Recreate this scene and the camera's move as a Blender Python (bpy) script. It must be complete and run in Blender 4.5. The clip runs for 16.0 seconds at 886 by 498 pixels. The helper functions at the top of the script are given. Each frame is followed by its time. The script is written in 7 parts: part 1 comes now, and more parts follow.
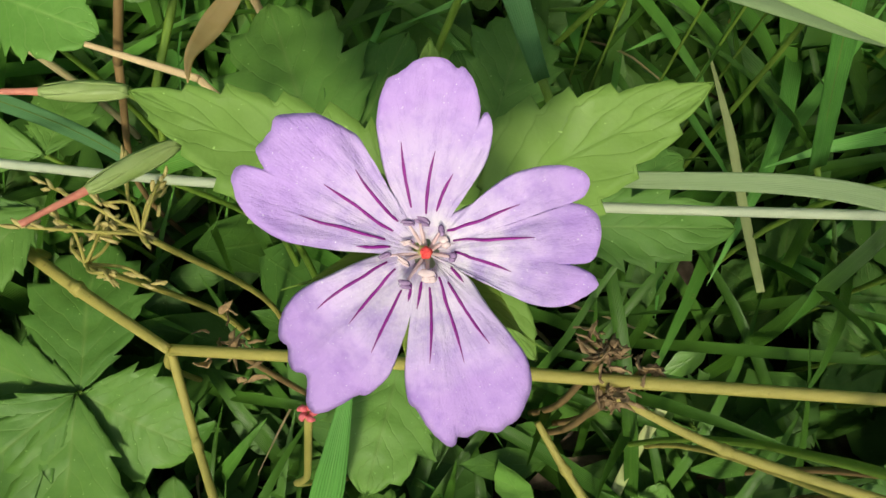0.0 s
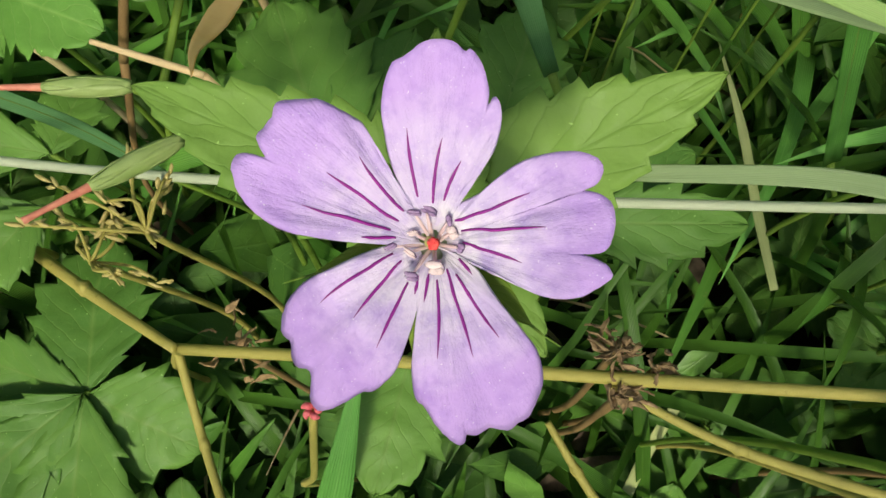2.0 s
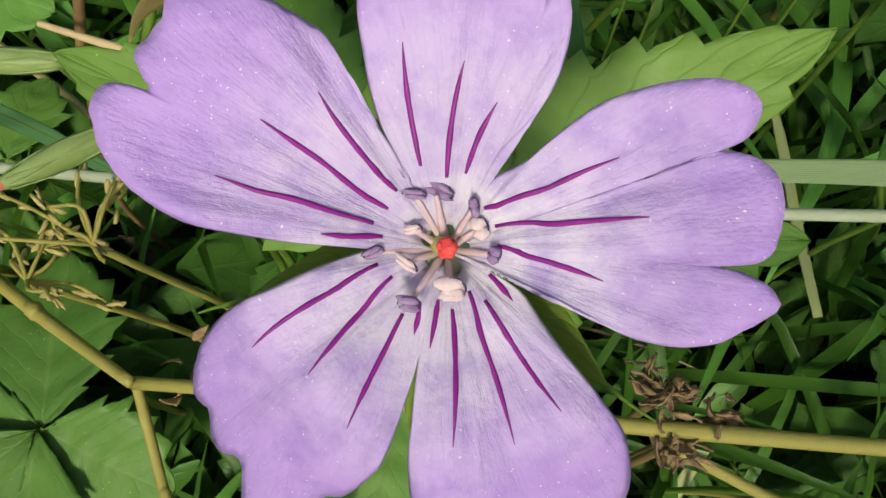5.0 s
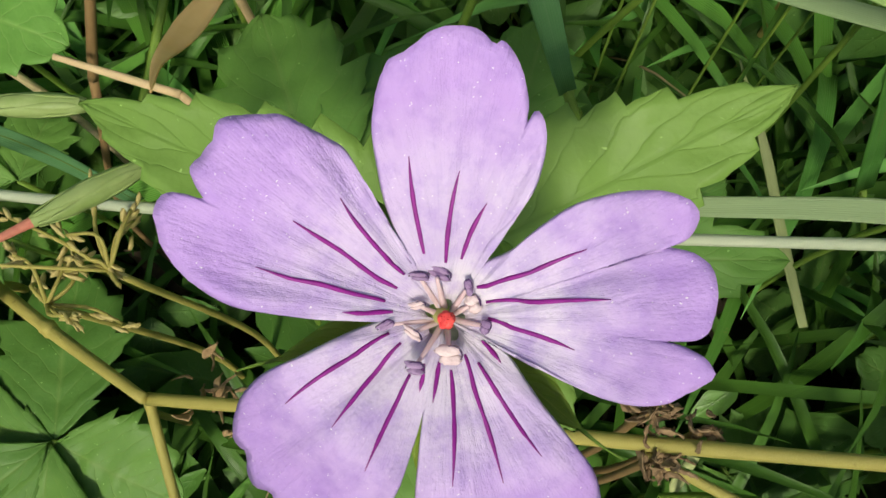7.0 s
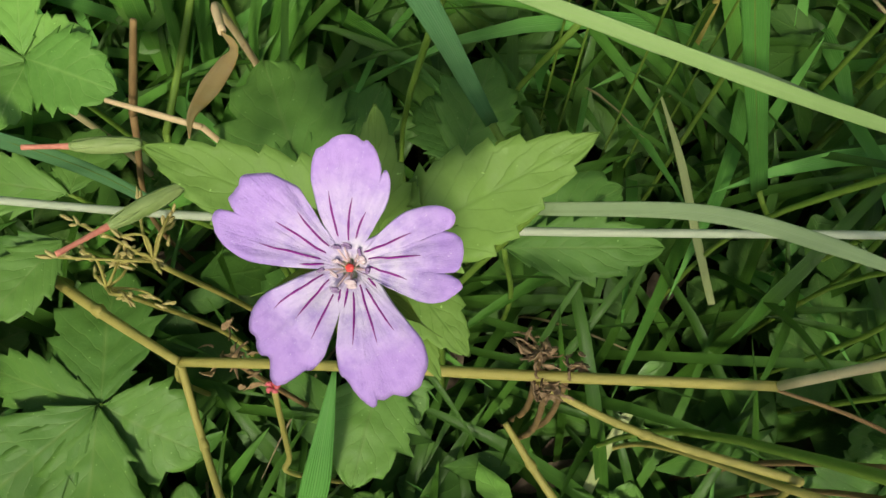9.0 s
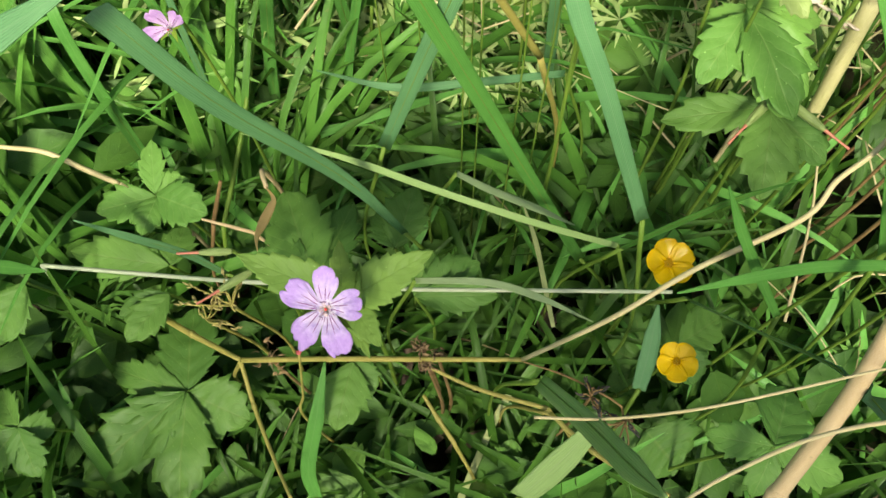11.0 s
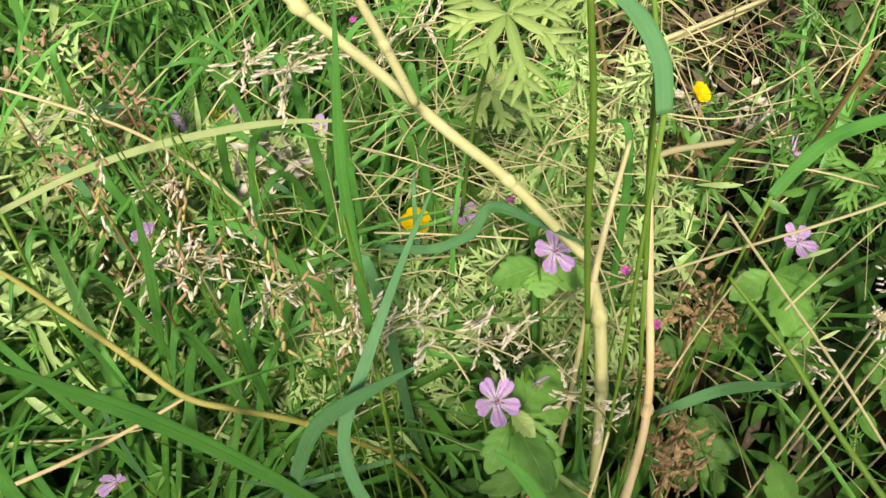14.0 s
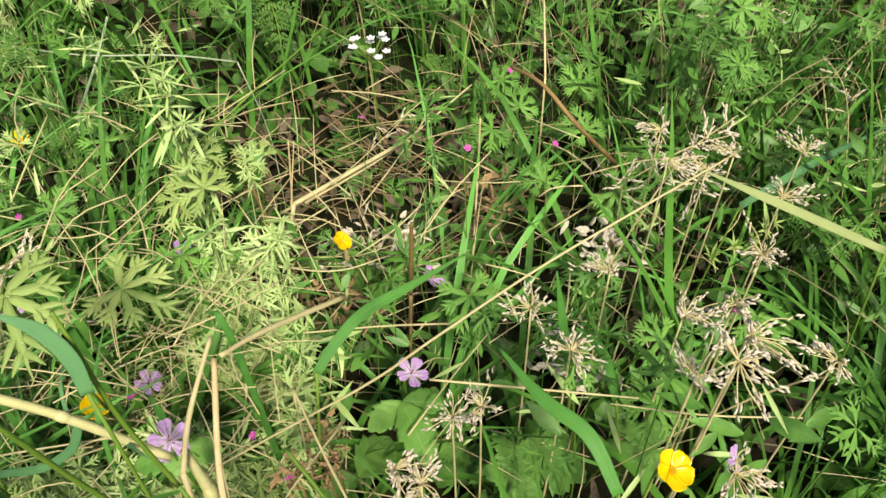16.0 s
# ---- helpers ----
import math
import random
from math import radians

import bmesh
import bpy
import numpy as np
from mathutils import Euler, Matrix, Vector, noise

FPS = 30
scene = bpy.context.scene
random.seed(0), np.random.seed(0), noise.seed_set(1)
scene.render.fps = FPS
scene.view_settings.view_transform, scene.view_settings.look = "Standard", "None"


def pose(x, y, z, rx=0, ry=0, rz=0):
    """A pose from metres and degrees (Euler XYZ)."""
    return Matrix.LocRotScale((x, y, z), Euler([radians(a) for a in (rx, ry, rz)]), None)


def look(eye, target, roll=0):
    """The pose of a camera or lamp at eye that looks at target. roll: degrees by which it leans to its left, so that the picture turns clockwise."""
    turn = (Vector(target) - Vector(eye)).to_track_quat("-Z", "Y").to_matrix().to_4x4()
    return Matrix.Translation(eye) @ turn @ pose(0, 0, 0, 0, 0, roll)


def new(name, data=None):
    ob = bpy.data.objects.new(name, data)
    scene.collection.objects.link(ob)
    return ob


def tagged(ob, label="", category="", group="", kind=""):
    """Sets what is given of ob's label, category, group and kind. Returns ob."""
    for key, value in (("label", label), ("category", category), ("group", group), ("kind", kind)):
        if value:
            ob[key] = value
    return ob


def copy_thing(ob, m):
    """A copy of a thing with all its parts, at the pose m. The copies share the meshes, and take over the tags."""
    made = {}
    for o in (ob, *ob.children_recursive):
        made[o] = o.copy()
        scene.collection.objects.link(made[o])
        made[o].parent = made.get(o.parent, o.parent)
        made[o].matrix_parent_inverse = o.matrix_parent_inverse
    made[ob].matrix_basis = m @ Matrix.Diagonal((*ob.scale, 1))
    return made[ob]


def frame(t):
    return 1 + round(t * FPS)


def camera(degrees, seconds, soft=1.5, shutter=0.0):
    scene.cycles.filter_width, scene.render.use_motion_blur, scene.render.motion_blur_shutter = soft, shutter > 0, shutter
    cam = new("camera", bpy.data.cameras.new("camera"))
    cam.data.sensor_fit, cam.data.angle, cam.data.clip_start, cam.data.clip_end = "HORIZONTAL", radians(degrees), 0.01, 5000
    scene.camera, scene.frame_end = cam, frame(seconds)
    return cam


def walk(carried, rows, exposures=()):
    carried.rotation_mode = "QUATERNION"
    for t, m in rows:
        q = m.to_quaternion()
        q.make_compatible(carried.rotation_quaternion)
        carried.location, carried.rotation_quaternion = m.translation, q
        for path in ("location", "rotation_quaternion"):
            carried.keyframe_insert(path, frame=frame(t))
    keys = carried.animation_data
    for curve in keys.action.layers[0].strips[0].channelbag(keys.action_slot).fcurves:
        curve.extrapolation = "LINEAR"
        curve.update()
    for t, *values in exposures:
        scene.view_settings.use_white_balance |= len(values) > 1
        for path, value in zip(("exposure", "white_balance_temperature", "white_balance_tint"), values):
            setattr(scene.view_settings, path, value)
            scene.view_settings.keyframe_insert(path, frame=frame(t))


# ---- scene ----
cam = camera(58.58, 16.0, soft=1.5)
PATH = [
    (0.0, pose(0.00139, -0.01612, 0.32089, 15.119, 0.032, 0.090)),
    (0.5, pose(0.00152, -0.01521, 0.32065, 15.123, 0.358, 0.037)),
    (1.0, pose(0.00199, -0.01623, 0.32066, 15.007, 0.748, -0.033)),
    (1.5, pose(0.00287, -0.01673, 0.31953, 15.046, 0.798, -0.003)),
    (2.0, pose(0.00149, -0.01631, 0.31854, 15.202, 0.718, 0.063)),
    (2.5, pose(0.00130, -0.01538, 0.31627, 15.025, 0.655, 0.084)),
    (3.0, pose(0.00072, -0.01406, 0.30828, 15.286, 0.407, 0.036)),
    (3.5, pose(0.00115, -0.01328, 0.29800, 15.631, 0.357, -0.017)),
    (4.0, pose(0.00113, -0.01087, 0.29431, 16.284, 0.459, 0.163)),
    (4.2, pose(0.00005, -0.01047, 0.29416, 16.293, 0.452, 0.321)),
    (6.3, pose(0.00060, -0.01010, 0.29385, 17.747, 0.758, 0.450)),
    (6.5, pose(0.00043, -0.00987, 0.29409, 17.528, 0.652, 0.332)),
    (7.0, pose(0.00019, -0.00870, 0.30202, 16.843, 0.507, -0.043)),
    (7.5, pose(0.00295, -0.01132, 0.31210, 16.005, 0.898, -0.294)),
    (8.0, pose(0.00065, -0.01632, 0.31510, 16.126, 0.769, -0.379)),
    (8.5, pose(0.00663, -0.01884, 0.32809, 16.751, 0.979, -0.396)),
    (8.7, pose(0.00944, -0.02081, 0.33416, 16.849, 1.247, -0.607)),
    (10.8, pose(0.03447, -0.06152, 0.49087, 18.620, 1.043, -0.774)),
    (11.0, pose(0.04436, -0.06954, 0.51288, 19.474, 1.567, -1.262)),
    (11.5, pose(0.06177, -0.09001, 0.57005, 21.425, 1.855, -2.621)),
    (12.0, pose(0.07082, -0.08259, 0.62086, 26.140, 1.986, -3.873)),
    (12.5, pose(0.08408, -0.06995, 0.66292, 32.159, 2.434, -5.433)),
    (13.0, pose(0.09045, -0.06931, 0.67683, 35.561, 2.086, -6.336)),
    (13.5, pose(0.09745, -0.07106, 0.67599, 37.018, 2.258, -7.374)),
    (14.0, pose(0.10510, -0.07417, 0.67500, 37.139, 2.292, -8.959)),
    (14.5, pose(0.12687, -0.07915, 0.67788, 37.280, 2.033, -12.203)),
    (15.0, pose(0.16316, -0.09408, 0.69804, 37.741, 1.446, -15.986)),
    (15.5, pose(0.20674, -0.10964, 0.73912, 40.295, 0.116, -20.225)),
    (16.0, pose(0.26275, -0.11193, 0.77273, 41.960, 0.120, -23.803)),
]
walk(cam, PATH, ((0, 0.92, 7200, 6), (2.5, 0.92, 7200, 6), (3.5, 0.78, 7100, 8), (4.0, 0.62, 7050, 9), (6.4, 0.82, 7000, 9), (9, 0.82, 7000, 9), (11.0, 1.05, 7100, 9), (11.5, 0.96, 7100, 9), (12, 0.78, 7000, 9), (12.5, 0.55, 7000, 9), (13, 0.36, 6950, 9), (16, 0.24, 7000, 9)))

# ---- world, sun ----
SUN_EL, SUN_AZ = 50.0, 188.0          # elevation; azimuth the light comes from, clockwise from +y
world = bpy.data.worlds.new("sky")
scene.world = world
world.use_nodes = True
wn = world.node_tree
sky = wn.nodes.new("ShaderNodeTexSky")
sky.sky_type = "NISHITA"
sky.sun_disc = False
sky.sun_elevation = radians(SUN_EL)
sky.sun_rotation = radians(SUN_AZ)
sky.altitude = 300
sky.dust_density = 3.0
wn.nodes["Background"].inputs[1].default_value = 0.072
wn.links.new(sky.outputs[0], wn.nodes["Background"].inputs[0])
sun = new("sun", bpy.data.lights.new("sun", "SUN"))
sun.data.energy = 5.0
sun.data.angle = radians(8.5)
sun.data.color = (1.0, 0.95, 0.86)
to_sun = Vector((math.sin(radians(SUN_AZ)) * math.cos(radians(SUN_EL)), math.cos(radians(SUN_AZ)) * math.cos(radians(SUN_EL)), math.sin(radians(SUN_EL))))
sun.matrix_world = look(to_sun * 8, (0, 0, 0))


# ---- materials ----
def nodes_of(name):
    m = bpy.data.materials.new(name)
    m.use_nodes = True
    t = m.node_tree
    t.nodes.clear()
    return m, t, t.nodes.new("ShaderNodeOutputMaterial")


def ramp(t, fac, stops):
    r = t.nodes.new("ShaderNodeValToRGB")
    e = r.color_ramp.elements
    while len(e) < len(stops):
        e.new(0.5)
    for el, (p, c) in zip(e, stops):
        el.position, el.color = p, (*c, 1)
    t.links.new(fac, r.inputs[0])
    return r.outputs[0]


def noise_node(t, vec, scale, detail=4.0, rough=0.6):
    n = t.nodes.new("ShaderNodeTexNoise")
    n.inputs["Scale"].default_value, n.inputs["Detail"].default_value, n.inputs["Roughness"].default_value = scale, detail, rough
    if vec:
        t.links.new(vec, n.inputs["Vector"])
    return n.outputs["Fac"]


def maths(t, op, a, b=None, clamp=False):
    n = t.nodes.new("ShaderNodeMath")
    n.operation, n.use_clamp = op, clamp
    for i, v in enumerate((a, b)):
        if v is None:
            continue
        if isinstance(v, (int, float)):
            n.inputs[i].default_value = v
        else:
            t.links.new(v, n.inputs[i])
    return n.outputs[0]


def mix(t, fac, a, b, mode="MIX"):
    n = t.nodes.new("ShaderNodeMix")
    n.data_type, n.blend_type = "RGBA", mode
    for sock, v in ((n.inputs[0], fac), (n.inputs[6], a), (n.inputs[7], b)):
        if isinstance(v, (int, float)):
            sock.default_value = v
        elif isinstance(v, tuple):
            sock.default_value = (*v, 1)
        else:
            t.links.new(v, sock)
    return n.outputs[2]


def surface(t, out, colour, rough=0.5, height=None, bump=0.3, dist=0.0004, through_light=0.0, tint=None, spec=0.4):
    p = t.nodes.new("ShaderNodeBsdfPrincipled")
    p.inputs["Specular IOR Level"].default_value = spec
    if isinstance(colour, tuple):
        p.inputs["Base Color"].default_value = (*colour, 1)
    else:
        t.links.new(colour, p.inputs["Base Color"])
    if isinstance(rough, (int, float)):
        p.inputs["Roughness"].default_value = rough
    else:
        t.links.new(rough, p.inputs["Roughness"])
    if height is not None:
        b = t.nodes.new("ShaderNodeBump")
        b.inputs["Strength"].default_value, b.inputs["Distance"].default_value = bump, dist
        t.links.new(height, b.inputs["Height"])
        t.links.new(b.outputs[0], p.inputs["Normal"])
    last = p.outputs[0]
    if through_light:
        tr = t.nodes.new("ShaderNodeBsdfTranslucent")
        if tint is None:
            tint = mix(t, 0.5, colour, (0.75, 0.9, 0.25), "MULTIPLY") if not isinstance(colour, tuple) else colour
        if isinstance(tint, tuple):
            tr.inputs[0].default_value = (*tint, 1)
        else:
            t.links.new(tint, tr.inputs[0])
        ms = t.nodes.new("ShaderNodeMixShader")
        ms.inputs[0].default_value = through_light
        t.links.new(last, ms.inputs[1])
        t.links.new(tr.outputs[0], ms.inputs[2])
        last = ms.outputs[0]
    t.links.new(last, out.inputs[0])


def uv_split(t):
    u = t.nodes.new("ShaderNodeUVMap")
    s = t.nodes.new("ShaderNodeSeparateXYZ")
    t.links.new(u.outputs[0], s.inputs[0])
    return u.outputs[0], s.outputs[0], s.outputs[1]


def place_vec(t):
    g = t.nodes.new("ShaderNodeTexCoord")
    return g.outputs["Object"]


def random_of(t, island=False):
    if island:
        return t.nodes.new("ShaderNodeNewGeometry").outputs["Random Per Island"]
    return t.nodes.new("ShaderNodeObjectInfo").outputs["Random"]


def leaf_material(name, dark, light, vein, rough=0.45, veins=9.0, island=False, shine=0.24, glow=0.22):
    """Green leaf: uv x runs from -1 to 1 across the midrib, y along it."""
    m, t, out = nodes_of(name)
    uv, u, v = uv_split(t)
    pos = place_vec(t)
    col = ramp(t, noise_node(t, pos, 70, 4), [(0.3, dark), (0.72, light)])
    col = mix(t, maths(t, "MULTIPLY", random_of(t, island), 0.5), col, tuple(min(1, c * 1.5 + 0.015) for c in light))
    odd = maths(t, "FRACT", maths(t, "MULTIPLY", random_of(t, island), 7.31))
    col = mix(t, maths(t, "MULTIPLY", odd, 0.55), col, tuple(c * k for c, k in zip(dark, (0.62, 0.8, 0.8))))
    a = maths(t, "ABSOLUTE", u)
    wob = maths(t, "MULTIPLY", noise_node(t, uv, 3, 1), 0.10)
    side = maths(t, "FRACT", maths(t, "MULTIPLY", maths(t, "ADD", maths(t, "SUBTRACT", v, maths(t, "MULTIPLY", a, 0.32)), wob), veins))
    side = maths(t, "ABSOLUTE", maths(t, "SUBTRACT", side, 0.5))          # 0.5 on the vein
    line = maths(t, "MULTIPLY", maths(t, "SUBTRACT", side, 0.43), 14, True)
    rib = maths(t, "SUBTRACT", 1.0, maths(t, "MULTIPLY", a, 14), True)
    both = maths(t, "MAXIMUM", maths(t, "MULTIPLY", line, 0.55), rib)
    cell = t.nodes.new("ShaderNodeTexVoronoi")
    cell.feature = "DISTANCE_TO_EDGE"
    cell.inputs["Scale"].default_value = 420
    t.links.new(pos, cell.inputs["Vector"])
    net = maths(t, "SUBTRACT", 1.0, maths(t, "MULTIPLY", cell.outputs["Distance"], 7.0), True)
    col = mix(t, maths(t, "MULTIPLY", net, 0.06), col, vein)
    col = mix(t, maths(t, "MULTIPLY", both, 0.42), col, vein)
    fleck = ramp(t, noise_node(t, pos, 900, 1), [(0.74, (0, 0, 0)), (0.78, (1, 1, 1))])
    col = mix(t, maths(t, "MULTIPLY", fleck, 0.5), col, tuple(min(1, c * 2 + 0.1) for c in light))
    h = maths(t, "ADD", maths(t, "MULTIPLY", maths(t, "SUBTRACT", 1.0, maths(t, "MAXIMUM", both, maths(t, "MULTIPLY", net, 0.12))), 0.8), maths(t, "MULTIPLY", noise_node(t, pos, 600, 4), 0.7))
    dome = maths(t, "SUBTRACT", 1.0, maths(t, "MULTIPLY", maths(t, "MULTIPLY", side, side), 4.0))
    h = maths(t, "ADD", h, maths(t, "ADD", maths(t, "MULTIPLY", dome, 0.5), maths(t, "MULTIPLY", noise_node(t, pos, 160, 3), 0.5)))
    surface(t, out, col, ramp(t, noise_node(t, pos, 150, 3), [(0.3, (rough - 0.08,) * 3), (0.7, (rough + 0.15,) * 3)]), h, 0.34, 0.0004, glow, None, shine)
    return m


def grass_material(name, dark, light, ridge, rough=0.42, island=False, glow=0.25):
    """Grass blade: uv x across from -1 to 1, y in metres along."""
    m, t, out = nodes_of(name)
    uv, u, v = uv_split(t)
    pos = place_vec(t)
    col = ramp(t, noise_node(t, pos, 40, 4), [(0.3, dark), (0.7, light)])
    col = mix(t, maths(t, "MULTIPLY", random_of(t, island), 0.6), col, tuple(min(1, c * 1.45 + 0.01) for c in light))
    stripes = maths(t, "SINE", maths(t, "MULTIPLY", u, 34))
    col = mix(t, maths(t, "MULTIPLY", maths(t, "ADD", stripes, 1.0), 0.14), col, ridge)
    rib = maths(t, "SUBTRACT", 1.0, maths(t, "MULTIPLY", maths(t, "ABSOLUTE", u), 9), True)
    col = mix(t, maths(t, "MULTIPLY", rib, 0.45), col, ridge)
    scar = ramp(t, noise_node(t, pos, 120, 6, 0.7), [(0.66, (0, 0, 0)), (0.72, (1, 1, 1))])
    col = mix(t, maths(t, "MULTIPLY", scar, 0.35), col, (0.32, 0.27, 0.10))
    surface(t, out, col, rough, maths(t, "ADD", stripes, noise_node(t, pos, 500, 3)), 0.30, 0.0003, glow, None, 0.26)
    return m


def stem_material(name, a, b, c, rough=0.5, glow=0.0):
    """Stalk: fine lengthwise fibres; uv x round, y in metres along."""
    m, t, out = nodes_of(name)
    uv, u, v = uv_split(t)
    pos = place_vec(t)
    mp = t.nodes.new("ShaderNodeMapping")
    mp.inputs["Scale"].default_value = (6, 25, 1)
    t.links.new(uv, mp.inputs[0])
    fibre = noise_node(t, mp.outputs[0], 3.0, 5)
    col = ramp(t, noise_node(t, pos, 45, 4), [(0.3, a), (0.7, b)])
    col = mix(t, ramp(t, fibre, [(0.45, (0, 0, 0)), (0.7, (0.7, 0.7, 0.7))]), col, c)
    spot = ramp(t, noise_node(t, pos, 260, 5), [(0.66, (0, 0, 0)), (0.72, (0.6, 0.6, 0.6))])
    col = mix(t, spot, col, tuple(x * 0.4 for x in a))
    surface(t, out, col, rough, fibre, 0.5, 0.0004, glow)
    return m


def plain_material(name, a, b, scale=300, rough=0.6, glow=0.0, tint=None, island=False, bump=0.3):
    m, t, out = nodes_of(name)
    pos = place_vec(t)
    n = noise_node(t, pos, scale, 4)
    col = ramp(t, n, [(0.3, a), (0.7, b)])
    col = mix(t, maths(t, "MULTIPLY", random_of(t, island), 0.35), col, b)
    surface(t, out, col, rough, n, bump, 0.0004, glow, tint)
    return m


def petal_material(name, pale, lilac, deep, size):
    """Petal: uv x across, y from 0 at the claw to 1 at the margin."""
    m, t, out = nodes_of(name)
    uv, u, v = uv_split(t)
    pos = place_vec(t)
    mp = t.nodes.new("ShaderNodeMapping")
    mp.inputs["Scale"].default_value = (2.2, 0.8, 1)
    t.links.new(uv, mp.inputs[0])
    streak = noise_node(t, mp.outputs[0], 4.0, 5, 0.65)
    cloud = noise_node(t, pos, 260 / size, 4, 0.6)
    grad = maths(t, "ADD", v, maths(t, "MULTIPLY", maths(t, "SUBTRACT", cloud, 0.5), 0.35))
    col = ramp(t, grad, [(0.18, pale), (0.50, tuple((a * 0.45 + b * 0.55) for a, b in zip(pale, lilac))), (0.75, lilac)])
    col = mix(t, ramp(t, streak, [(0.52, (0, 0, 0)), (0.8, (0.3, 0.3, 0.3))]), col, deep)
    col = mix(t, ramp(t, noise_node(t, pos, 420 / size, 5, 0.65), [(0.46, (0, 0, 0)), (0.70, (0.65, 0.65, 0.65))]), col, deep)
    col = mix(t, ramp(t, noise_node(t, pos, 130 / size, 3, 0.55), [(0.5, (0, 0, 0)), (0.75, (0.55, 0.55, 0.55))]), col, tuple(0.5 * (a + b) for a, b in zip(lilac, deep)))
    dust = ramp(t, noise_node(t, pos, 5200 / size, 1), [(0.735, (0, 0, 0)), (0.76, (0.95, 0.95, 0.95))])
    col = mix(t, dust, col, (0.9, 0.86, 0.95))
    h = maths(t, "ADD", maths(t, "MULTIPLY", streak, 0.8), maths(t, "MULTIPLY", noise_node(t, pos, 2500 / size, 2), 0.35))
    surface(t, out, col, 0.5, h, 0.55, 0.0005 * size, 0.28, col, 0.3)
    return m


PETAL = petal_material("lilac_petal", (0.85, 0.80, 0.90), (0.58, 0.385, 0.79), (0.40, 0.245, 0.66), 1.0)
PETAL_PINK = petal_material("pink_lilac_petal", (0.80, 0.71, 0.82), (0.66, 0.42, 0.75), (0.50, 0.28, 0.64), 1.0)
VEIN = plain_material("purple_vein", (0.17, 0.004, 0.16), (0.26, 0.01, 0.23), 900, 0.5)
BUTTER = plain_material("yellow_petal", (0.80, 0.52, 0.0), (0.92, 0.66, 0.01), 200, 0.25, 0.2, (0.95, 0.6, 0.02))
BUTTER_MID = plain_material("ochre_stamens", (0.62, 0.36, 0.01), (0.75, 0.5, 0.03), 900, 0.6)
MAGENTA = plain_material("magenta_petal", (0.62, 0.07, 0.42), (0.75, 0.14, 0.55), 300, 0.5, 0.25, (0.8, 0.2, 0.6))
WHITE_PETAL = plain_material("white_petal", (0.78, 0.78, 0.80), (0.86, 0.86, 0.88), 300, 0.6, 0.2, (0.8, 0.8, 0.8))
ANTHER_WHITE = plain_material("cream_anther", (0.70, 0.53, 0.53), (0.82, 0.69, 0.67), 1500, 0.55, 0.1, (0.85, 0.7, 0.65))
ANTHER_VIOLET = plain_material("violet_anther", (0.18, 0.10, 0.23), (0.36, 0.25, 0.40), 1500, 0.5)
FILAMENT = plain_material("pink_filament", (0.66, 0.47, 0.50), (0.80, 0.64, 0.63), 900, 0.45, 0.2, (0.8, 0.6, 0.6))
STIGMA = plain_material("red_stigma", (0.72, 0.03, 0.04), (0.85, 0.10, 0.08), 1800, 0.4, bump=0.8)
ANTHER_EDGE = plain_material("dark_anther_seam", (0.035, 0.012, 0.06), (0.07, 0.03, 0.11), 1500, 0.5)
CORAL = plain_material("coral_stigma_lobe", (0.50, 0.05, 0.07), (0.66, 0.16, 0.17), 1500, 0.45, bump=0.8)
RECEPTACLE = plain_material("pale_green_flower_base", (0.42, 0.50, 0.27), (0.60, 0.64, 0.46), 900, 0.5, 0.2, (0.5, 0.6, 0.35))
OVARY = plain_material("olive_ovary", (0.38, 0.42, 0.10), (0.52, 0.54, 0.20), 900, 0.5)
SEPAL = leaf_material("green_sepal", (0.14, 0.24, 0.019), (0.24, 0.36, 0.037), (0.35, 0.42, 0.074))
BRACT = leaf_material("fresh_green_leaf", (0.135, 0.25, 0.038), (0.22, 0.365, 0.072), (0.12, 0.24, 0.035), 0.5, 7.0)
GRASS_BRIGHT = grass_material("bright_meadow_grass", (0.065, 0.23, 0.032), (0.13, 0.37, 0.065), (0.18, 0.40, 0.10), 0.35, True, 0.15)
LEAF = leaf_material("green_leaf", (0.070, 0.175, 0.030), (0.125, 0.265, 0.045), (0.17, 0.28, 0.07), 0.5, 8.0)
LEAF_LIGHT = leaf_material("light_green_leaf", (0.11, 0.27, 0.042), (0.20, 0.41, 0.078), (0.27, 0.45, 0.12), 0.45, 6.0)
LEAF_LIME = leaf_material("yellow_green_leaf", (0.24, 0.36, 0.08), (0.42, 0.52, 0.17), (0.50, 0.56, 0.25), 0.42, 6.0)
BLADE_GREEN = grass_material("green_grass_blade", (0.050, 0.19, 0.030), (0.10, 0.31, 0.052), (0.16, 0.37, 0.09))
BLADE_GREY = grass_material("grey_green_grass_blade", (0.15, 0.24, 0.10), (0.23, 0.33, 0.15), (0.28, 0.38, 0.20))
BLADE_BLUE = grass_material("blue_green_grass_blade", (0.06, 0.19, 0.07), (0.11, 0.28, 0.105), (0.18, 0.35, 0.16))
BLADE_LIGHT = grass_material("light_green_grass_blade", (0.17, 0.30, 0.075), (0.26, 0.41, 0.13), (0.33, 0.46, 0.19))
BLADE_PALE = grass_material("pale_grass_blade", (0.25, 0.33, 0.11), (0.38, 0.45, 0.18), (0.46, 0.50, 0.25))
GRASS = grass_material("meadow_grass", (0.032, 0.12, 0.014), (0.085, 0.24, 0.030), (0.13, 0.28, 0.05), 0.38, True, 0.12)
# meadow grass again, its colour darkened to stand for shade low down
GRASS_SHADED = grass_material("shaded_green_grass", (0.020, 0.070, 0.007), (0.048, 0.135, 0.014), (0.075, 0.16, 0.024), 0.38, True, 0.12)
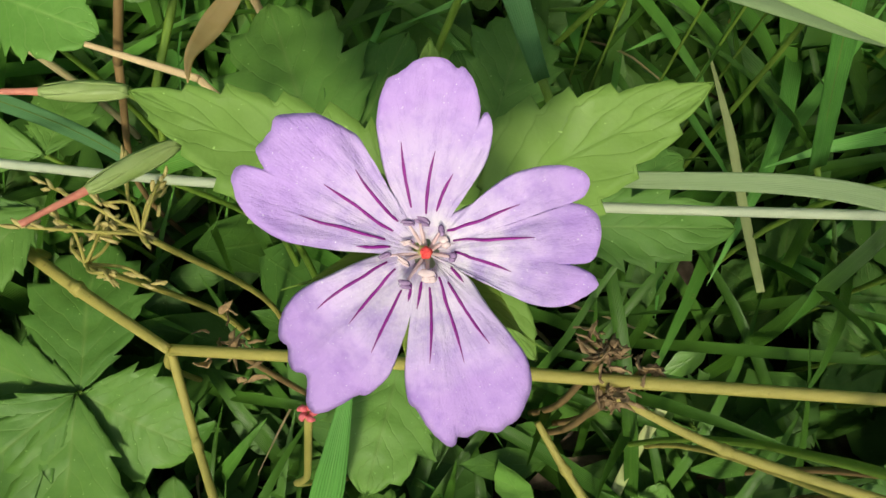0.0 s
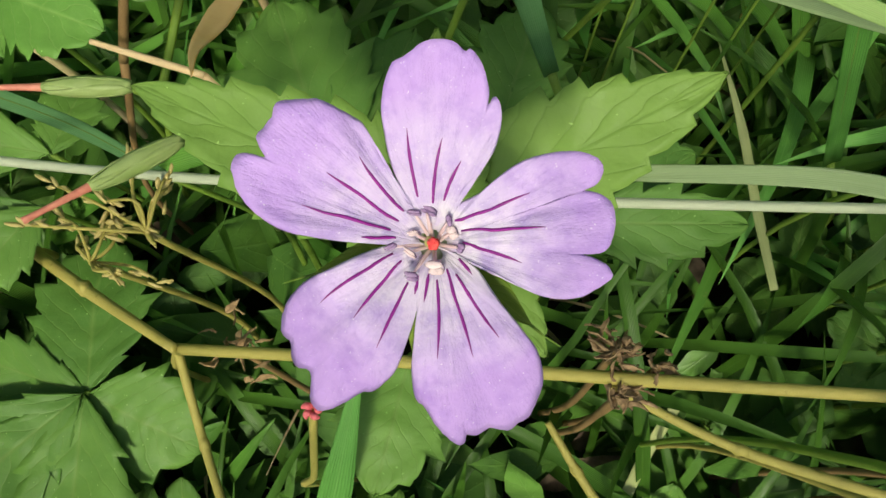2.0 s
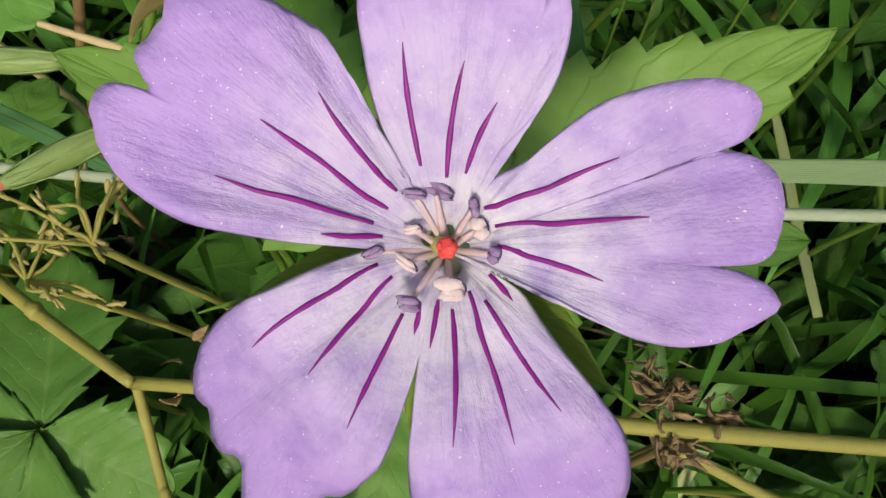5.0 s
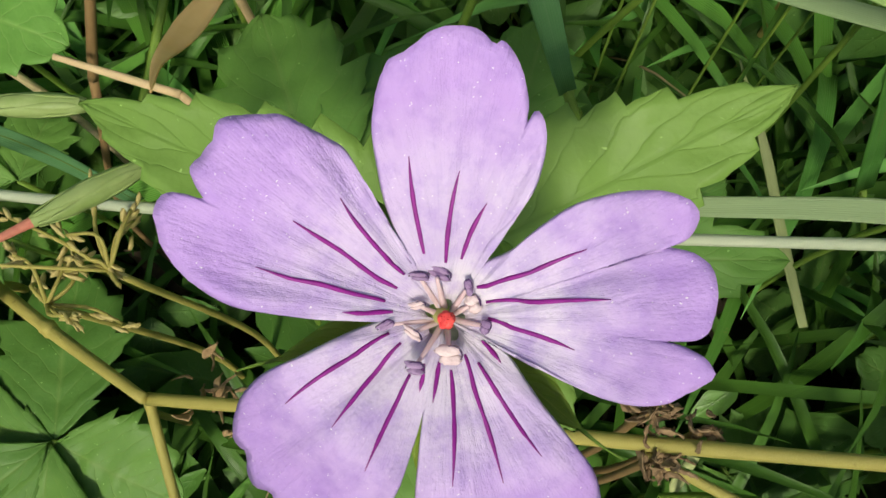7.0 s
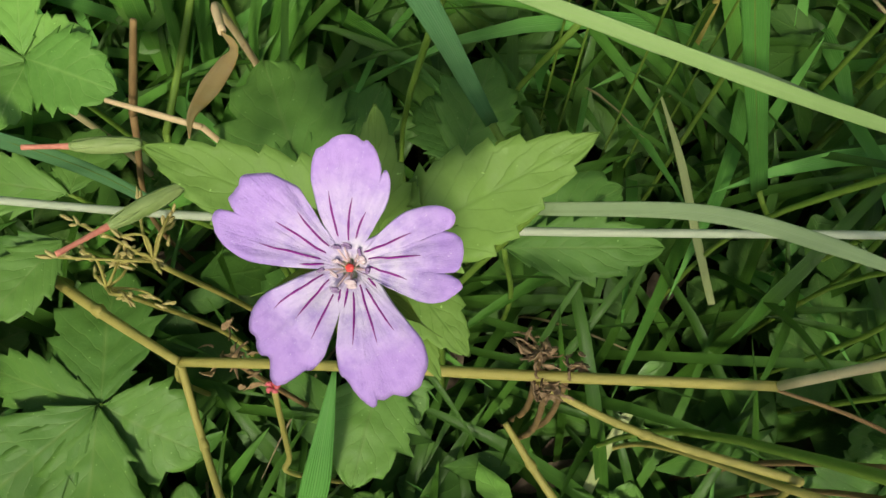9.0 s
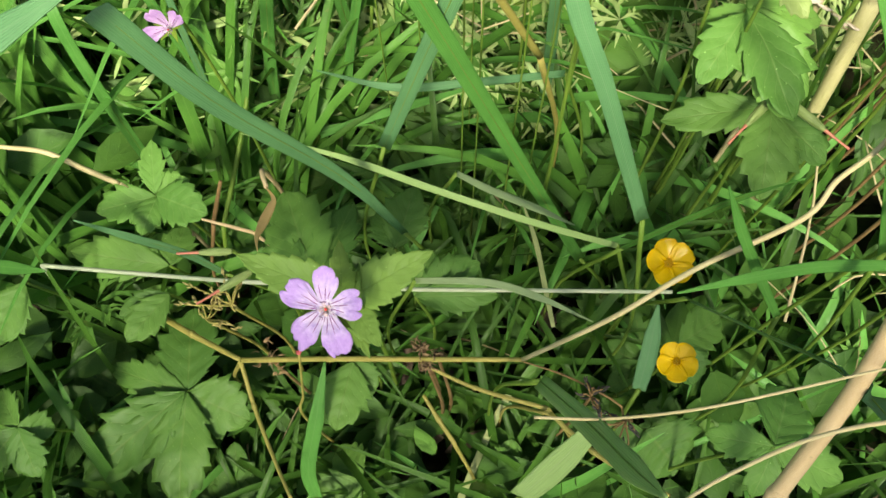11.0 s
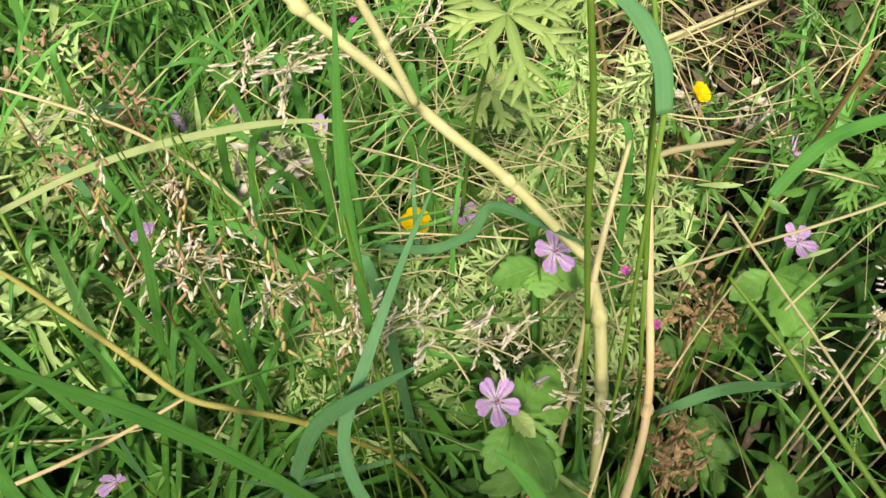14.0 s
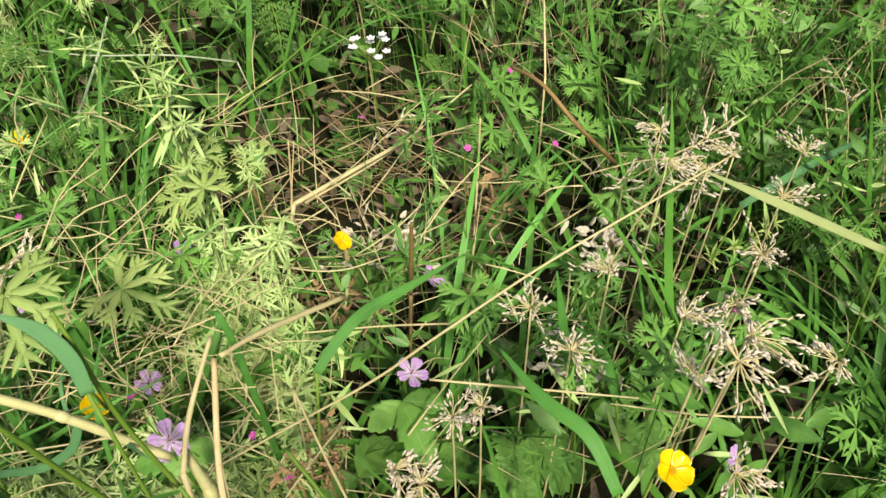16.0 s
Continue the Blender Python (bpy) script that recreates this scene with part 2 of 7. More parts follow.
GRASS_DRY = grass_material("dry_grass", (0.36, 0.28, 0.13), (0.55, 0.44, 0.24), (0.60, 0.52, 0.32), 0.6, True)
HERB = leaf_material("meadow_herb", (0.050, 0.15, 0.023), (0.125, 0.28, 0.045), (0.15, 0.31, 0.07), 0.40, 4.0, True, 0.35, 0.10)
HERB_DARK = leaf_material("dark_low_leaf", (0.038, 0.110, 0.015), (0.078, 0.185, 0.026), (0.10, 0.20, 0.036), 0.5, 5.0, True, 0.3, 0.08)
# the herbs' own yellow-green, with some sun glare put into the pale tones
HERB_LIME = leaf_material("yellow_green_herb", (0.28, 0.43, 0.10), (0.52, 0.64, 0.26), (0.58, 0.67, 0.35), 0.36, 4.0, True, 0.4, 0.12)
TAN = plain_material("tan_dry_leaf", (0.72, 0.50, 0.22), (0.88, 0.70, 0.38), 300, 0.6, 0.6, (0.9, 0.7, 0.35))
LITTER = plain_material("dead_brown_leaf", (0.06, 0.045, 0.03), (0.22, 0.165, 0.105), 250, 0.8, island=True)
YELLOW_STEM = stem_material("yellow_green_stem", (0.30, 0.28, 0.055), (0.42, 0.37, 0.085), (0.50, 0.44, 0.15))
GREEN_STEM = stem_material("green_stem", (0.09, 0.20, 0.019), (0.16, 0.28, 0.031), (0.24, 0.33, 0.062))
DARK_STEM = stem_material("brown_stem", (0.16, 0.09, 0.03), (0.30, 0.19, 0.07), (0.38, 0.27, 0.12), 0.75)
STRAW = stem_material("straw_stem", (0.52, 0.36, 0.16), (0.68, 0.52, 0.28), (0.76, 0.64, 0.40), 0.65)
PALE_STRAW = stem_material("pale_straw_stem", (0.50, 0.43, 0.19), (0.64, 0.55, 0.29), (0.70, 0.63, 0.40), 0.55)
SILVER_STEM = stem_material("silver_green_stalk", (0.34, 0.42, 0.25), (0.48, 0.54, 0.37), (0.56, 0.60, 0.46), 0.45)
STALK = stem_material("cream_green_stalk", (0.46, 0.46, 0.16), (0.62, 0.58, 0.28), (0.70, 0.64, 0.40), 0.5)
BROWN = plain_material("withered_brown", (0.14, 0.085, 0.035), (0.42, 0.29, 0.14), 500, 0.85, bump=0.8)
DARK_BROWN = plain_material("dark_withered_brown", (0.10, 0.06, 0.028), (0.36, 0.25, 0.13), 700, 0.85, bump=0.8)
RUST = plain_material("rust_brown_seed", (0.26, 0.14, 0.07), (0.56, 0.40, 0.25), 500, 0.8, 0.1, (0.5, 0.3, 0.15), bump=0.8)
HUSK = plain_material("yellow_olive_husk", (0.40, 0.33, 0.09), (0.58, 0.50, 0.20), 600, 0.6, 0.15, (0.5, 0.45, 0.15))
CREAM = plain_material("dry_cream_husk", (0.58, 0.50, 0.38), (0.84, 0.76, 0.62), 500, 0.7, 0.15, (0.7, 0.55, 0.3))
FRUIT = plain_material("green_fruit_skin", (0.22, 0.33, 0.08), (0.34, 0.45, 0.16), 260, 0.5, 0.15, (0.3, 0.45, 0.1))
BEAK = plain_material("red_brown_beak", (0.48, 0.12, 0.09), (0.62, 0.26, 0.16), 500, 0.5)
BLACK_SEED = plain_material("black_seed", (0.02, 0.018, 0.015), (0.07, 0.06, 0.05), 500, 0.5)

sm, stree, sout = nodes_of("soil_and_moss")
spos = place_vec(stree)
scol = ramp(stree, noise_node(stree, spos, 18, 8, 0.7), [(0.3, (0.012, 0.012, 0.005)), (0.5, (0.026, 0.026, 0.011)), (0.65, (0.020, 0.055, 0.010)), (0.8, (0.04, 0.06, 0.018))])
surface(stree, sout, scol, 0.95, noise_node(stree, spos, 60, 8, 0.7), 0.9, 0.01, spec=0.1)


# ---- shape helpers ----
def smooth_line(pts, n):
    """n points along a Catmull-Rom line through pts."""
    p = [Vector(q) for q in pts]
    if len(p) == 2:
        return [p[0].lerp(p[1], i / (n - 1)) for i in range(n)]
    p = [p[0] * 2 - p[1]] + p + [p[-1] * 2 - p[-2]]
    res = []
    for i in range(n):
        s = i / (n - 1) * (len(p) - 3)
        k = min(int(s), len(p) - 4)
        f = s - k
        a, b, c, d = p[k:k + 4]
        res.append(0.5 * ((2 * b) + (c - a) * f + (2 * a - 5 * b + 4 * c - d) * f * f + (3 * b - a - 3 * c + d) * f ** 3))
    return res


def mesh_of(name, verts, faces, mat, uvs=None, smooth=True):
    me = bpy.data.meshes.new(name)
    me.from_pydata([tuple(v) for v in verts], [], faces)
    if uvs is not None:
        lay = me.uv_layers.new(name="UVMap")
        idx = np.empty(len(me.loops), np.int32)
        me.loops.foreach_get("vertex_index", idx)
        lay.data.foreach_set("uv", np.asarray(uvs, np.float32)[idx].ravel())
    me.materials.append(mat)
    if smooth:
        me.polygons.foreach_set("use_smooth", [True] * len(me.polygons))
    me.update()
    return me


def part(name, geo, mat, parent=None, label="", smooth=True):
    """One mesh object from (verts, faces, uvs), under a thing or a part; coordinates are its parent's."""
    ob = new(name, mesh_of(name, geo[0], geo[1], mat, geo[2] if len(geo) > 2 else None, smooth))
    if parent:
        ob.parent = parent
    return tagged(ob, label)


def thing(name, label, category, where=None, group="", kind=""):
    e = new(name)
    e.empty_display_size = 0.01
    if where is not None:
        e.matrix_world = where
    return tagged(e, label, category, group, kind)


def tube(pts, radii, sides=8, n=None, knots=0.0):
    n = n or max(4, 5 * len(pts))
    line = smooth_line(pts, n)
    vs, fs, uv = [], [], []
    side = None
    run = 0.0
    for i, p in enumerate(line):
        tan = (line[min(i + 1, n - 1)] - line[max(i - 1, 0)]).normalized()
        if side is None:
            side = tan.orthogonal().normalized()
        side = (side - tan * side.dot(tan)).normalized()
        other = tan.cross(side)
        s = i / (n - 1)
        r = radii[0] + (radii[-1] - radii[0]) * s if len(radii) == 2 else float(np.interp(s, np.linspace(0, 1, len(radii)), radii))
        r *= 1 + 0.06 * noise.noise(p * 160)
        if i:
            run += (p - line[i - 1]).length
        for k in range(sides):
            a = 2 * math.pi * k / sides
            vs.append(p + (side * math.cos(a) + other * math.sin(a)) * r)
            uv.append((k / sides * 2, run * 100))
    for i in range(n - 1):
        for k in range(sides):
            k2 = (k + 1) % sides
            fs.append((i * sides + k, i * sides + k2, (i + 1) * sides + k2, (i + 1) * sides + k))
    fs.append(tuple(range(sides))[::-1])
    fs.append(tuple((n - 1) * sides + k for k in range(sides)))
    return vs, fs, uv


def sheet(grid, uvg, thick):
    """A closed thin body from a grid of points (rows x cols)."""
    m, n = len(grid), len(grid[0])
    vs = [p for row in grid for p in row]
    nor = []
    for i in range(m):
        for j in range(n):
            a = grid[min(i + 1, m - 1)][j] - grid[max(i - 1, 0)][j]
            b = grid[i][min(j + 1, n - 1)] - grid[i][max(j - 1, 0)]
            c = a.cross(b)
            nor.append(c.normalized() if c.length > 1e-12 else Vector((0, 0, 1)))
    low = [p - q * thick for p, q in zip(vs, nor)]
    k = m * n
    fs = []
    for i in range(m - 1):
        for j in range(n - 1):
            a, b, c, d = i * n + j, i * n + j + 1, (i + 1) * n + j + 1, (i + 1) * n + j
            fs.append((a, d, c, b))
            fs.append((a + k, b + k, c + k, d + k))
    ring = [j for j in range(n)] + [i * n + n - 1 for i in range(1, m)] + [(m - 1) * n + j for j in range(n - 2, -1, -1)] + [i * n for i in range(m - 2, 0, -1)]
    for a, b in zip(ring, ring[1:] + ring[:1]):
        fs.append((a, b, b + k, a + k))
    uv = [q for row in uvg for q in row]
    return vs + low, fs, uv + uv


def ball(centre, size, seg=10, rings=7, rough=0.0, turn=None):
    """A rounded body with an uneven skin; size is its three radii."""
    vs, fs, uv = [], [], []
    c = Vector(centre)
    for i in range(rings + 1):
        th = math.pi * i / rings
        for k in range(seg):
            a = 2 * math.pi * k / seg
            d = Vector((math.sin(th) * math.cos(a), math.sin(th) * math.sin(a), math.cos(th)))
            q = Vector((d.x * size[0], d.y * size[1], d.z * size[2])) * (1 + rough * noise.noise(d * 2.5 + c * 900))
            if turn:
                q = turn @ q
            vs.append(c + q)
            uv.append((k / seg, i / rings))
    for i in range(rings):
        for k in range(seg):
            k2 = (k + 1) % seg
            fs.append((i * seg + k, (i + 1) * seg + k, (i + 1) * seg + k2, i * seg + k2))
    return vs, fs, uv


def join(*geos):
    vs, fs, uv = [], [], []
    for g in geos:
        o = len(vs)
        vs += list(g[0])
        fs += [tuple(i + o for i in f) for f in g[1]]
        uv += list(g[2])
    return vs, fs, uv


def moved(geo, m):
    return [m @ Vector(v) for v in geo[0]], geo[1], geo[2]


def blade_geo(pts, width, n=None, keel=0.18, taper=(0.55, 1.0, 0.95, 0.12), ref=(0.0, -0.6, 0.8), thick=0.00025, twist=0.0):
    """Grass blade along pts, width in metres, folded along its keel."""
    n = n or 6 * len(pts)
    line = smooth_line(pts, n)
    ref = Vector(ref).normalized()
    grid, uvg = [], []
    run = 0.0
    for i, p in enumerate(line):
        tan = (line[min(i + 1, n - 1)] - line[max(i - 1, 0)]).normalized()
        s = i / (n - 1)
        side = tan.cross(ref)
        side = side.normalized() if side.length > 0.05 else tan.orthogonal().normalized()
        nor = side.cross(tan).normalized()
        a = twist * (s - 0.5) + 0.35 * noise.noise(p * 12)
        side, nor = side * math.cos(a) + nor * math.sin(a), nor * math.cos(a) - side * math.sin(a)
        w = width / 2 * float(np.interp(s, np.linspace(0, 1, len(taper)), taper)) * (1 + 0.05 * noise.noise(p * 90))
        if i:
            run += (p - line[i - 1]).length
        grid.append([p + side * (w * x) - nor * (w * keel * (1 - abs(x))) for x in (-1, -0.5, 0, 0.5, 1)])
        uvg.append([(x, run) for x in (-1, -0.5, 0, 0.5, 1)])
    return sheet(grid, uvg, thick)


STEM_LABEL = {YELLOW_STEM: "yellow-green jointed herb stem lying over the grass", GREEN_STEM: "upright dark green grass stalk among the meadow plants",
              STRAW: "thick dry tan straw stem leaning in the meadow", PALE_STRAW: "thin pale straw-coloured dry grass stalk",
              DARK_STEM: "brown withered stem among the grass", SILVER_STEM: "long silvery green grass stalk lying across the leaves",
              STALK: "stout cream-green hollow stalk with a swollen joint"}
BLADE_LABEL = {BLADE_GREEN: "long bright green grass blade arching over the meadow", BLADE_BLUE: "broad blue-green grass blade bent over the meadow",
               BLADE_LIGHT: "slender light green grass blade lying over the leaves",
               BLADE_GREY: "dull grey-green grass blade lying over the leaves",
               BLADE_PALE: "pale yellowing grass blade lying across the meadow"}


STEM_NAME = {YELLOW_STEM: "jointed_herb", GREEN_STEM: "grass_culm", STRAW: "dry_straw", PALE_STRAW: "dry_straw", DARK_STEM: "dead_twig", SILVER_STEM: "silver_grass", STALK: "hollow_weed"}


def root_of(p):
    """The way from the lowest knot down to the soil, and the knots from the lower end up."""
    if p[0].z > p[-1].z:
        p = p[::-1]
    if p[0].z < 0.02:
        return p, None
    d = p[0] - p[1]
    d.z = 0
    d = d.normalized() * min(0.02, p[0].z * 0.2) if d.length > 1e-5 else Vector((0.01, 0, 0))
    return p, [p[0], p[0] + Vector((d.x, d.y, -p[0].z * 0.45)), Vector((p[0].x + d.x, p[0].y + d.y, -0.004))]


def stem(pts, width, mat, root=True):
    p, down = root_of([Vector(q) for q in pts])
    down = down if root else None
    r = width * 0.0005
    o = Vector((p[0].x, p[0].y, 0))
    base = thing(STEM_NAME[mat], STEM_LABEL[mat], "plant stem", Matrix.Translation(o), "dry and green stems")
    q = [v - o for v in p]
    body = part("stem", tube(q, (r * 1.05, r, r * 0.75), 10, 8 * len(q)), mat, base)
    if down:
        part("lower_stem", tube([v - o for v in down], (r, r * 0.8, r * 0.8), 8, 12), mat, base)
    if width > 1.2 and mat in (YELLOW_STEM, STALK, STRAW):
        for k in range(1, len(q) - 1, 3):
            tan = (q[max(k, 1)] - q[max(k, 1) - 1]).to_track_quat("Z", "Y").to_matrix()
            part("joint", ball(q[k], (r * 1.3, r * 1.3, r * 2.2), 10, 7, 0.25, tan), mat, body)
    return base


def blade(pts, width, mat, root=True, taper=(0.8, 1.0, 0.95, 0.15), ref=(0.0, -0.6, 0.8)):
    p, down = root_of([Vector(q) for q in pts])
    down = down if root else None
    o = Vector((p[0].x, p[0].y, 0))
    base = thing("long_grass", BLADE_LABEL[mat], "grass blade", Matrix.Translation(o), "long grass blades")
    q = [v - o for v in p]
    body = part("blade", blade_geo(q, width * 0.001, taper=taper, ref=ref), mat, base)
    line = smooth_line(q, 6 * len(q))
    part("midrib", tube([v - Vector((0, -0.05, 0.09)) * width * 0.001 for v in line[::2]], (0.00022, 0.0002, 0.0001), 5, 3 * len(q)), BLADE_PALE if mat is BLADE_PALE else GREEN_STEM, body, "pale raised midrib")
    if down:
        part("culm", tube([v - o for v in down], (min(0.001, width * 0.0003), 0.0008, 0.0008), 7, 10), GREEN_STEM, base)
    return base


def leaflet_geo(length, width, teeth=7, depth=0.10, droop=0.12, fold=0.18, n=30, cols=7, point=1.5, seed=0, ripple=0.02, base_w=0.0, thick=0.0002, peak=0.72):
    """Toothed pointed leaf blade along +y from the origin, face up."""
    grid, uvg = [], []
    half = [i / (cols - 1) * 2 - 1 for i in range(cols)]
    for i in range(n):
        s = i / (n - 1)
        w = width / 2 * max((math.sin(math.pi * min(1, s ** peak)) ** 0.85) * (1 - 0.35 * s ** point), base_w * (1 - s), 0.004)
        row, ur = [], []
        for x in half:
            saw = (s * teeth + 0.13 * math.copysign(1, x)) % 1.0
            edge = 1 + depth * (saw - 0.5) * 1.6 * abs(x) ** 6 * (1 if s < 0.96 else 0)
            y = s * length + depth * length / teeth * 0.6 * saw * abs(x) ** 6
            z = -droop * length * s * s + fold * w * abs(x) ** 1.3 + ripple * length * noise.noise(Vector((x * 1.3, s * 4, seed * 7.3)))
            z -= 0.012 * length * abs(x) * math.cos(s * teeth * 6.28)
            row.append(Vector((x * w * edge, y, z)))
            ur.append((x, s))
        grid.append(row)
        uvg.append(ur)
    return sheet(grid, uvg, thick)


def aim(base, tip, up=(0, 0, 1)):
    """Turn that takes +y along tip - base and keeps +z near up."""
    y = (Vector(tip) - Vector(base)).normalized()
    x = y.cross(Vector(up)).normalized()
    z = x.cross(y)
    return Matrix((x, y, z)).transposed()


def broad_leaf_geo(length, width, teeth=7, depth=0.16, arch=0.08, fold=0.16, point=0.35, peak=0.72, seed=0, ripple=0.02, thick=0.0002, cols=9):
    """Broad leaf along +y from the origin to (0, length, 0): coarse forward teeth with a small one on each, the blade puckered between its side veins."""
    n = teeth * 6 + 1
    grid, uvg = [], []
    half = [math.copysign(abs(i / (cols - 1) * 2 - 1) ** 0.8, i / (cols - 1) * 2 - 1) for i in range(cols)]
    for i in range(n):
        s = i / (n - 1)
        w = width / 2 * max(math.sin(math.pi * min(1, s ** peak)) ** 0.8 * (1 - point * s), 0.008)
        row, ur = [], []
        for x in half:
            k = math.copysign(1, x)
            q = s * teeth + 0.2 * k + 0.35 * noise.noise(Vector((s * 5, k * 3, seed * 3.1)))
            saw = q % 1.0
            rim = abs(x) ** 5 * (1 - s ** 12)
            size = 1 + 0.6 * noise.noise(Vector((math.floor(q) * 1.7, k * 5, seed)))
            edge = 1 + depth * size * (saw - 0.5 + 0.22 * ((saw * 2) % 1.0)) * 1.5 * rim
            y = s * length + depth * size * length / teeth * 0.9 * saw * rim
            pucker = 0.022 * width * math.cos((s * teeth - abs(x) * 1.6) * 6.283) * abs(x) * (1 - abs(x)) * 4
            z = arch * length * 4 * s * (1 - s) * 0.5 + fold * w * abs(x) ** 1.2 * (1 - s * 0.4) + ripple * length * noise.noise(Vector((x * 1.3, s * 3, seed * 7.3))) + pucker
            row.append(Vector((x * w * edge, y, z)))
            ur.append((x, s))
        grid.append(row)
        uvg.append(ur)
    return sheet(grid, uvg, thick)


def leaf_at(name, base, tip, width, mat, parent, up=(0, -0.3, 1), **kw):
    b, tp = Vector(base), Vector(tip)
    m = Matrix.Translation(b) @ aim(b, tp, up).to_4x4()
    return part(name, moved(broad_leaf_geo((tp - b).length, width, **kw), m), mat, parent)


# ---- ground ----
def ground_geo():
    xs = sorted({*np.linspace(-1.2, 2.2, 90).round(4), *[-60, -20, -8, -3, 3, 6, 12, 30, 60]})
    ys = sorted({*np.linspace(-1.2, 2.4, 90).round(4), *[-60, -20, -8, -3, 4, 8, 16, 30, 60]})
    grid = [[Vector((x, y, 0.010 * noise.noise(Vector((x * 6, y * 6, 0))) - 0.006)) for x in xs] for y in ys]
    n = len(xs)
    vs = [p for r in grid for p in r]
    fs = [(i * n + j, i * n + j + 1, (i + 1) * n + j + 1, (i + 1) * n + j) for i in range(len(ys) - 1) for j in range(n - 1)]
    return vs, fs, [(p.x, p.y) for p in vs]


ground = part("ground", ground_geo(), sm)
tagged(ground, "dark moist soil with moss under the meadow", "ground", kind="structure")

# ---- the lilac cranesbill flower ----
GER = thing("geranium_flower", "open lilac cranesbill flower with purple veins above toothed leaves", "flower", pose(0.004, 0.012, 0))
GER_M = GER.matrix_world.inverted() @ pose(0, 0, 0.26, 15, 0, 0) @ Matrix.Scale(0.001, 4)


def petal_rise(r, mid, rim):
    """Height of a petal in mm: steep at the claw, then level or falling to the margin."""
    if r < 9:
        return -2.4 + (mid + 2.4) * (r / 9) ** 0.55
    return mid + (rim - mid) * (r - 9) / 5


def rounded(pts):
    """One pass of corner cutting; the ends stay."""
    res = [pts[0]]
    for (a, r), (b, s) in zip(pts, pts[1:]):
        res += [(a * 0.78 + b * 0.22, r * 0.78 + s * 0.22), (a * 0.22 + b * 0.78, r * 0.22 + s * 0.78)]
    return res + [pts[-1]]


def petal(owner, mid_z, rim_z, margin, veins, rows=20, cols=131, m=None, thick=0.10, vein_w=0.25):
    """margin: direction in degrees and reach in mm, from one side of the petal to the other; veins: lines of the same pairs."""
    m = m or GER_M
    margin = rounded(margin)
    run = np.r_[0, np.cumsum([math.dist((a * 0.17, r), (b * 0.17, s)) for (a, r), (b, s) in zip(margin, margin[1:])])]
    at = np.linspace(0, run[-1], cols)
    ang = np.interp(at, run, [a for a, _ in margin])
    rad = np.interp(at, run, [r for _, r in margin])
    rad = rad * np.array([1 + 0.006 * noise.noise(Vector((q * 2.6, 0.5, rim_z))) for q in at])
    mid = float(np.mean(ang))
    sd = mid * 0.37

    def spot(a, r, lift=0.0):
        z = petal_rise(r, mid_z, rim_z) + 0.25 * math.sin(radians(a - mid) * 9 + sd) * min(1, r / 9) + 0.5 * noise.noise(Vector((a * 0.05, r * 0.22, sd))) * min(1, r / 6) + 0.26 * noise.noise(Vector((a * 0.16, r * 0.4, sd + 5))) * min(1, r / 9)
        return Vector((r * math.cos(radians(a)), r * math.sin(radians(a)), z + lift))
    lo, hi = min(ang), max(ang)
    grid, uvg = [], []
    for i in range(rows):
        s = 0.08 + 0.92 * i / (rows - 1)
        row, ur = [], []
        for a, r in zip(ang, rad):
            p = spot(a, r * s)
            if s > 0.93:
                p.z -= (s - 0.93) * 4.0
            row.append(m @ p)
            ur.append(((a - mid) / max(1, hi - lo) * 2, r * s / 15.5))
        grid.append(row)
        uvg.append(ur)
    ob = part("petal", sheet(grid, uvg, thick * (0.001 if ang[0] < ang[-1] else -0.001)), PETAL, owner)
    for line in veins:
        k = 14
        aa = np.interp(np.linspace(0, 1, k), np.linspace(0, 1, len(line)), [a for a, _ in line])
        rr = np.interp(np.linspace(0, 1, k), np.linspace(0, 1, len(line)), [r for _, r in line])
        pts = [spot(a, r, 0.06) for a, r in zip(aa, rr)]
        g, u = [], []
        for i, p in enumerate(pts):
            d = pts[min(i + 1, k - 1)] - pts[max(i - 1, 0)]
            side = Vector((-d.y, d.x, 0)).normalized()
            w = vein_w / 2 * float(np.interp(i / (k - 1), [0, 0.3, 0.75, 1], [0.15, 0.9, 1.0, 0.6])) * (1 + 0.3 * noise.noise(p * 2.2))
            g.append([m @ (p - side * w), m @ (p + Vector((0, 0, 0.04))), m @ (p + side * w)])
            u.append([(0, i / k), (0.5, i / k), (1, i / k)])
        part("vein", sheet(g, u, 0.00004), VEIN, ob, "dark purple vein")
    return ob


petal(GER, 3, 6.5, ((119.1, 3.88), (120.1, 5.01), (118.6, 6.27), (116.0, 7.67), (113.4, 9.04), (111.3, 10.23), (108.0, 11.48), (104.8, 12.33), (102.2, 12.95), (99.6, 13.04), (96.9, 13.29), (94.6, 13.62), (92.2, 13.90), (88.4, 14.08), (85.1, 14.15), (82.2, 13.93), (79.8, 13.56), (79.1, 13.71), (78.6, 13.83), (76.8, 13.68), (73.8, 13.05), (71.0, 12.20), (69.1, 11.63), (67.7, 10.64), (67.5, 11.30), (66.8, 11.53), (64.1, 11.20), (61.3, 10.57), (57.6, 9.09), (55.4, 7.66), (57.4, 6.18), (61.3, 4.85), (58.4, 3.60), (58.8, 2.93)),
      (((102.4, 8.64), (104.3, 7.02), (106.2, 5.06), (108.0, 3.74)), ((84.7, 7.79), (86.8, 6.23), (88.9, 4.47), (90.2, 3.08)), ((70.9, 6.48), (74.3, 4.84), (76.0, 3.38))))
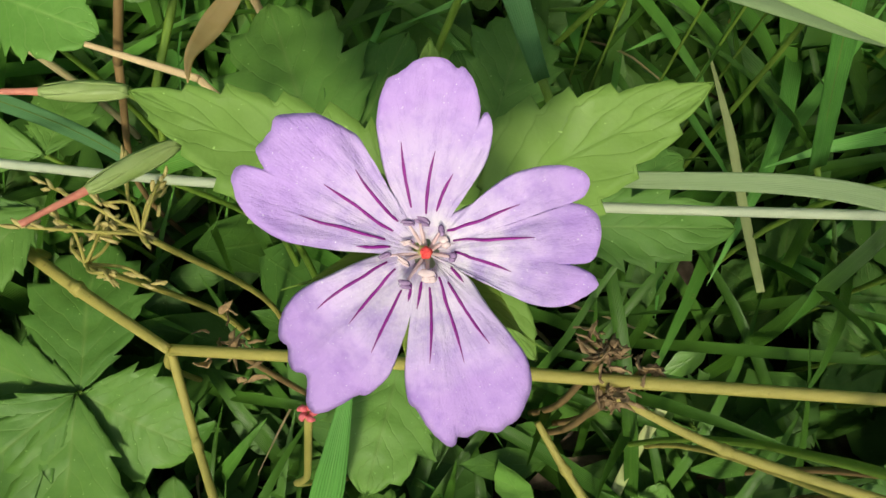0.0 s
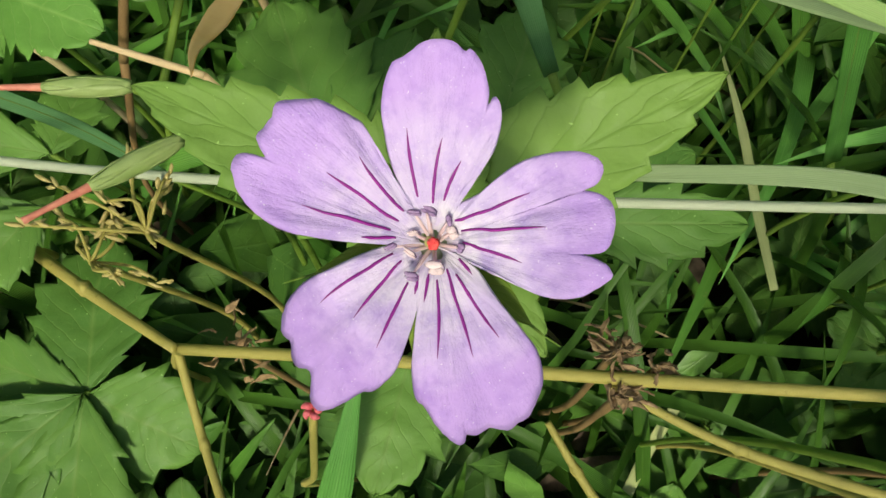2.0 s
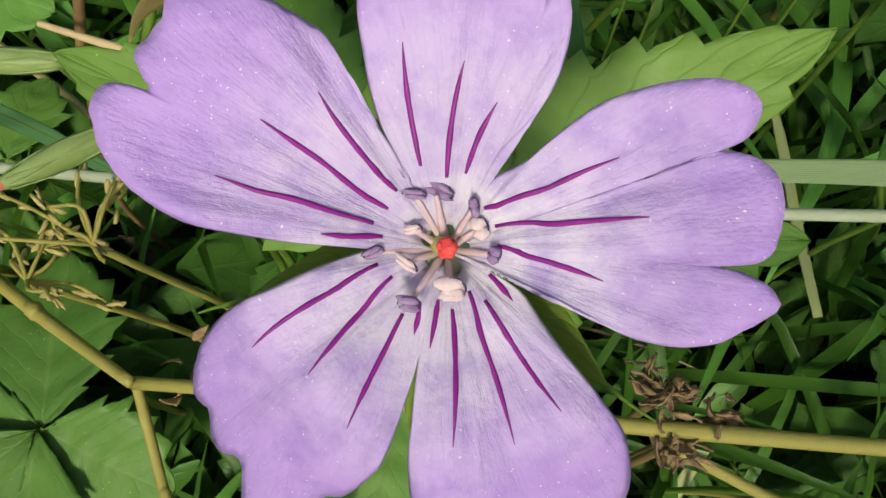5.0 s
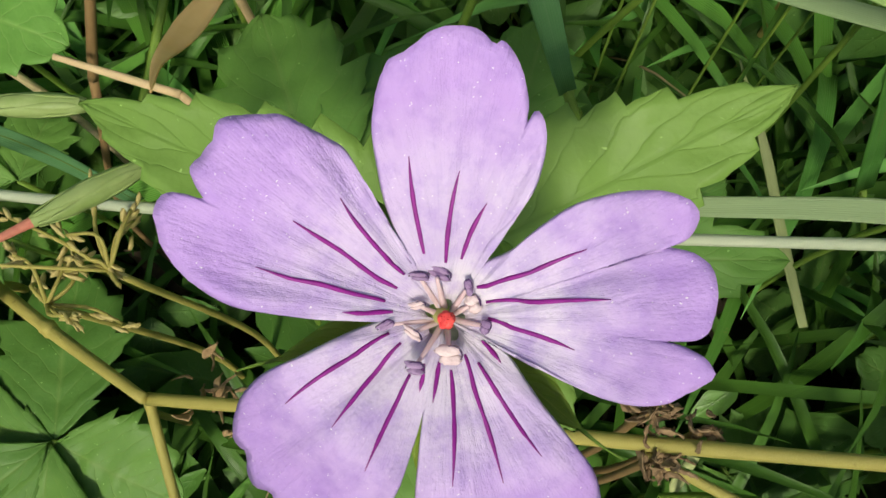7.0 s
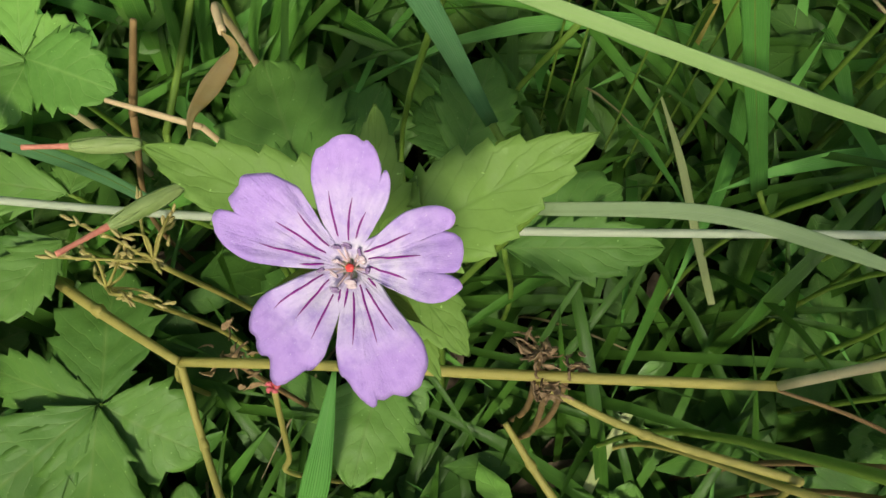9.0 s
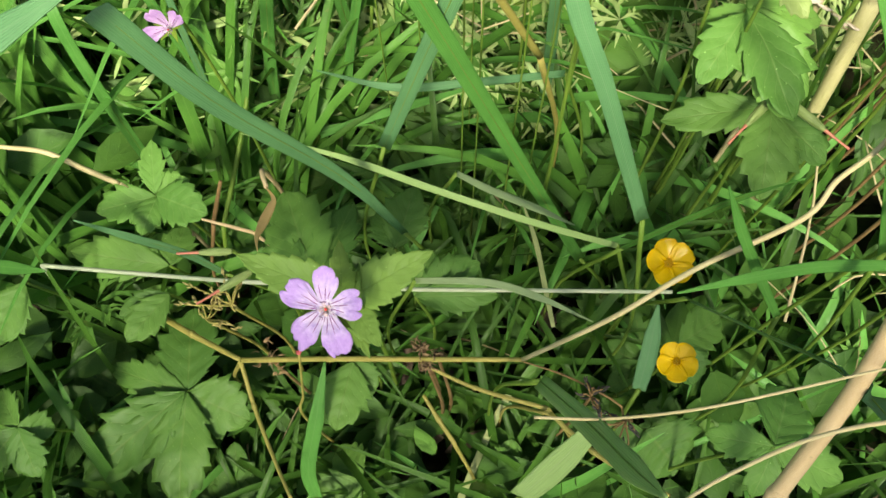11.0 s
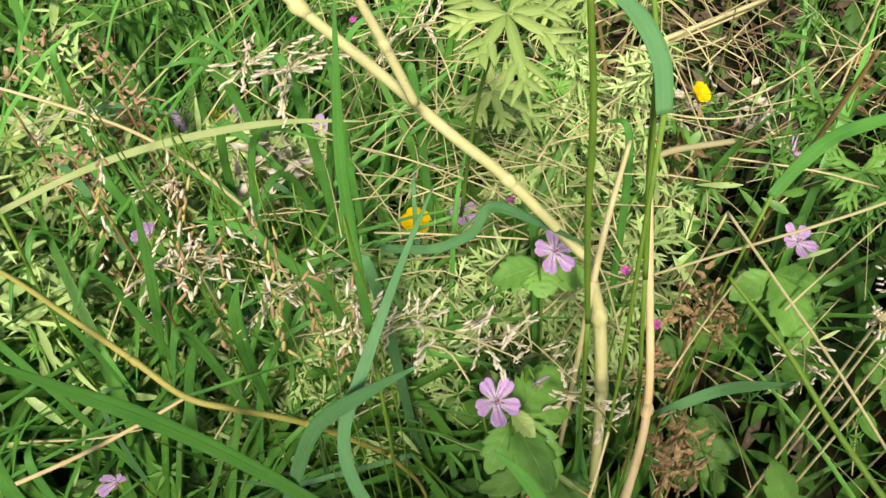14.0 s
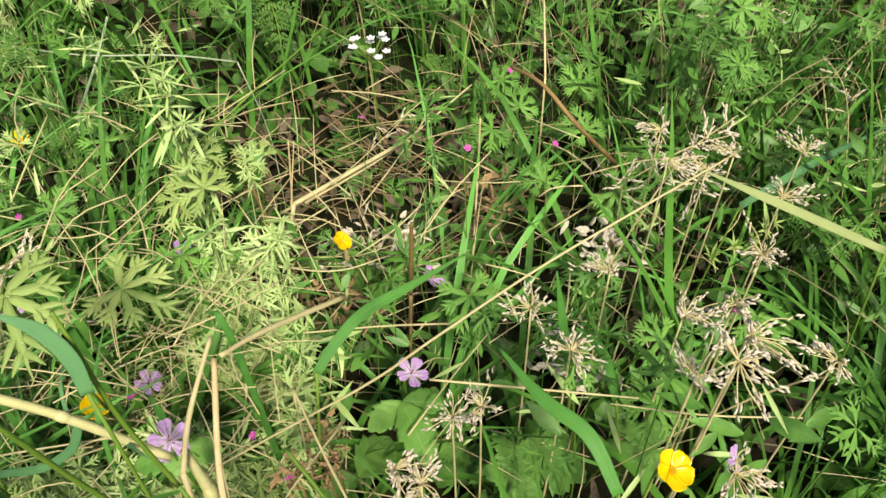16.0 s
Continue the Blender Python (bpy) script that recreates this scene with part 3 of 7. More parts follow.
petal(GER, 2.9, 3.7, ((-177.6, 2.24), (-180.4, 4.82), (-181.3, 6.75), (-182.7, 8.28), (-184.4, 10.60), (-186.7, 11.79), (-189.5, 13.02), (-192.2, 13.91), (-194.7, 14.63), (-197.6, 15.11), (-200.8, 15.71), (-203.7, 15.81), (-205.6, 15.43), (-206.6, 14.72), (-207.3, 13.50), (-208.6, 14.13), (-210.2, 14.68), (-211.4, 15.04), (-213.3, 14.99), (-215.1, 14.74), (-216.4, 14.93), (-218.3, 14.67), (-221.1, 15.14), (-222.5, 15.17), (-225.2, 14.76), (-229.1, 13.83), (-231.7, 13.49), (-233.7, 12.71), (-236.0, 11.73), (-239.2, 10.70), (-240.3, 10.14), (-240.1, 8.91), (-239.7, 7.54), (-239.5, 6.17), (-239.0, 4.97), (-238.8, 3.97), (-239.5, 2.73)),
      (((-230.0, 8.26), (-228.5, 7.11), (-227.6, 5.75), (-226.9, 4.09), (-228.3, 3.30)), ((-214.0, 9.28), (-214.0, 8.05), (-214.2, 6.37), (-211.9, 4.25), (-213.4, 3.14)), ((-196.7, 10.01), (-196.0, 8.19), (-197.2, 6.65), (-196.9, 5.02), (-198.2, 3.40)), ((-185.5, 5.38), (-185.9, 4.25), (-189.7, 2.88))))
petal(GER, 3.2, 6.2, ((58.8, 3.48), (47.4, 4.93), (45.9, 6.49), (44.8, 7.46), (42.8, 8.78), (39.9, 9.85), (35.9, 11.13), (31.1, 12.38), (27.5, 12.94), (24.1, 13.20), (21.2, 12.89), (19.6, 12.45), (19.0, 11.87), (19.4, 11.28), (17.4, 12.13), (14.9, 12.69), (12.3, 13.01), (8.9, 13.05), (5.6, 12.96), (2.3, 12.75), (-1.1, 12.48), (-3.3, 12.09), (-4.2, 11.31), (-4.3, 10.51), (-5.0, 11.49), (-6.5, 12.21), (-8.3, 12.69), (-10.6, 12.97), (-12.3, 12.73), (-17.0, 11.92), (-20.5, 11.23), (-24.3, 9.97), (-26.5, 8.51), (-26.4, 6.81), (-26.4, 5.51), (-26.4, 4.19), (-26.3, 2.84), (-23.0, 1.96)),
      (((27.4, 8.09), (29.0, 6.54), (30.5, 4.82), (39.7, 2.88), (47.1, 2.41)), ((8.2, 8.32), (9.8, 6.61), (12.2, 4.66), (24.6, 2.35)), ((-12.3, 6.74), (-9.8, 5.42), (-6.3, 3.58), (2.8, 2.22))))
petal(GER, 0.7, -2, ((-28.0, 2.82), (-29.3, 3.90), (-36.7, 5.27), (-41.0, 6.68), (-42.8, 8.24), (-44.4, 9.95), (-45.3, 11.28), (-48.0, 12.62), (-51.8, 14.01), (-54.7, 14.62), (-57.7, 15.11), (-60.0, 15.68), (-62.5, 16.10), (-65.0, 15.99), (-67.3, 16.49), (-70.3, 16.17), (-73.7, 15.49), (-76.5, 15.88), (-78.2, 15.92), (-80.8, 15.61), (-81.1, 16.27), (-82.2, 16.63), (-83.3, 16.58), (-85.0, 16.11), (-87.6, 15.20), (-90.1, 14.29), (-92.8, 13.08), (-94.2, 12.67), (-96.2, 12.52), (-98.3, 11.53), (-100.1, 9.95), (-101.5, 7.83), (-103.9, 5.39), (-107.8, 3.33), (-114.1, 2.01)),
      (((-54.9, 8.65), (-55.6, 7.07), (-55.3, 4.86), (-53.6, 2.90)), ((-70.8, 9.20), (-69.2, 6.47), (-68.3, 4.08), (-62.3, 2.17)), ((-88.0, 8.69), (-86.0, 6.07), (-84.7, 3.61), (-84.9, 2.77)), ((-38.5, 3.81), (-35.1, 3.04), (-30.8, 2.26)), ((-99.5, 4.56), (-99.2, 3.22), (-99.6, 2.37))))
petal(GER, 0.8, -3, ((-120.2, 2.22), (-112.6, 2.98), (-107.0, 4.18), (-104.1, 5.81), (-104.8, 7.09), (-105.4, 8.36), (-106.5, 10.17), (-109.4, 11.51), (-113.2, 13.03), (-115.3, 12.94), (-118.1, 14.10), (-121.7, 15.96), (-124.7, 16.98), (-126.8, 17.06), (-129.0, 16.75), (-132.0, 15.30), (-133.6, 14.66), (-135.5, 14.50), (-138.4, 15.31), (-141.4, 15.20), (-146.2, 14.14), (-147.5, 14.46), (-150.0, 14.57), (-153.9, 13.93), (-157.6, 13.08), (-161.1, 11.84), (-163.4, 10.76), (-165.0, 9.63), (-166.6, 8.02), (-170.4, 6.28), (-174.2, 5.00), (-179.9, 3.33), (-176.7, 2.30)),
      (((-118.7, 8.98), (-120.0, 6.96), (-121.3, 5.15), (-123.9, 3.56)), ((-137.3, 8.24), (-139.9, 6.46), (-143.8, 4.62), (-153.0, 2.81)), ((-152.7, 9.80), (-156.0, 7.65), (-159.2, 5.31), (-167.0, 3.21)), ((-110.6, 4.18), (-112.4, 3.34), (-116.3, 2.70))))


def stamen(owner, m, foot, tip, mat, size, turn=0.0):
    f, tp = Vector(foot), Vector(tip)
    mid = (f + tp) / 2 + Vector((0, 0, 0.25))
    ob = part("stamen", moved(tube([f, mid, tp], (0.19, 0.15, 0.10), 8, 12), m), FILAMENT, owner)
    if mat:
        rot = Matrix.Rotation(turn, 3, "Z") @ Matrix.Rotation(0.25, 3, "X")
        a = ball(tp + rot @ Vector((-size[0] * 0.12, size[1] * 0.45, 0.12)), (size[0], size[1] * 0.6, size[2]), 14, 9, 0.35, rot)
        b = ball(tp + rot @ Vector((size[0] * 0.12, -size[1] * 0.45, 0.12)), (size[0] * 0.9, size[1] * 0.6, size[2]), 14, 9, 0.35, rot)
        part("anther", moved(join(a, b), m), mat, ob, "cream anther" if mat is ANTHER_WHITE else "violet anther")
        seam = [tp + rot @ Vector((size[0] * math.cos(k * 0.55) * 0.97, size[1] * math.sin(k * 0.55) * 1.0, size[2] * 0.45 + 0.1 + 0.06 * math.sin(k * 2.3))) for k in range(-1, 7 if mat is ANTHER_VIOLET else 4)]
        part("anther_seam", moved(tube(seam, (0.03, 0.055, 0.05, 0.03), 6, 30), m), ANTHER_EDGE, ob, "dark purple seam")
    return ob


for tip, mat, size, turn in (((-1.45, 2.4, 0.5), ANTHER_VIOLET, (0.55, 0.22, 0.18), -0.1), ((-0.40, 2.65, 0.3), ANTHER_VIOLET, (0.78, 0.34, 0.24), -0.45),
                             ((1.2, 1.8, 0.7), ANTHER_VIOLET, (0.22, 0.46, 0.22), 0.1), ((1.45, 0.9, 0.2), ANTHER_WHITE, (0.40, 0.52, 0.28), 0.2),
                             ((2.1, -0.3, 0.6), ANTHER_VIOLET, (0.28, 0.40, 0.22), -0.5), ((0.17, -1.8, 0.4), ANTHER_WHITE, (0.70, 0.56, 0.32), 0.0),
                             ((-1.65, -2.45, 0.7), ANTHER_VIOLET, (0.52, 0.36, 0.24), -0.15), ((-1.8, -0.65, 0.2), ANTHER_WHITE, (0.62, 0.22, 0.2), -0.6),
                             ((-3.25, -0.2, 0.6), ANTHER_VIOLET, (0.48, 0.24, 0.2), 0.45), ((-1.55, 0.85, 0.3), ANTHER_WHITE, (0.45, 0.22, 0.2), 0.2),
                             ((-0.48, 2.3, 0.9), None, None, 0)):
    d = Vector((tip[0], tip[1], 0)).normalized()
    stamen(GER, GER_M, (d.x * 0.5, d.y * 0.5, -1.5), tip, mat, size, turn)
part("receptacle", moved(ball((0, 0, -3.0), (2.6, 2.6, 1.1), 20, 9, 0.2), GER_M), RECEPTACLE, GER, "pale green flower base")
part("ovary", moved(join(ball((-0.35, 0.25, -2.2), (0.75, 0.75, 1.2), 12, 8, 0.2), tube([(-0.4, 0.3, -1.8), (-0.2, 0.1, -0.6), (0, 0, -0.1)], (0.55, 0.42, 0.3), 10, 10)), GER_M), OVARY, GER, "olive green ovary and style")
part("stigma", moved(join(ball((0, 0, 0.1), (0.46, 0.46, 0.42), 14, 10, 0.5), *[ball((0.28 * math.cos(a), 0.28 * math.sin(a), 0.15), (0.26, 0.26, 0.26), 9, 6, 0.3) for a in (0.3, 1.6, 2.8, 4.1, 5.3)]), GER_M), STIGMA, GER, "bright red stigma")
for a in (22, 128, 194, 262, 320):
    d = Vector((math.cos(radians(a)), math.sin(radians(a)), 0))
    g = leaflet_geo(9.5, 4.2, 3, 0.0, 0.10, 0.25, 16, 5)
    sep = part("sepal", moved(g, GER_M @ Matrix.Translation(d * 0.8 + Vector((0, 0, -4.0))) @ Matrix.Rotation(radians(a - 90), 4, "Z") @ Matrix.Rotation(0.16, 4, "X")), SEPAL, GER)
    part("awn", moved(tube([d * 10 + Vector((0, 0, -3.6)), d * 11.5 + Vector((0, 0, -3.4)), d * 13 + Vector((0.3, 0, -3.6))], (0.16, 0.10, 0.06), 6, 8), GER_M), GREEN_STEM, sep)
inv = GER.matrix_world.inverted()
part("stem", tube([inv @ Vector(p) for p in ((0, 0.001, 0.256), (0.002, 0.008, 0.240), (0.006, 0.013, 0.222), (0.007, 0.014, 0.12), (0.004, 0.012, -0.003))], (0.0006, 0.0007, 0.0011, 0.0013, 0.0014), 8, 30), GREEN_STEM, GER)
# ---- lobed leaves ----


def lobed_leaf(centre, mat, lobes, label):
    """A leaf of several toothed lobes on one stalk that reaches the soil."""
    c = Vector(centre)
    e = thing("geranium_leaf", label, "leaf", Matrix.Translation((c.x, c.y, 0)), "lobed leaves")
    up = Vector((0, 0, c.z))
    for i, (b, tp, w) in enumerate(lobes):
        leaf_at("lobe", up + Vector(b) + Vector((0, 0, -0.0006 * i)), up + Vector(tp), w * 1.15, mat, e, teeth=5, depth=0.24, seed=c.x * 50 + i, fold=0.14, arch=0.10, ripple=0.03, peak=1.0, point=0.2)
    part("leaf_stalk", tube([(0, 0, -0.003), (0.006, 0.004, c.z * 0.5), up - Vector((0, 0, 0.001))], (0.0011, 0.0009, 0.0007), 7, 12), GREEN_STEM, e)
    return e


leaf_at("leaf", (-0.0060, 0.0060, 0.2115), (-0.0480, 0.0235, 0.2170), 0.0205, BRACT, GER, teeth=7, seed=1)
leaf_at("leaf", (-0.0030, 0.0055, 0.2115), (0.0313, 0.0179, 0.2305), 0.0205, BRACT, GER, teeth=7, seed=2)
leaf_at("leaf", (-0.0030, 0.0035, 0.2105), (0.0100, -0.0147, 0.2130), 0.0150, BRACT, GER, teeth=6, seed=3)
leaf_at("leaf", (-0.0055, 0.0070, 0.2120), (-0.0044, 0.0223, 0.2336), 0.0125, BRACT, GER, teeth=6, seed=4)
leaf_at("leaf", (-0.0040, 0.0070, 0.2100), (0.0016, 0.0139, 0.2220), 0.0105, BRACT, GER, teeth=5, seed=5)
leaf_at("leaf", (-0.0040, 0.0010, 0.2060), (0.0051, -0.0183, 0.2100), 0.0085, BRACT, GER, teeth=5, seed=6)
lobed_leaf((-0.1022, 0.0027, 0.0950), LEAF, (((0.0, 0.0, 0.0), (-0.0551, -0.0437, -0.0120), 0.0320), ((0.0, 0.0, 0.0), (-0.0397, -0.0412, -0.0120), 0.0213), ((0.0, 0.0, 0.0), (-0.0025, -0.0592, -0.0120), 0.0299), ((0.0, 0.0, 0.0), (0.0322, -0.0153, -0.0100), 0.0320), ((0.0, 0.0, 0.0), (-0.0021, 0.0480, -0.0080), 0.0320), ((0.0, 0.0, 0.0), (-0.0463, 0.0156, -0.0080), 0.0183), ), "dark green toothed lobed leaf low in the meadow")
lobed_leaf((-0.1019, 0.0869, 0.1630), LEAF_LIGHT, (((0.0, 0.0, 0.0), (-0.0033, 0.0278, 0.0040), 0.0123), ((0.0, 0.0, 0.0), (0.0273, -0.0121, 0.0020), 0.0209), ((0.0, 0.0, 0.0), (0.0159, 0.0076, 0.0000), 0.0153), ((0.0, 0.0, 0.0), (-0.0312, -0.0055, -0.0060), 0.0169), ((0.0, 0.0, 0.0), (-0.0065, -0.0195, -0.0040), 0.0138), ), "light green toothed lobed leaf of a cranesbill")
lobed_leaf((-0.1049, 0.0479, 0.1250), LEAF, (((0.0, 0.0, 0.0), (-0.0195, -0.0250, 0.0000), 0.0176), ((0.0, 0.0, 0.0), (-0.0269, -0.0102, -0.0040), 0.0142), ), "dark green toothed lobed leaf low in the meadow")
lobed_leaf((-0.1102, 0.0667, 0.1150), LEAF, (((0.0, 0.0, 0.0), (-0.0549, 0.0098, 0.0000), 0.0218), ((0.0, 0.0, 0.0), (0.0057, 0.0241, -0.0040), 0.0174), ), "dark green toothed lobed leaf low in the meadow")
lobed_leaf((0.0240, 0.0331, 0.1580), LEAF, (((0.0, 0.0, 0.0), (0.0385, -0.0018, 0.0040), 0.0155), ((0.0, 0.0, 0.0), (0.0310, 0.0164, -0.0020), 0.0194), ((0.0, 0.0, 0.0), (0.0070, 0.0236, 0.0000), 0.0155), ), "dark green toothed lobed leaf low in the meadow")
lobed_leaf((-0.0086, 0.0089, 0.1300), LEAF, (((0.0, 0.0, 0.0), (-0.0085, -0.0326, -0.0040), 0.0238), ((0.0, 0.0, 0.0), (0.0092, -0.0159, -0.0060), 0.0168), ), "dark green toothed lobed leaf low in the meadow")
lobed_leaf((-0.0242, 0.0439, 0.1500), LEAF, (((0.0, 0.0, 0.0), (-0.0182, 0.0505, -0.0040), 0.0318), ((0.0, 0.0, 0.0), (0.0166, 0.0425, -0.0040), 0.0185), ((0.0, 0.0, 0.0), (-0.0273, 0.0233, -0.0060), 0.0212), ), "dark green toothed lobed leaf low in the meadow")
lobed_leaf((0.0132, 0.0636, 0.1400), LEAF, (((0.0, 0.0, 0.0), (0.0103, 0.0337, 0.0000), 0.0218), ((0.0, 0.0, 0.0), (-0.0090, 0.0234, -0.0040), 0.0163), ), "dark green toothed lobed leaf low in the meadow")
lobed_leaf((-0.1599, -0.0210, 0.1500), LEAF, (((0.0000, 0.0000, 0.0000), (0.0129, -0.0004, -0.0100), 0.0157), ((0.0000, 0.0000, 0.0000), (0.0086, -0.0221, -0.0100), 0.0169), ((0.0000, 0.0000, 0.0000), (-0.0180, -0.0202, -0.0100), 0.0156), ((0.0000, 0.0000, 0.0000), (-0.0166, 0.0189, -0.0100), 0.0132), ), "dark green toothed lobed leaf low in the meadow")
lobed_leaf((-0.1668, 0.0482, 0.1500), LEAF, (((0.0000, 0.0000, 0.0000), (-0.0147, -0.0288, -0.0100), 0.0207), ), "dark green toothed lobed leaf low in the meadow")
lobed_leaf((0.1609, 0.1169, 0.2554), LEAF_LIGHT, (((0.0000, 0.0000, 0.0000), (0.0145, -0.0388, -0.0200), 0.0258), ((0.0000, 0.0000, 0.0000), (-0.0162, -0.0014, -0.0200), 0.0138), ((0.0000, 0.0000, 0.0000), (0.0340, 0.0052, -0.0200), 0.0157), ), "light green toothed lobed leaf of a cranesbill")
lobed_leaf((0.1783, 0.0948, 0.2154), LEAF, (((0.0000, 0.0000, 0.0000), (-0.0443, 0.0007, -0.0100), 0.0160), ((0.0000, 0.0000, 0.0000), (-0.0072, -0.0381, -0.0100), 0.0237), ((0.0000, 0.0000, 0.0000), (0.0226, -0.0223, -0.0100), 0.0191), ), "dark green toothed lobed leaf low in the meadow")
lobed_leaf((0.1442, -0.0469, 0.2496), LEAF_LIGHT, (((0.0000, 0.0000, 0.0000), (0.0108, 0.0205, -0.0100), 0.0197), ((0.0000, 0.0000, 0.0000), (-0.0185, 0.0055, -0.0100), 0.0115), ((0.0000, 0.0000, 0.0000), (0.0241, -0.0105, -0.0100), 0.0147), ((0.0000, 0.0000, 0.0000), (-0.0061, -0.0151, -0.0100), 0.0110), ), "light green toothed lobed leaf of a cranesbill")
lobed_leaf((0.1978, 0.2250, 0.0600), LEAF, (((0.0000, 0.0000, 0.0000), (-0.0639, -0.0674, -0.0100), 0.0628), ((0.0000, 0.0000, 0.0000), (-0.0774, -0.0036, -0.0100), 0.0453), ), "dark green toothed lobed leaf low in the meadow")
lobed_leaf((0.2016, 0.1471, 0.0500), LEAF, (((0.0000, 0.0000, 0.0000), (-0.0612, -0.0172, -0.0100), 0.0473), ((0.0000, 0.0000, 0.0000), (-0.0395, -0.0528, -0.0100), 0.0431), ((0.0000, 0.0000, 0.0000), (0.0297, -0.0398, -0.0100), 0.0432), ), "dark green toothed lobed leaf low in the meadow")
lobed_leaf((0.1536, 0.0151, 0.1200), LEAF, (((0.0000, 0.0000, 0.0000), (0.0265, 0.0164, -0.0100), 0.0217), ((0.0000, 0.0000, 0.0000), (0.0088, -0.0184, -0.0100), 0.0199), ), "dark green toothed lobed leaf low in the meadow")
lobed_leaf((0.0953, 0.2493, 0.0500), LEAF, (((0.0000, 0.0000, 0.0000), (-0.0316, -0.0193, -0.0100), 0.0428), ((0.0000, 0.0000, 0.0000), (0.0326, 0.0056, -0.0100), 0.0352), ), "dark green toothed lobed leaf low in the meadow")
lobed_leaf((-0.0100, -0.0444, 0.0800), LEAF, (((0.0000, 0.0000, 0.0000), (-0.0253, -0.0134, -0.0100), 0.0271), ((0.0000, 0.0000, 0.0000), (-0.0139, 0.0188, -0.0100), 0.0213), ), "dark green toothed lobed leaf low in the meadow")
lobed_leaf((0.1367, -0.0240, 0.1000), LEAF, (((0.0000, 0.0000, 0.0000), (0.0174, -0.0192, -0.0100), 0.0405), ((0.0000, 0.0000, 0.0000), (-0.0223, -0.0098, -0.0100), 0.0261), ), "dark green toothed lobed leaf low in the meadow")
lobed_leaf((0.1576, 0.1154, 0.2559), LEAF_LIGHT, (((0.0000, 0.0000, 0.0000), (0.0141, -0.0437, -0.0100), 0.0203), ((-0.0004, -0.0017, 0.0000), (-0.0192, -0.0265, -0.0100), 0.0176), ((0.0000, 0.0000, 0.0000), (0.0369, 0.0322, -0.0100), 0.0267), ), "light green toothed lobed leaf of a cranesbill")
lobed_leaf((0.1542, 0.1043, 0.2909), LEAF_LIME, (((0.0000, 0.0000, 0.0000), (0.0095, -0.0155, -0.0050), 0.0101), ((-0.0011, 0.0018, 0.0000), (-0.0082, 0.0280, -0.0050), 0.0122), ), "light green toothed lobed leaf of a cranesbill")
lobed_leaf((0.1669, 0.2387, 0.1000), LEAF, (((0.0000, 0.0000, 0.0000), (-0.0410, -0.0188, -0.0100), 0.0509), ((0.0000, 0.0000, 0.0000), (-0.0225, -0.0711, -0.0100), 0.0543), ), "dark green toothed lobed leaf low in the meadow")
lobed_leaf((0.3674, 0.2123, 0.2109), LEAF_LIGHT, (((0.0000, 0.0000, 0.0000), (0.0005, -0.0593, -0.0100), 0.0286), ((0.0000, 0.0000, 0.0000), (-0.0331, -0.0103, -0.0100), 0.0224), ((0.0000, 0.0000, 0.0000), (0.0341, -0.0123, -0.0100), 0.0213), ), "light green toothed lobed leaf of a cranesbill")
lobed_leaf((0.1989, 0.2145, 0.2595), LEAF_LIGHT, (((0.0000, 0.0000, 0.0000), (-0.0334, -0.0003, -0.0100), 0.0220), ((0.0000, 0.0000, 0.0000), (-0.0039, -0.0192, -0.0100), 0.0218), ((0.0000, 0.0000, 0.0000), (0.0279, -0.0117, -0.0100), 0.0220), ), "light green toothed lobed leaf of a cranesbill")
lobed_leaf((0.2891, 0.0223, 0.2400), LEAF_LIGHT, (((0.0000, 0.0000, 0.0000), (0.0153, 0.0536, -0.0100), 0.0198), ((0.0000, 0.0000, 0.0000), (0.0308, 0.0145, -0.0100), 0.0181), ), "light green toothed lobed leaf of a cranesbill")
lobed_leaf((0.3174, 0.1931, 0.1500), LEAF, (((0.0000, 0.0000, 0.0000), (-0.0326, 0.0018, -0.0100), 0.0298), ((0.0000, 0.0000, 0.0000), (0.0403, 0.0295, -0.0100), 0.0347), ), "dark green toothed lobed leaf low in the meadow")


# ---- stems and blades ----
blade(((0.0409, -0.0562, 0.0550), (0.0600, -0.0170, 0.0610), (0.0722, 0.0031, 0.0680)), 4.2, BLADE_PALE, root=False, taper=(1.0, 1.0, 1.0, 0.9))
stem(((-0.0776, 0.0726, 0.1650), (-0.0536, 0.0668, 0.1600)), 1.7, STRAW)
stem(((-0.0633, 0.0827, 0.1850), (-0.0767, 0.0761, 0.1500)), 2.2, DARK_STEM)
stem(((-0.1139, 0.0400, 0.1104), (-0.0914, 0.0261, 0.1247), (-0.0605, 0.0083, 0.1443)), 3.2, YELLOW_STEM)
stem(((-0.0605, 0.0085, 0.1420), (-0.0135, 0.0030, 0.1660), (0.0270, -0.0026, 0.1870), (0.0686, -0.0074, 0.2040)), 2.5, YELLOW_STEM)
stem(((0.0688, -0.0074, 0.2045), (0.0951, -0.0040, 0.2520), (0.1182, 0.0050, 0.2764), (0.1465, 0.0144, 0.2928), (0.1545, 0.0227, 0.3014), (0.1640, 0.0289, 0.3089), (0.1757, 0.0417, 0.3218), (0.1883, 0.0628, 0.3411)), 1.7, PALE_STRAW, root=False)
stem(((-0.0625, 0.0098, 0.1371), (-0.0551, -0.0125, 0.1340), (-0.0442, -0.0344, 0.1412), (-0.0307, -0.0557, 0.1578)), 2.1, YELLOW_STEM, root=False)
stem(((0.0275, -0.0040, 0.1860), (0.0500, -0.0140, 0.1800), (0.0800, -0.0235, 0.1800)), 1.8, YELLOW_STEM)
stem(((0.0797, -0.0272, 0.1922), (0.0937, -0.0432, 0.2024), (0.1077, -0.0544, 0.2119), (0.1168, -0.0603, 0.2180)), 1.9, YELLOW_STEM)
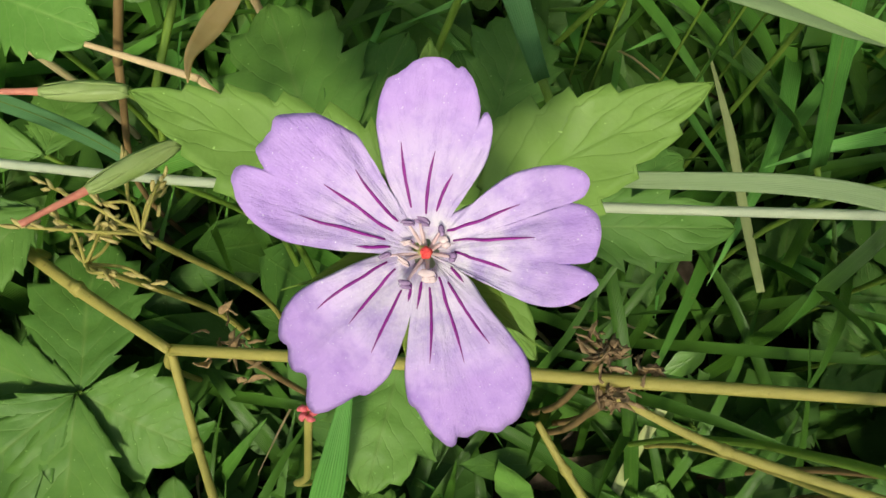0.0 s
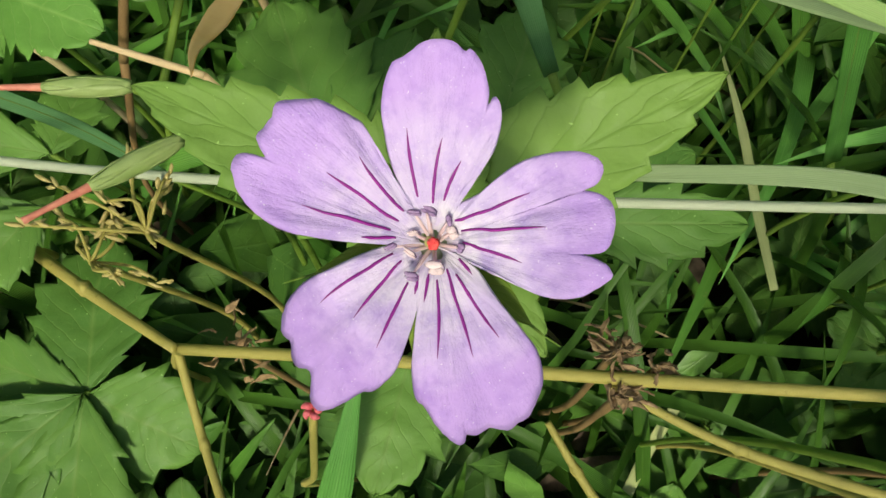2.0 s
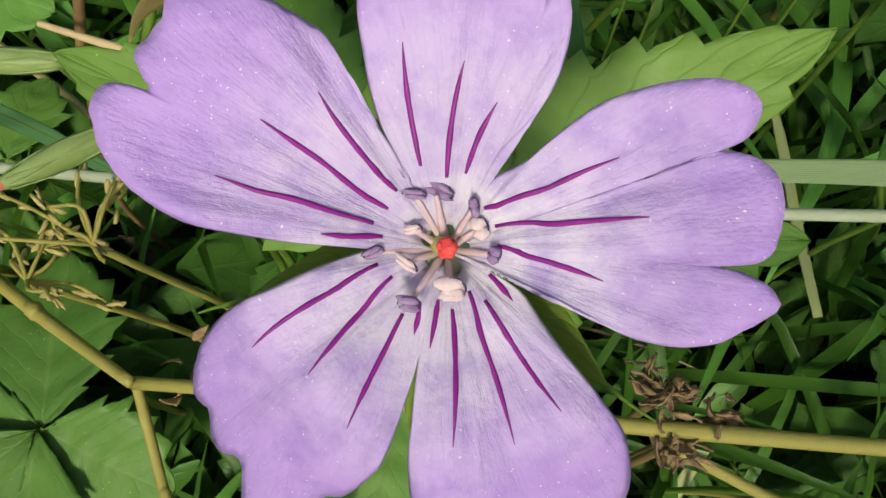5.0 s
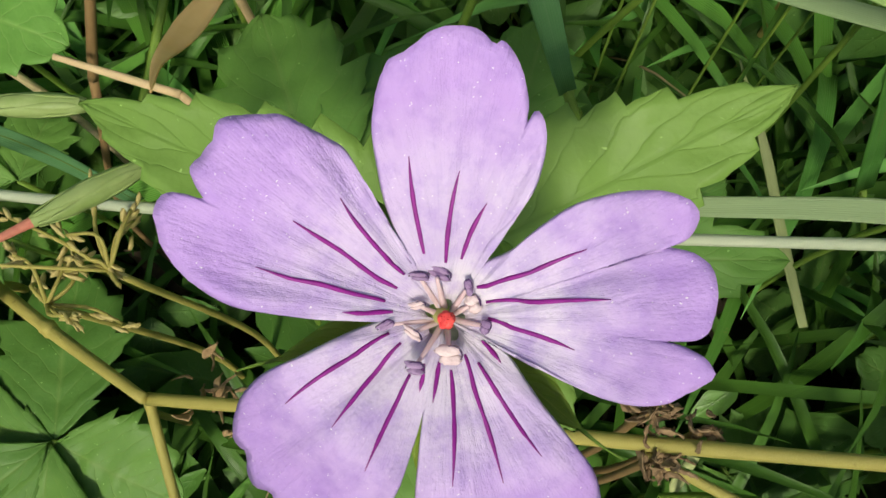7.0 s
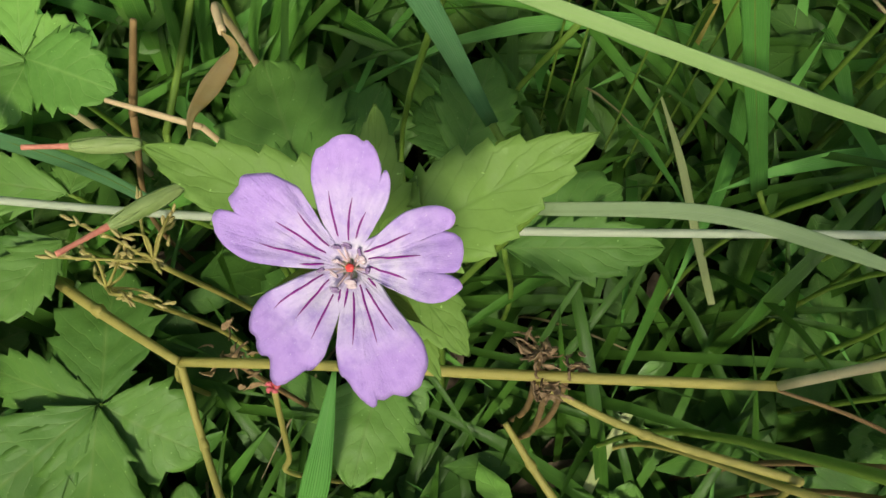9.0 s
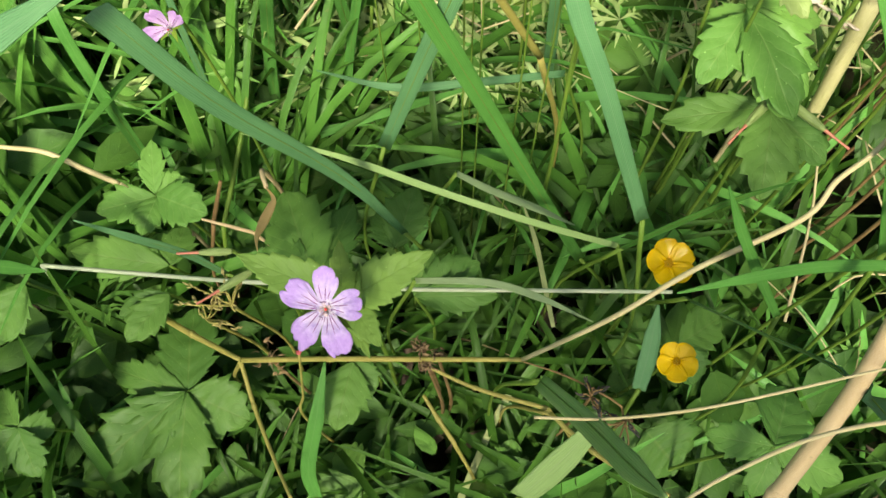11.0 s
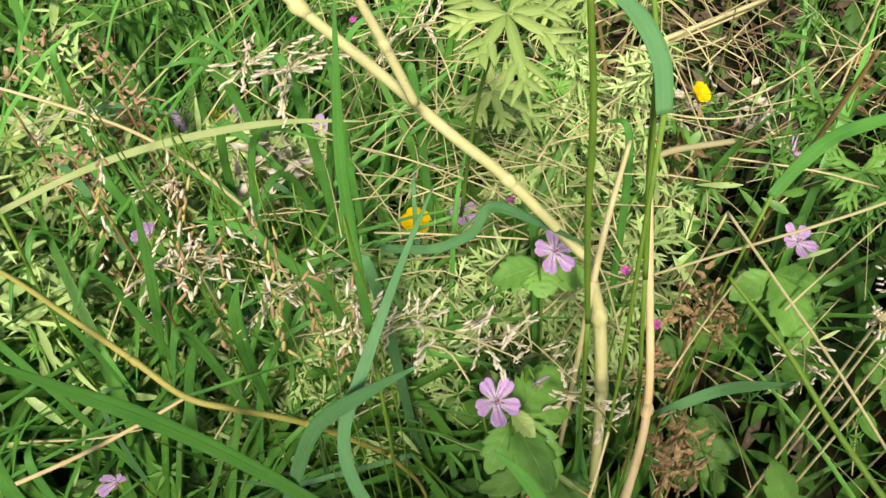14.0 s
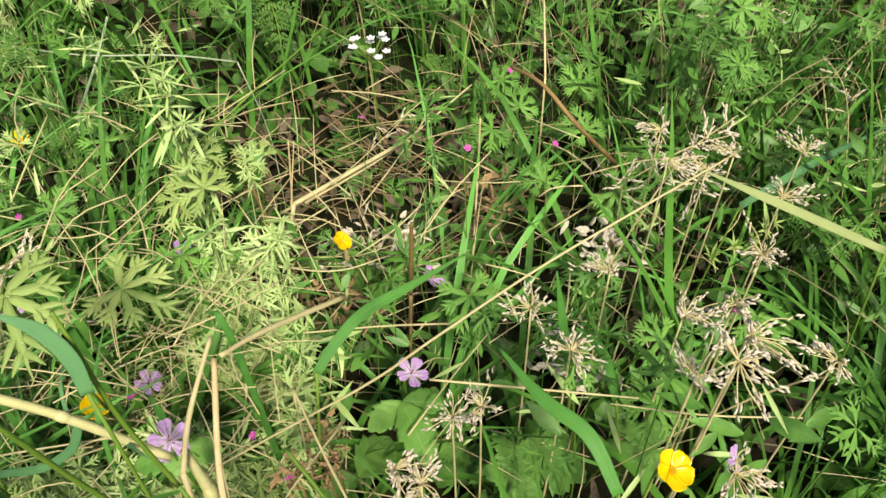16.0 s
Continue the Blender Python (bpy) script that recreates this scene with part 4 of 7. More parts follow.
stem(((0.0866, -0.0665, 0.3438), (0.0976, -0.0608, 0.3433), (0.1172, -0.0535, 0.3410), (0.1393, -0.0497, 0.3364), (0.1694, -0.0492, 0.3275)), 1.0, PALE_STRAW, root=False)
stem(((0.0612, -0.0453, 0.3238), (0.0781, -0.0463, 0.3258), (0.0991, -0.0450, 0.3293), (0.1209, -0.0415, 0.3341), (0.1392, -0.0384, 0.3385), (0.1527, -0.0380, 0.3411)), 0.7, PALE_STRAW, root=False)
stem(((0.0690, -0.0073, 0.2002), (0.0860, -0.0127, 0.1958), (0.1020, -0.0202, 0.1907), (0.1089, -0.0245, 0.1880)), 0.9, DARK_STEM)
stem(((-0.1538, 0.0530, 0.1606), (-0.1033, 0.0455, 0.1661), (-0.0615, 0.0392, 0.1717), (-0.0187, 0.0335, 0.1791), (0.0221, 0.0278, 0.1878), (0.0871, 0.0196, 0.2066), (0.1257, 0.0136, 0.2214)), 2.0, SILVER_STEM)
blade(((0.0270, 0.0246, 0.2102), (0.0551, 0.0217, 0.2146), (0.0743, 0.0141, 0.2188), (0.0940, 0.0018, 0.2253)), 3.1, BLADE_GREY)
blade(((0.1041, -0.0101, 0.3033), (0.1272, -0.0049, 0.2987), (0.1542, 0.0002, 0.2910), (0.1964, 0.0042, 0.2737)), 3.8, BLADE_GREEN)
blade(((-0.1776, 0.0454, 0.1895), (-0.1430, 0.0351, 0.2127), (-0.1077, 0.0233, 0.2398)), 6.2, BLADE_GREEN)
stem(((0.1208, -0.0856, 0.2500), (0.1329, -0.0634, 0.2733), (0.1530, -0.0263, 0.3121), (0.1850, 0.0280, 0.3140), (0.2170, 0.0820, 0.3130), (0.2290, 0.1350, 0.3500), (0.2440, 0.1930, 0.3710)), 4.8, STRAW)
stem(((0.2477, 0.2028, 0.3593), (0.2792, 0.2293, 0.3350), (0.3475, 0.2787, 0.2800)), 4.0, PALE_STRAW, root=False)
stem(((0.2448, 0.2222, 0.3557), (0.2197, 0.1762, 0.3469), (0.2066, 0.1498, 0.3300)), 3.6, PALE_STRAW)
stem(((0.0569, 0.1995, 0.5217), (0.0833, 0.1903, 0.4907), (0.1141, 0.1810, 0.4565), (0.1382, 0.1735, 0.4281), (0.1630, 0.1674, 0.3998), (0.2036, 0.1552, 0.3436)), 5.2, STALK, root=False)
stem(((0.2093, 0.1686, 0.3243), (0.2150, 0.1519, 0.2910), (0.2159, 0.1291, 0.2443)), 7.7, STALK)
stem(((0.0963, 0.1615, 0.5397), (0.1062, 0.1591, 0.5127), (0.1129, 0.1574, 0.4939), (0.1219, 0.1548, 0.4661)), 3.7, STALK, root=False)
stem(((0.1624, 0.0870, 0.5577), (0.1694, 0.0906, 0.5118), (0.1765, 0.0976, 0.4484), (0.1886, 0.1079, 0.3624)), 2.5, GREEN_STEM)
stem(((0.1972, 0.1255, 0.5234), (0.1997, 0.1187, 0.5023), (0.2022, 0.1115, 0.4611), (0.2108, 0.1076, 0.3922)), 2.4, GREEN_STEM)
stem(((-0.1299, 0.2195, 0.3502), (-0.0907, 0.1901, 0.3594), (-0.0505, 0.1530, 0.3631), (-0.0201, 0.1265, 0.3586), (0.0001, 0.1107, 0.3469), (0.0200, 0.1070, 0.3342), (0.0483, 0.1102, 0.3005), (0.0830, 0.1252, 0.2130)), 3.2, YELLOW_STEM)
stem(((-0.0033, 0.1173, 0.3348), (-0.0271, 0.1090, 0.3303), (-0.0641, 0.0996, 0.3223), (-0.1240, 0.0917, 0.3065)), 2.2, STRAW, root=False)
stem(((-0.0804, 0.2558, 0.4258), (-0.0457, 0.2538, 0.4038), (-0.0190, 0.2530, 0.3812), (0.0031, 0.2502, 0.3530), (0.0209, 0.2467, 0.3212)), 2.1, PALE_STRAW)
blade(((-0.0894, 0.2173, 0.3755), (-0.0482, 0.2232, 0.3881), (-0.0120, 0.2262, 0.3961), (0.0315, 0.2269, 0.4008), (0.0655, 0.2261, 0.4009), (0.1018, 0.2235, 0.3965)), 4.2, BLADE_PALE)
stem(((0.2212, 0.1852, 0.2629), (0.2725, 0.1568, 0.3256), (0.3243, 0.1323, 0.3820), (0.3608, 0.1225, 0.4174), (0.4166, 0.1165, 0.4545), (0.4804, 0.1198, 0.4720), (0.5473, 0.1327, 0.4733)), 1.5, PALE_STRAW)
stem(((0.2830, 0.1691, 0.3478), (0.2866, 0.1136, 0.3546), (0.2909, 0.0685, 0.3578), (0.2950, 0.0232, 0.3572), (0.2984, 0.0002, 0.3556)), 1.5, PALE_STRAW)
stem(((0.2673, 0.1293, 0.3493), (0.2809, 0.0874, 0.3431), (0.2882, 0.0504, 0.3376), (0.2983, 0.0084, 0.3335)), 2.9, GREEN_STEM)
blade(((-0.0165, 0.0563, 0.4850), (-0.0068, 0.0613, 0.4546), (0.0094, 0.0683, 0.4055), (0.0327, 0.0736, 0.3320), (0.0722, 0.0736, 0.2119), (0.1110, 0.0674, 0.1031)), 7.0, BLADE_GREEN)
blade(((0.1266, 0.1519, 0.4219), (0.1075, 0.1207, 0.4111), (0.0864, 0.0867, 0.3913), (0.0741, 0.0682, 0.3726), (0.0750, 0.0531, 0.3511), (0.0871, 0.0406, 0.3212), (0.1068, 0.0268, 0.2637)), 5.8, BLADE_BLUE)
blade(((0.1071, 0.0581, 0.4361), (0.0852, 0.0680, 0.4027), (0.0613, 0.0769, 0.3631), (0.0432, 0.0779, 0.3126), (0.0156, 0.0775, 0.2238)), 6.9, BLADE_BLUE)
blade(((-0.0793, 0.0046, 0.3721), (-0.0580, 0.0156, 0.3807), (-0.0244, 0.0291, 0.3921)), 7.8, BLADE_BLUE, root=False)
blade(((-0.0356, 0.0422, 0.3653), (-0.0220, 0.0451, 0.3164), (0.0029, 0.0548, 0.2438), (0.0208, 0.0572, 0.1785)), 7.2, BLADE_BLUE, taper=(0.45, 0.75, 1.0, 1.0))
blade(((-0.0451, 0.0887, 0.2191), (-0.0040, 0.0765, 0.2196), (0.0354, 0.0622, 0.2148), (0.0775, 0.0494, 0.2057), (0.1122, 0.0418, 0.1958)), 3.2, BLADE_LIGHT)
blade(((-0.0467, 0.0894, 0.4749), (-0.0488, 0.0731, 0.4309), (-0.0536, 0.0630, 0.3915), (-0.0539, 0.0581, 0.3590)), 8.3, BLADE_GREEN, root=False)
blade(((0.1334, 0.0513, 0.3695), (0.1451, 0.0406, 0.3585), (0.1577, 0.0264, 0.3316), (0.1834, 0.0121, 0.2660)), 6.3, BLADE_GREEN)
blade(((0.0669, -0.0301, 0.2848), (0.0740, -0.0468, 0.3215), (0.0777, -0.0592, 0.3504), (0.0796, -0.0654, 0.3673)), 5.8, BLADE_LIGHT, ref=(-0.18, -0.11, 0.98))
blade(((0.0800, -0.0451, 0.2807), (0.0707, -0.0536, 0.2714), (0.0609, -0.0613, 0.2625)), 8.3, BLADE_LIGHT, taper=(0.9, 1.0, 1.0, 0.7))
blade(((0.1356, 0.0153, 0.2051), (0.1427, -0.0115, 0.2575), (0.1481, -0.0304, 0.2937), (0.1487, -0.0484, 0.3162), (0.1471, -0.0622, 0.3291), (0.1454, -0.0742, 0.3377)), 6.0, BLADE_BLUE)
blade(((-0.0169, 0.0027, 0.1619), (-0.0227, -0.0203, 0.1471), (-0.0296, -0.0413, 0.1270), (-0.0280, -0.0541, 0.1114)), 7.5, BLADE_GREEN)
blade(((0.2635, 0.1364, 0.1766), (0.3015, 0.1324, 0.2084), (0.3287, 0.1097, 0.2499)), 8.0, BLADE_BLUE)
blade(((0.0204, 0.1599, 0.4119), (0.0433, 0.1461, 0.4191), (0.0556, 0.1378, 0.4089), (0.0711, 0.1403, 0.3693), (0.0775, 0.1626, 0.2794)), 4.7, BLADE_GREEN)
blade(((0.2986, 0.1619, 0.3652), (0.3167, 0.1730, 0.3747), (0.3388, 0.1833, 0.3800), (0.3728, 0.1922, 0.3781), (0.4198, 0.2086, 0.3710)), 7.4, BLADE_GREEN)
blade(((0.0002, 0.1630, 0.4285), (-0.0166, 0.1775, 0.3597), (-0.0521, 0.2045, 0.2309)), 6.2, BLADE_GREEN)
blade(((0.0989, 0.1401, 0.5311), (0.0922, 0.1248, 0.4815), (0.0905, 0.1171, 0.4446), (0.0899, 0.1081, 0.3814)), 4.7, BLADE_GREEN)
blade(((0.0348, 0.1391, 0.3901), (0.0263, 0.1415, 0.3599), (0.0176, 0.1553, 0.2929), (0.0023, 0.1951, 0.1586)), 7.6, BLADE_GREEN)
blade(((0.3937, 0.1101, 0.4058), (0.3982, 0.0677, 0.4119), (0.4101, 0.0394, 0.4101), (0.4134, 0.0119, 0.3931)), 8.3, BLADE_GREEN)
blade(((0.4710, 0.1727, 0.3672), (0.4744, 0.1544, 0.3106), (0.4785, 0.1370, 0.2579)), 7.3, BLADE_GREEN)
blade(((0.4784, 0.1496, 0.3279), (0.5016, 0.1401, 0.2924), (0.5134, 0.1280, 0.2401)), 8.2, BLADE_GREEN)
blade(((0.5572, 0.1588, 0.4391), (0.6102, 0.1253, 0.4133), (0.6688, 0.0878, 0.3844)), 6.5, BLADE_PALE)
blade(((0.7060, 0.2385, 0.2739), (0.7877, 0.2531, 0.2757), (0.9055, 0.2691, 0.2749)), 7.9, BLADE_BLUE)
blade(((0.0982, 0.2048, 0.3152), (0.1275, 0.1926, 0.3232), (0.1487, 0.1892, 0.3366), (0.1605, 0.1918, 0.3532), (0.1809, 0.1671, 0.3638), (0.1968, 0.1384, 0.3779)), 6.0, BLADE_BLUE)
blade(((0.1778, 0.1265, 0.5317), (0.1908, 0.1199, 0.5216), (0.1978, 0.1118, 0.5086), (0.1988, 0.1037, 0.4937)), 6.9, BLADE_BLUE)
blade(((-0.0185, 0.1318, 0.1973), (0.0179, 0.1234, 0.1940), (0.0573, 0.1266, 0.1912), (0.0979, 0.1330, 0.1857)), 4.2, BLADE_BLUE)
blade(((-0.0361, 0.1533, 0.0934), (-0.0070, 0.1613, 0.0975), (0.0274, 0.1627, 0.1127), (0.0594, 0.1576, 0.1375)), 5.2, BLADE_GREEN)
blade(((-0.1239, 0.0618, 0.1946), (-0.1070, 0.0609, 0.1742), (-0.0913, 0.0629, 0.1430), (-0.0814, 0.0632, 0.1084)), 5.1, BLADE_BLUE)
stem(((-0.0613, 0.2058, 0.1534), (-0.0690, 0.1656, 0.1324), (-0.0784, 0.1303, 0.1130), (-0.0896, 0.0970, 0.0938)), 2.6, GREEN_STEM)
blade(((0.1106, 0.0356, 0.2102), (0.1202, 0.0275, 0.2585), (0.1263, 0.0186, 0.3007), (0.1298, 0.0093, 0.3344)), 3.3, BLADE_GREEN)
blade(((0.1165, 0.0141, 0.3197), (0.1231, 0.0080, 0.3058), (0.1332, 0.0006, 0.2869), (0.1461, -0.0077, 0.2641)), 3.4, BLADE_GREEN)
blade(((0.1171, -0.0173, 0.1848), (0.1222, -0.0021, 0.1901), (0.1263, 0.0154, 0.1963)), 7.4, BLADE_BLUE)
stem(((-0.1782, 0.1117, 0.1708), (-0.1595, 0.1115, 0.1637), (-0.1440, 0.1069, 0.1526), (-0.1311, 0.1037, 0.1411)), 2.9, PALE_STRAW)
blade(((0.0799, 0.1038, 0.1091), (0.0876, 0.0804, 0.1001), (0.0916, 0.0571, 0.0946), (0.0951, 0.0325, 0.0921)), 3.0, BLADE_PALE, root=False)
blade(((0.0451, 0.0885, 0.1731), (0.0599, 0.0775, 0.1781), (0.0804, 0.0643, 0.1853), (0.0957, 0.0539, 0.1905)), 3.6, BLADE_GREY)
stem(((0.0251, -0.0063, 0.1165), (0.0322, -0.0180, 0.1134), (0.0387, -0.0277, 0.1108)), 2.3, YELLOW_STEM)
stem(((0.3540, 0.4772, 0.2011), (0.4178, 0.4793, 0.2203), (0.4855, 0.4815, 0.2407)), 4.7, PALE_STRAW)
stem(((0.3653, 0.4752, 0.2000), (0.4664, 0.4918, 0.2200), (0.5840, 0.5395, 0.2400)), 2.2, PALE_STRAW, root=False)
stem(((0.4279, 0.4868, 0.1600), (0.4708, 0.5089, 0.1800), (0.5405, 0.5595, 0.2000)), 1.6, PALE_STRAW, root=False)
stem(((0.3001, 0.4820, 0.2200), (0.3134, 0.4379, 0.2000)), 1.4, PALE_STRAW, root=False)
stem(((0.3724, 0.5148, 0.2500), (0.3527, 0.4936, 0.1800)), 1.3, PALE_STRAW, root=False)
stem(((0.2422, 0.4695, 0.2000), (0.3420, 0.3482, 0.2400), (0.4134, 0.3385, 0.2400)), 1.5, PALE_STRAW, root=False)
stem(((0.4501, 0.1415, 0.3000), (0.4895, 0.1786, 0.3000), (0.5402, 0.2487, 0.2600)), 1.3, PALE_STRAW, root=False)
stem(((0.3655, 0.1449, 0.3400), (0.4805, 0.0790, 0.3400)), 1.5, PALE_STRAW, root=False)
stem(((0.4805, 0.1007, 0.3000), (0.5352, 0.0669, 0.3000), (0.6071, 0.0453, 0.2800)), 1.4, PALE_STRAW, root=False)
stem(((0.3463, 0.5322, 0.1400), (0.4220, 0.4968, 0.2000), (0.4994, 0.5043, 0.2200)), 3.4, PALE_STRAW, root=False)
stem(((0.3692, 0.5291, 0.2400), (0.3572, 0.5281, 0.1200)), 2.2, STRAW)
stem(((0.3119, 0.5157, 0.2600), (0.3197, 0.4910, 0.2200), (0.3290, 0.4692, 0.1600)), 4.0, DARK_STEM)
stem(((0.2515, 0.5126, 0.2600), (0.3411, 0.5381, 0.3000), (0.4527, 0.6294, 0.3000)), 1.8, GREEN_STEM)
stem(((0.1184, 0.7653, 0.2800), (0.2034, 0.6743, 0.3000), (0.2836, 0.6386, 0.3000), (0.3518, 0.6584, 0.2600)), 1.8, SILVER_STEM)
stem(((0.2364, 0.7037, 0.3200), (0.2104, 0.6897, 0.2800), (0.1608, 0.6948, 0.2000)), 3.0, SILVER_STEM)
stem(((0.6892, 0.5757, 0.3000), (0.6590, 0.5083, 0.2500)), 2.4, PALE_STRAW)
stem(((0.5440, 0.4372, 0.2800), (0.5420, 0.4339, 0.2000)), 2.4, PALE_STRAW)
stem(((0.5822, 0.4504, 0.3216), (0.5895, 0.4028, 0.3301), (0.6094, 0.3682, 0.3026), (0.6727, 0.3766, 0.2233)), 4.2, DARK_STEM)
stem(((0.3964, 0.2480, 0.3733), (0.3986, 0.2571, 0.3308), (0.4017, 0.2713, 0.2655)), 3.5, DARK_STEM)


# ---- other cranesbill flowers ----
def petal_proto(length, width, rise, cols=11, rows=10):
    grid, uvg = [], []
    for i in range(rows):
        s = 0.05 + 0.95 * i / (rows - 1)
        row, ur = [], []
        for j in range(cols):
            x = j / (cols - 1) * 2 - 1
            w = width / 2 * (0.22 + 0.78 * min(1, s * 1.35) ** 1.1)
            y = s * length * (1 - 0.16 * abs(x) ** 2.2 * s - 0.10 * math.exp(-(x * 5) ** 2) * s)
            z = rise * length * s ** 1.4 + 0.10 * width * (1 - abs(x)) * s * 0.4 + 0.04 * width * math.sin(x * 7 + s * 3)
            row.append(Vector((x * w * (1 - 0.12 * s ** 6), y, z)))
            ur.append((x, s))
        grid.append(row)
        uvg.append(ur)
    return sheet(grid, uvg, 0.0001), lambda x, s: Vector((x * width / 2 * (0.22 + 0.78 * min(1, s * 1.35) ** 1.1), s * length * (1 - 0.10 * math.exp(-(x * 5) ** 2) * s), rise * length * s ** 1.4 + 0.10 * width * (1 - abs(x)) * s * 0.4 + 0.04 * width * math.sin(x * 7 + s * 3) + 0.00012))


def flower_meshes(rise):
    g, at = petal_proto(0.0150, 0.0105, rise)
    pm = mesh_of("petal", *g[:2], PETAL_PINK, g[2])
    vm = []
    for x in (-0.42, 0.0, 0.42):
        pts = [at(x * (0.7 + 0.5 * s), s) for s in np.linspace(0.12, 0.62, 8)]
        grid = [[p + Vector((-0.00013, 0, 0)), p + Vector((0, 0, 0.00004)), p + Vector((0.00013, 0, 0))] for p in pts]
        v = sheet(grid, [[(0, 0), (0.5, 0), (1, 0)]] * 8, 0.00003)
        vm.append(mesh_of("vein", *v[:2], VEIN, v[2]))
    st = tube([(0.0004, 0, 0), (0.0012, 0, 0.003), (0.0026, 0, 0.0048)], (0.00014, 0.00011, 0.0001), 6, 8)
    sm_ = mesh_of("stamen", *st[:2], FILAMENT, st[2])
    an = ball((0.0027, 0, 0.0050), (0.0006, 0.0003, 0.0003), 8, 5, 0.2)
    am = mesh_of("anther", *an[:2], ANTHER_VIOLET, an[2])
    se = leaflet_geo(0.0085, 0.0038, 3, 0.0, -rise, 0.2, 12, 5)
    sem = mesh_of("sepal", *se[:2], SEPAL, se[2])
    sg = ball((0, 0, 0.0035), (0.0005, 0.0005, 0.0012), 8, 6, 0.2)
    sgm = mesh_of("stigma", *sg[:2], STIGMA, sg[2])
    return pm, vm, sm_, am, sem, sgm


OPEN_FLOWER, CUPPED_FLOWER = flower_meshes(0.18), flower_meshes(0.55)


def hang(name, mesh, parent, m, label=""):
    ob = new(name, mesh)
    ob.parent = parent
    ob.matrix_basis = m
    return tagged(ob, label)


def cranesbill(at, tilt=(0, 0), kit=None, petals=(0, 1, 2, 3, 4), size=1.0, spin=0.0, label="lilac cranesbill flower with purple veins in the grass"):
    a = Vector(at)
    e = thing("geranium_flower", label, "flower", Matrix.Translation((a.x, a.y + 0.01, 0)), "other cranesbill flowers")
    kit = kit or OPEN_FLOWER
    head = Matrix.Translation((0, -0.01, a.z)) @ Euler((radians(tilt[0]), radians(tilt[1]), spin)).to_matrix().to_4x4() @ Matrix.Scale(size, 4)
    for k in petals:
        rz = Matrix.Rotation(k * 2 * math.pi / 5, 4, "Z")
        p = hang("petal", kit[0], e, head @ rz)
        for v in kit[1]:
            hang("vein", v, p, Matrix())
    for k in range(5):
        hang("sepal", kit[4], e, head @ Matrix.Rotation((k + 0.5) * 2 * math.pi / 5, 4, "Z") @ Matrix.Translation((0, 0, -0.0008)))
    for k in range(8):
        s = hang("stamen", kit[2], e, head @ Matrix.Rotation(k * math.pi / 4 + 0.2, 4, "Z"))
        hang("anther", kit[3], s, Matrix())
    hang("stigma", kit[5], e, head, "red stigma")
    low = head @ Vector((0, 0, -0.018))
    part("stem", tube([head @ Vector((0, 0, 0)), low, (low.x * 0.5 + 0.004, low.y * 0.5, a.z * 0.6), (0, 0, -0.004)], (0.0006, 0.0007, 0.0009, 0.0011), 7, 24), GREEN_STEM, e)
    return e


cranesbill((-0.064, 0.115, 0.257), (50, -25), CUPPED_FLOWER, (0, 1, 4), 0.66, 0.3, "half-seen magenta-lilac cranesbill flower behind grass")
cranesbill((0.146, 0.106, 0.300), (34, 4), OPEN_FLOWER, (0, 1, 2, 3, 4), 0.92, 0.62)
cranesbill((0.199, 0.195, 0.300), (36, 14), OPEN_FLOWER, (0, 1, 2, 3, 4), 1.0, 0.2, "pale lilac cranesbill flower half hidden by a stalk")
cranesbill((0.379, 0.217, 0.238), (20, 10), OPEN_FLOWER, (0, 1, 2, 3, 4), 0.95, 0.5)
cranesbill((0.053, 0.530, 0.110), (35, -10), OPEN_FLOWER, (0, 1, 2, 3, 4), 0.95, 0.1)
cranesbill((0.276, 0.039, 0.240), (35, -45), CUPPED_FLOWER, (0, 1, 2, 4), 0.95, 0.9)
cranesbill((0.448, 0.341, 0.186), (30, 20), CUPPED_FLOWER, (0, 1, 2, 3), 0.9, 0.4)
cranesbill((0.171, 0.368, 0.138), (25, 10), OPEN_FLOWER, (0, 1, 2, 3, 4), 0.9, 0.3)
cranesbill((-0.110, 0.590, 0.100), (40, 0), CUPPED_FLOWER, (0, 1, 4), 0.9, 0.0)
cranesbill((-0.006, 0.432, 0.221), (50, 10), CUPPED_FLOWER, (0, 1, 2), 0.9, 0.7)
cranesbill((-0.049, 0.270, 0.280), (60, 10), CUPPED_FLOWER, (0, 1), 0.8, 0.1)
cranesbill((0.233, 0.505, 0.154), (40, 0), CUPPED_FLOWER, (0, 1, 2, 3, 4), 0.85, 0.4)
cranesbill((0.046, 0.793, 0.129), (30, 0), OPEN_FLOWER, (0, 1, 2, 3, 4), 1.0, 0.4)
cranesbill((-0.063, 0.471, 0.195), (30, 10), OPEN_FLOWER, (0, 1, 2, 3, 4), 0.95, 1.0)
cranesbill((0.586, 0.060, 0.206), (30, 0), CUPPED_FLOWER, (0, 1, 2), 0.9, 0.2)
cranesbill((0.174, 0.126, 0.272), (70, 30), CUPPED_FLOWER, (0, 1), 0.6, 0.2, "closing lilac cranesbill bud beside an open flower")
cranesbill((0.130, 0.216, 0.100), (60, 0), CUPPED_FLOWER, (0, 1), 0.7, 0.2)


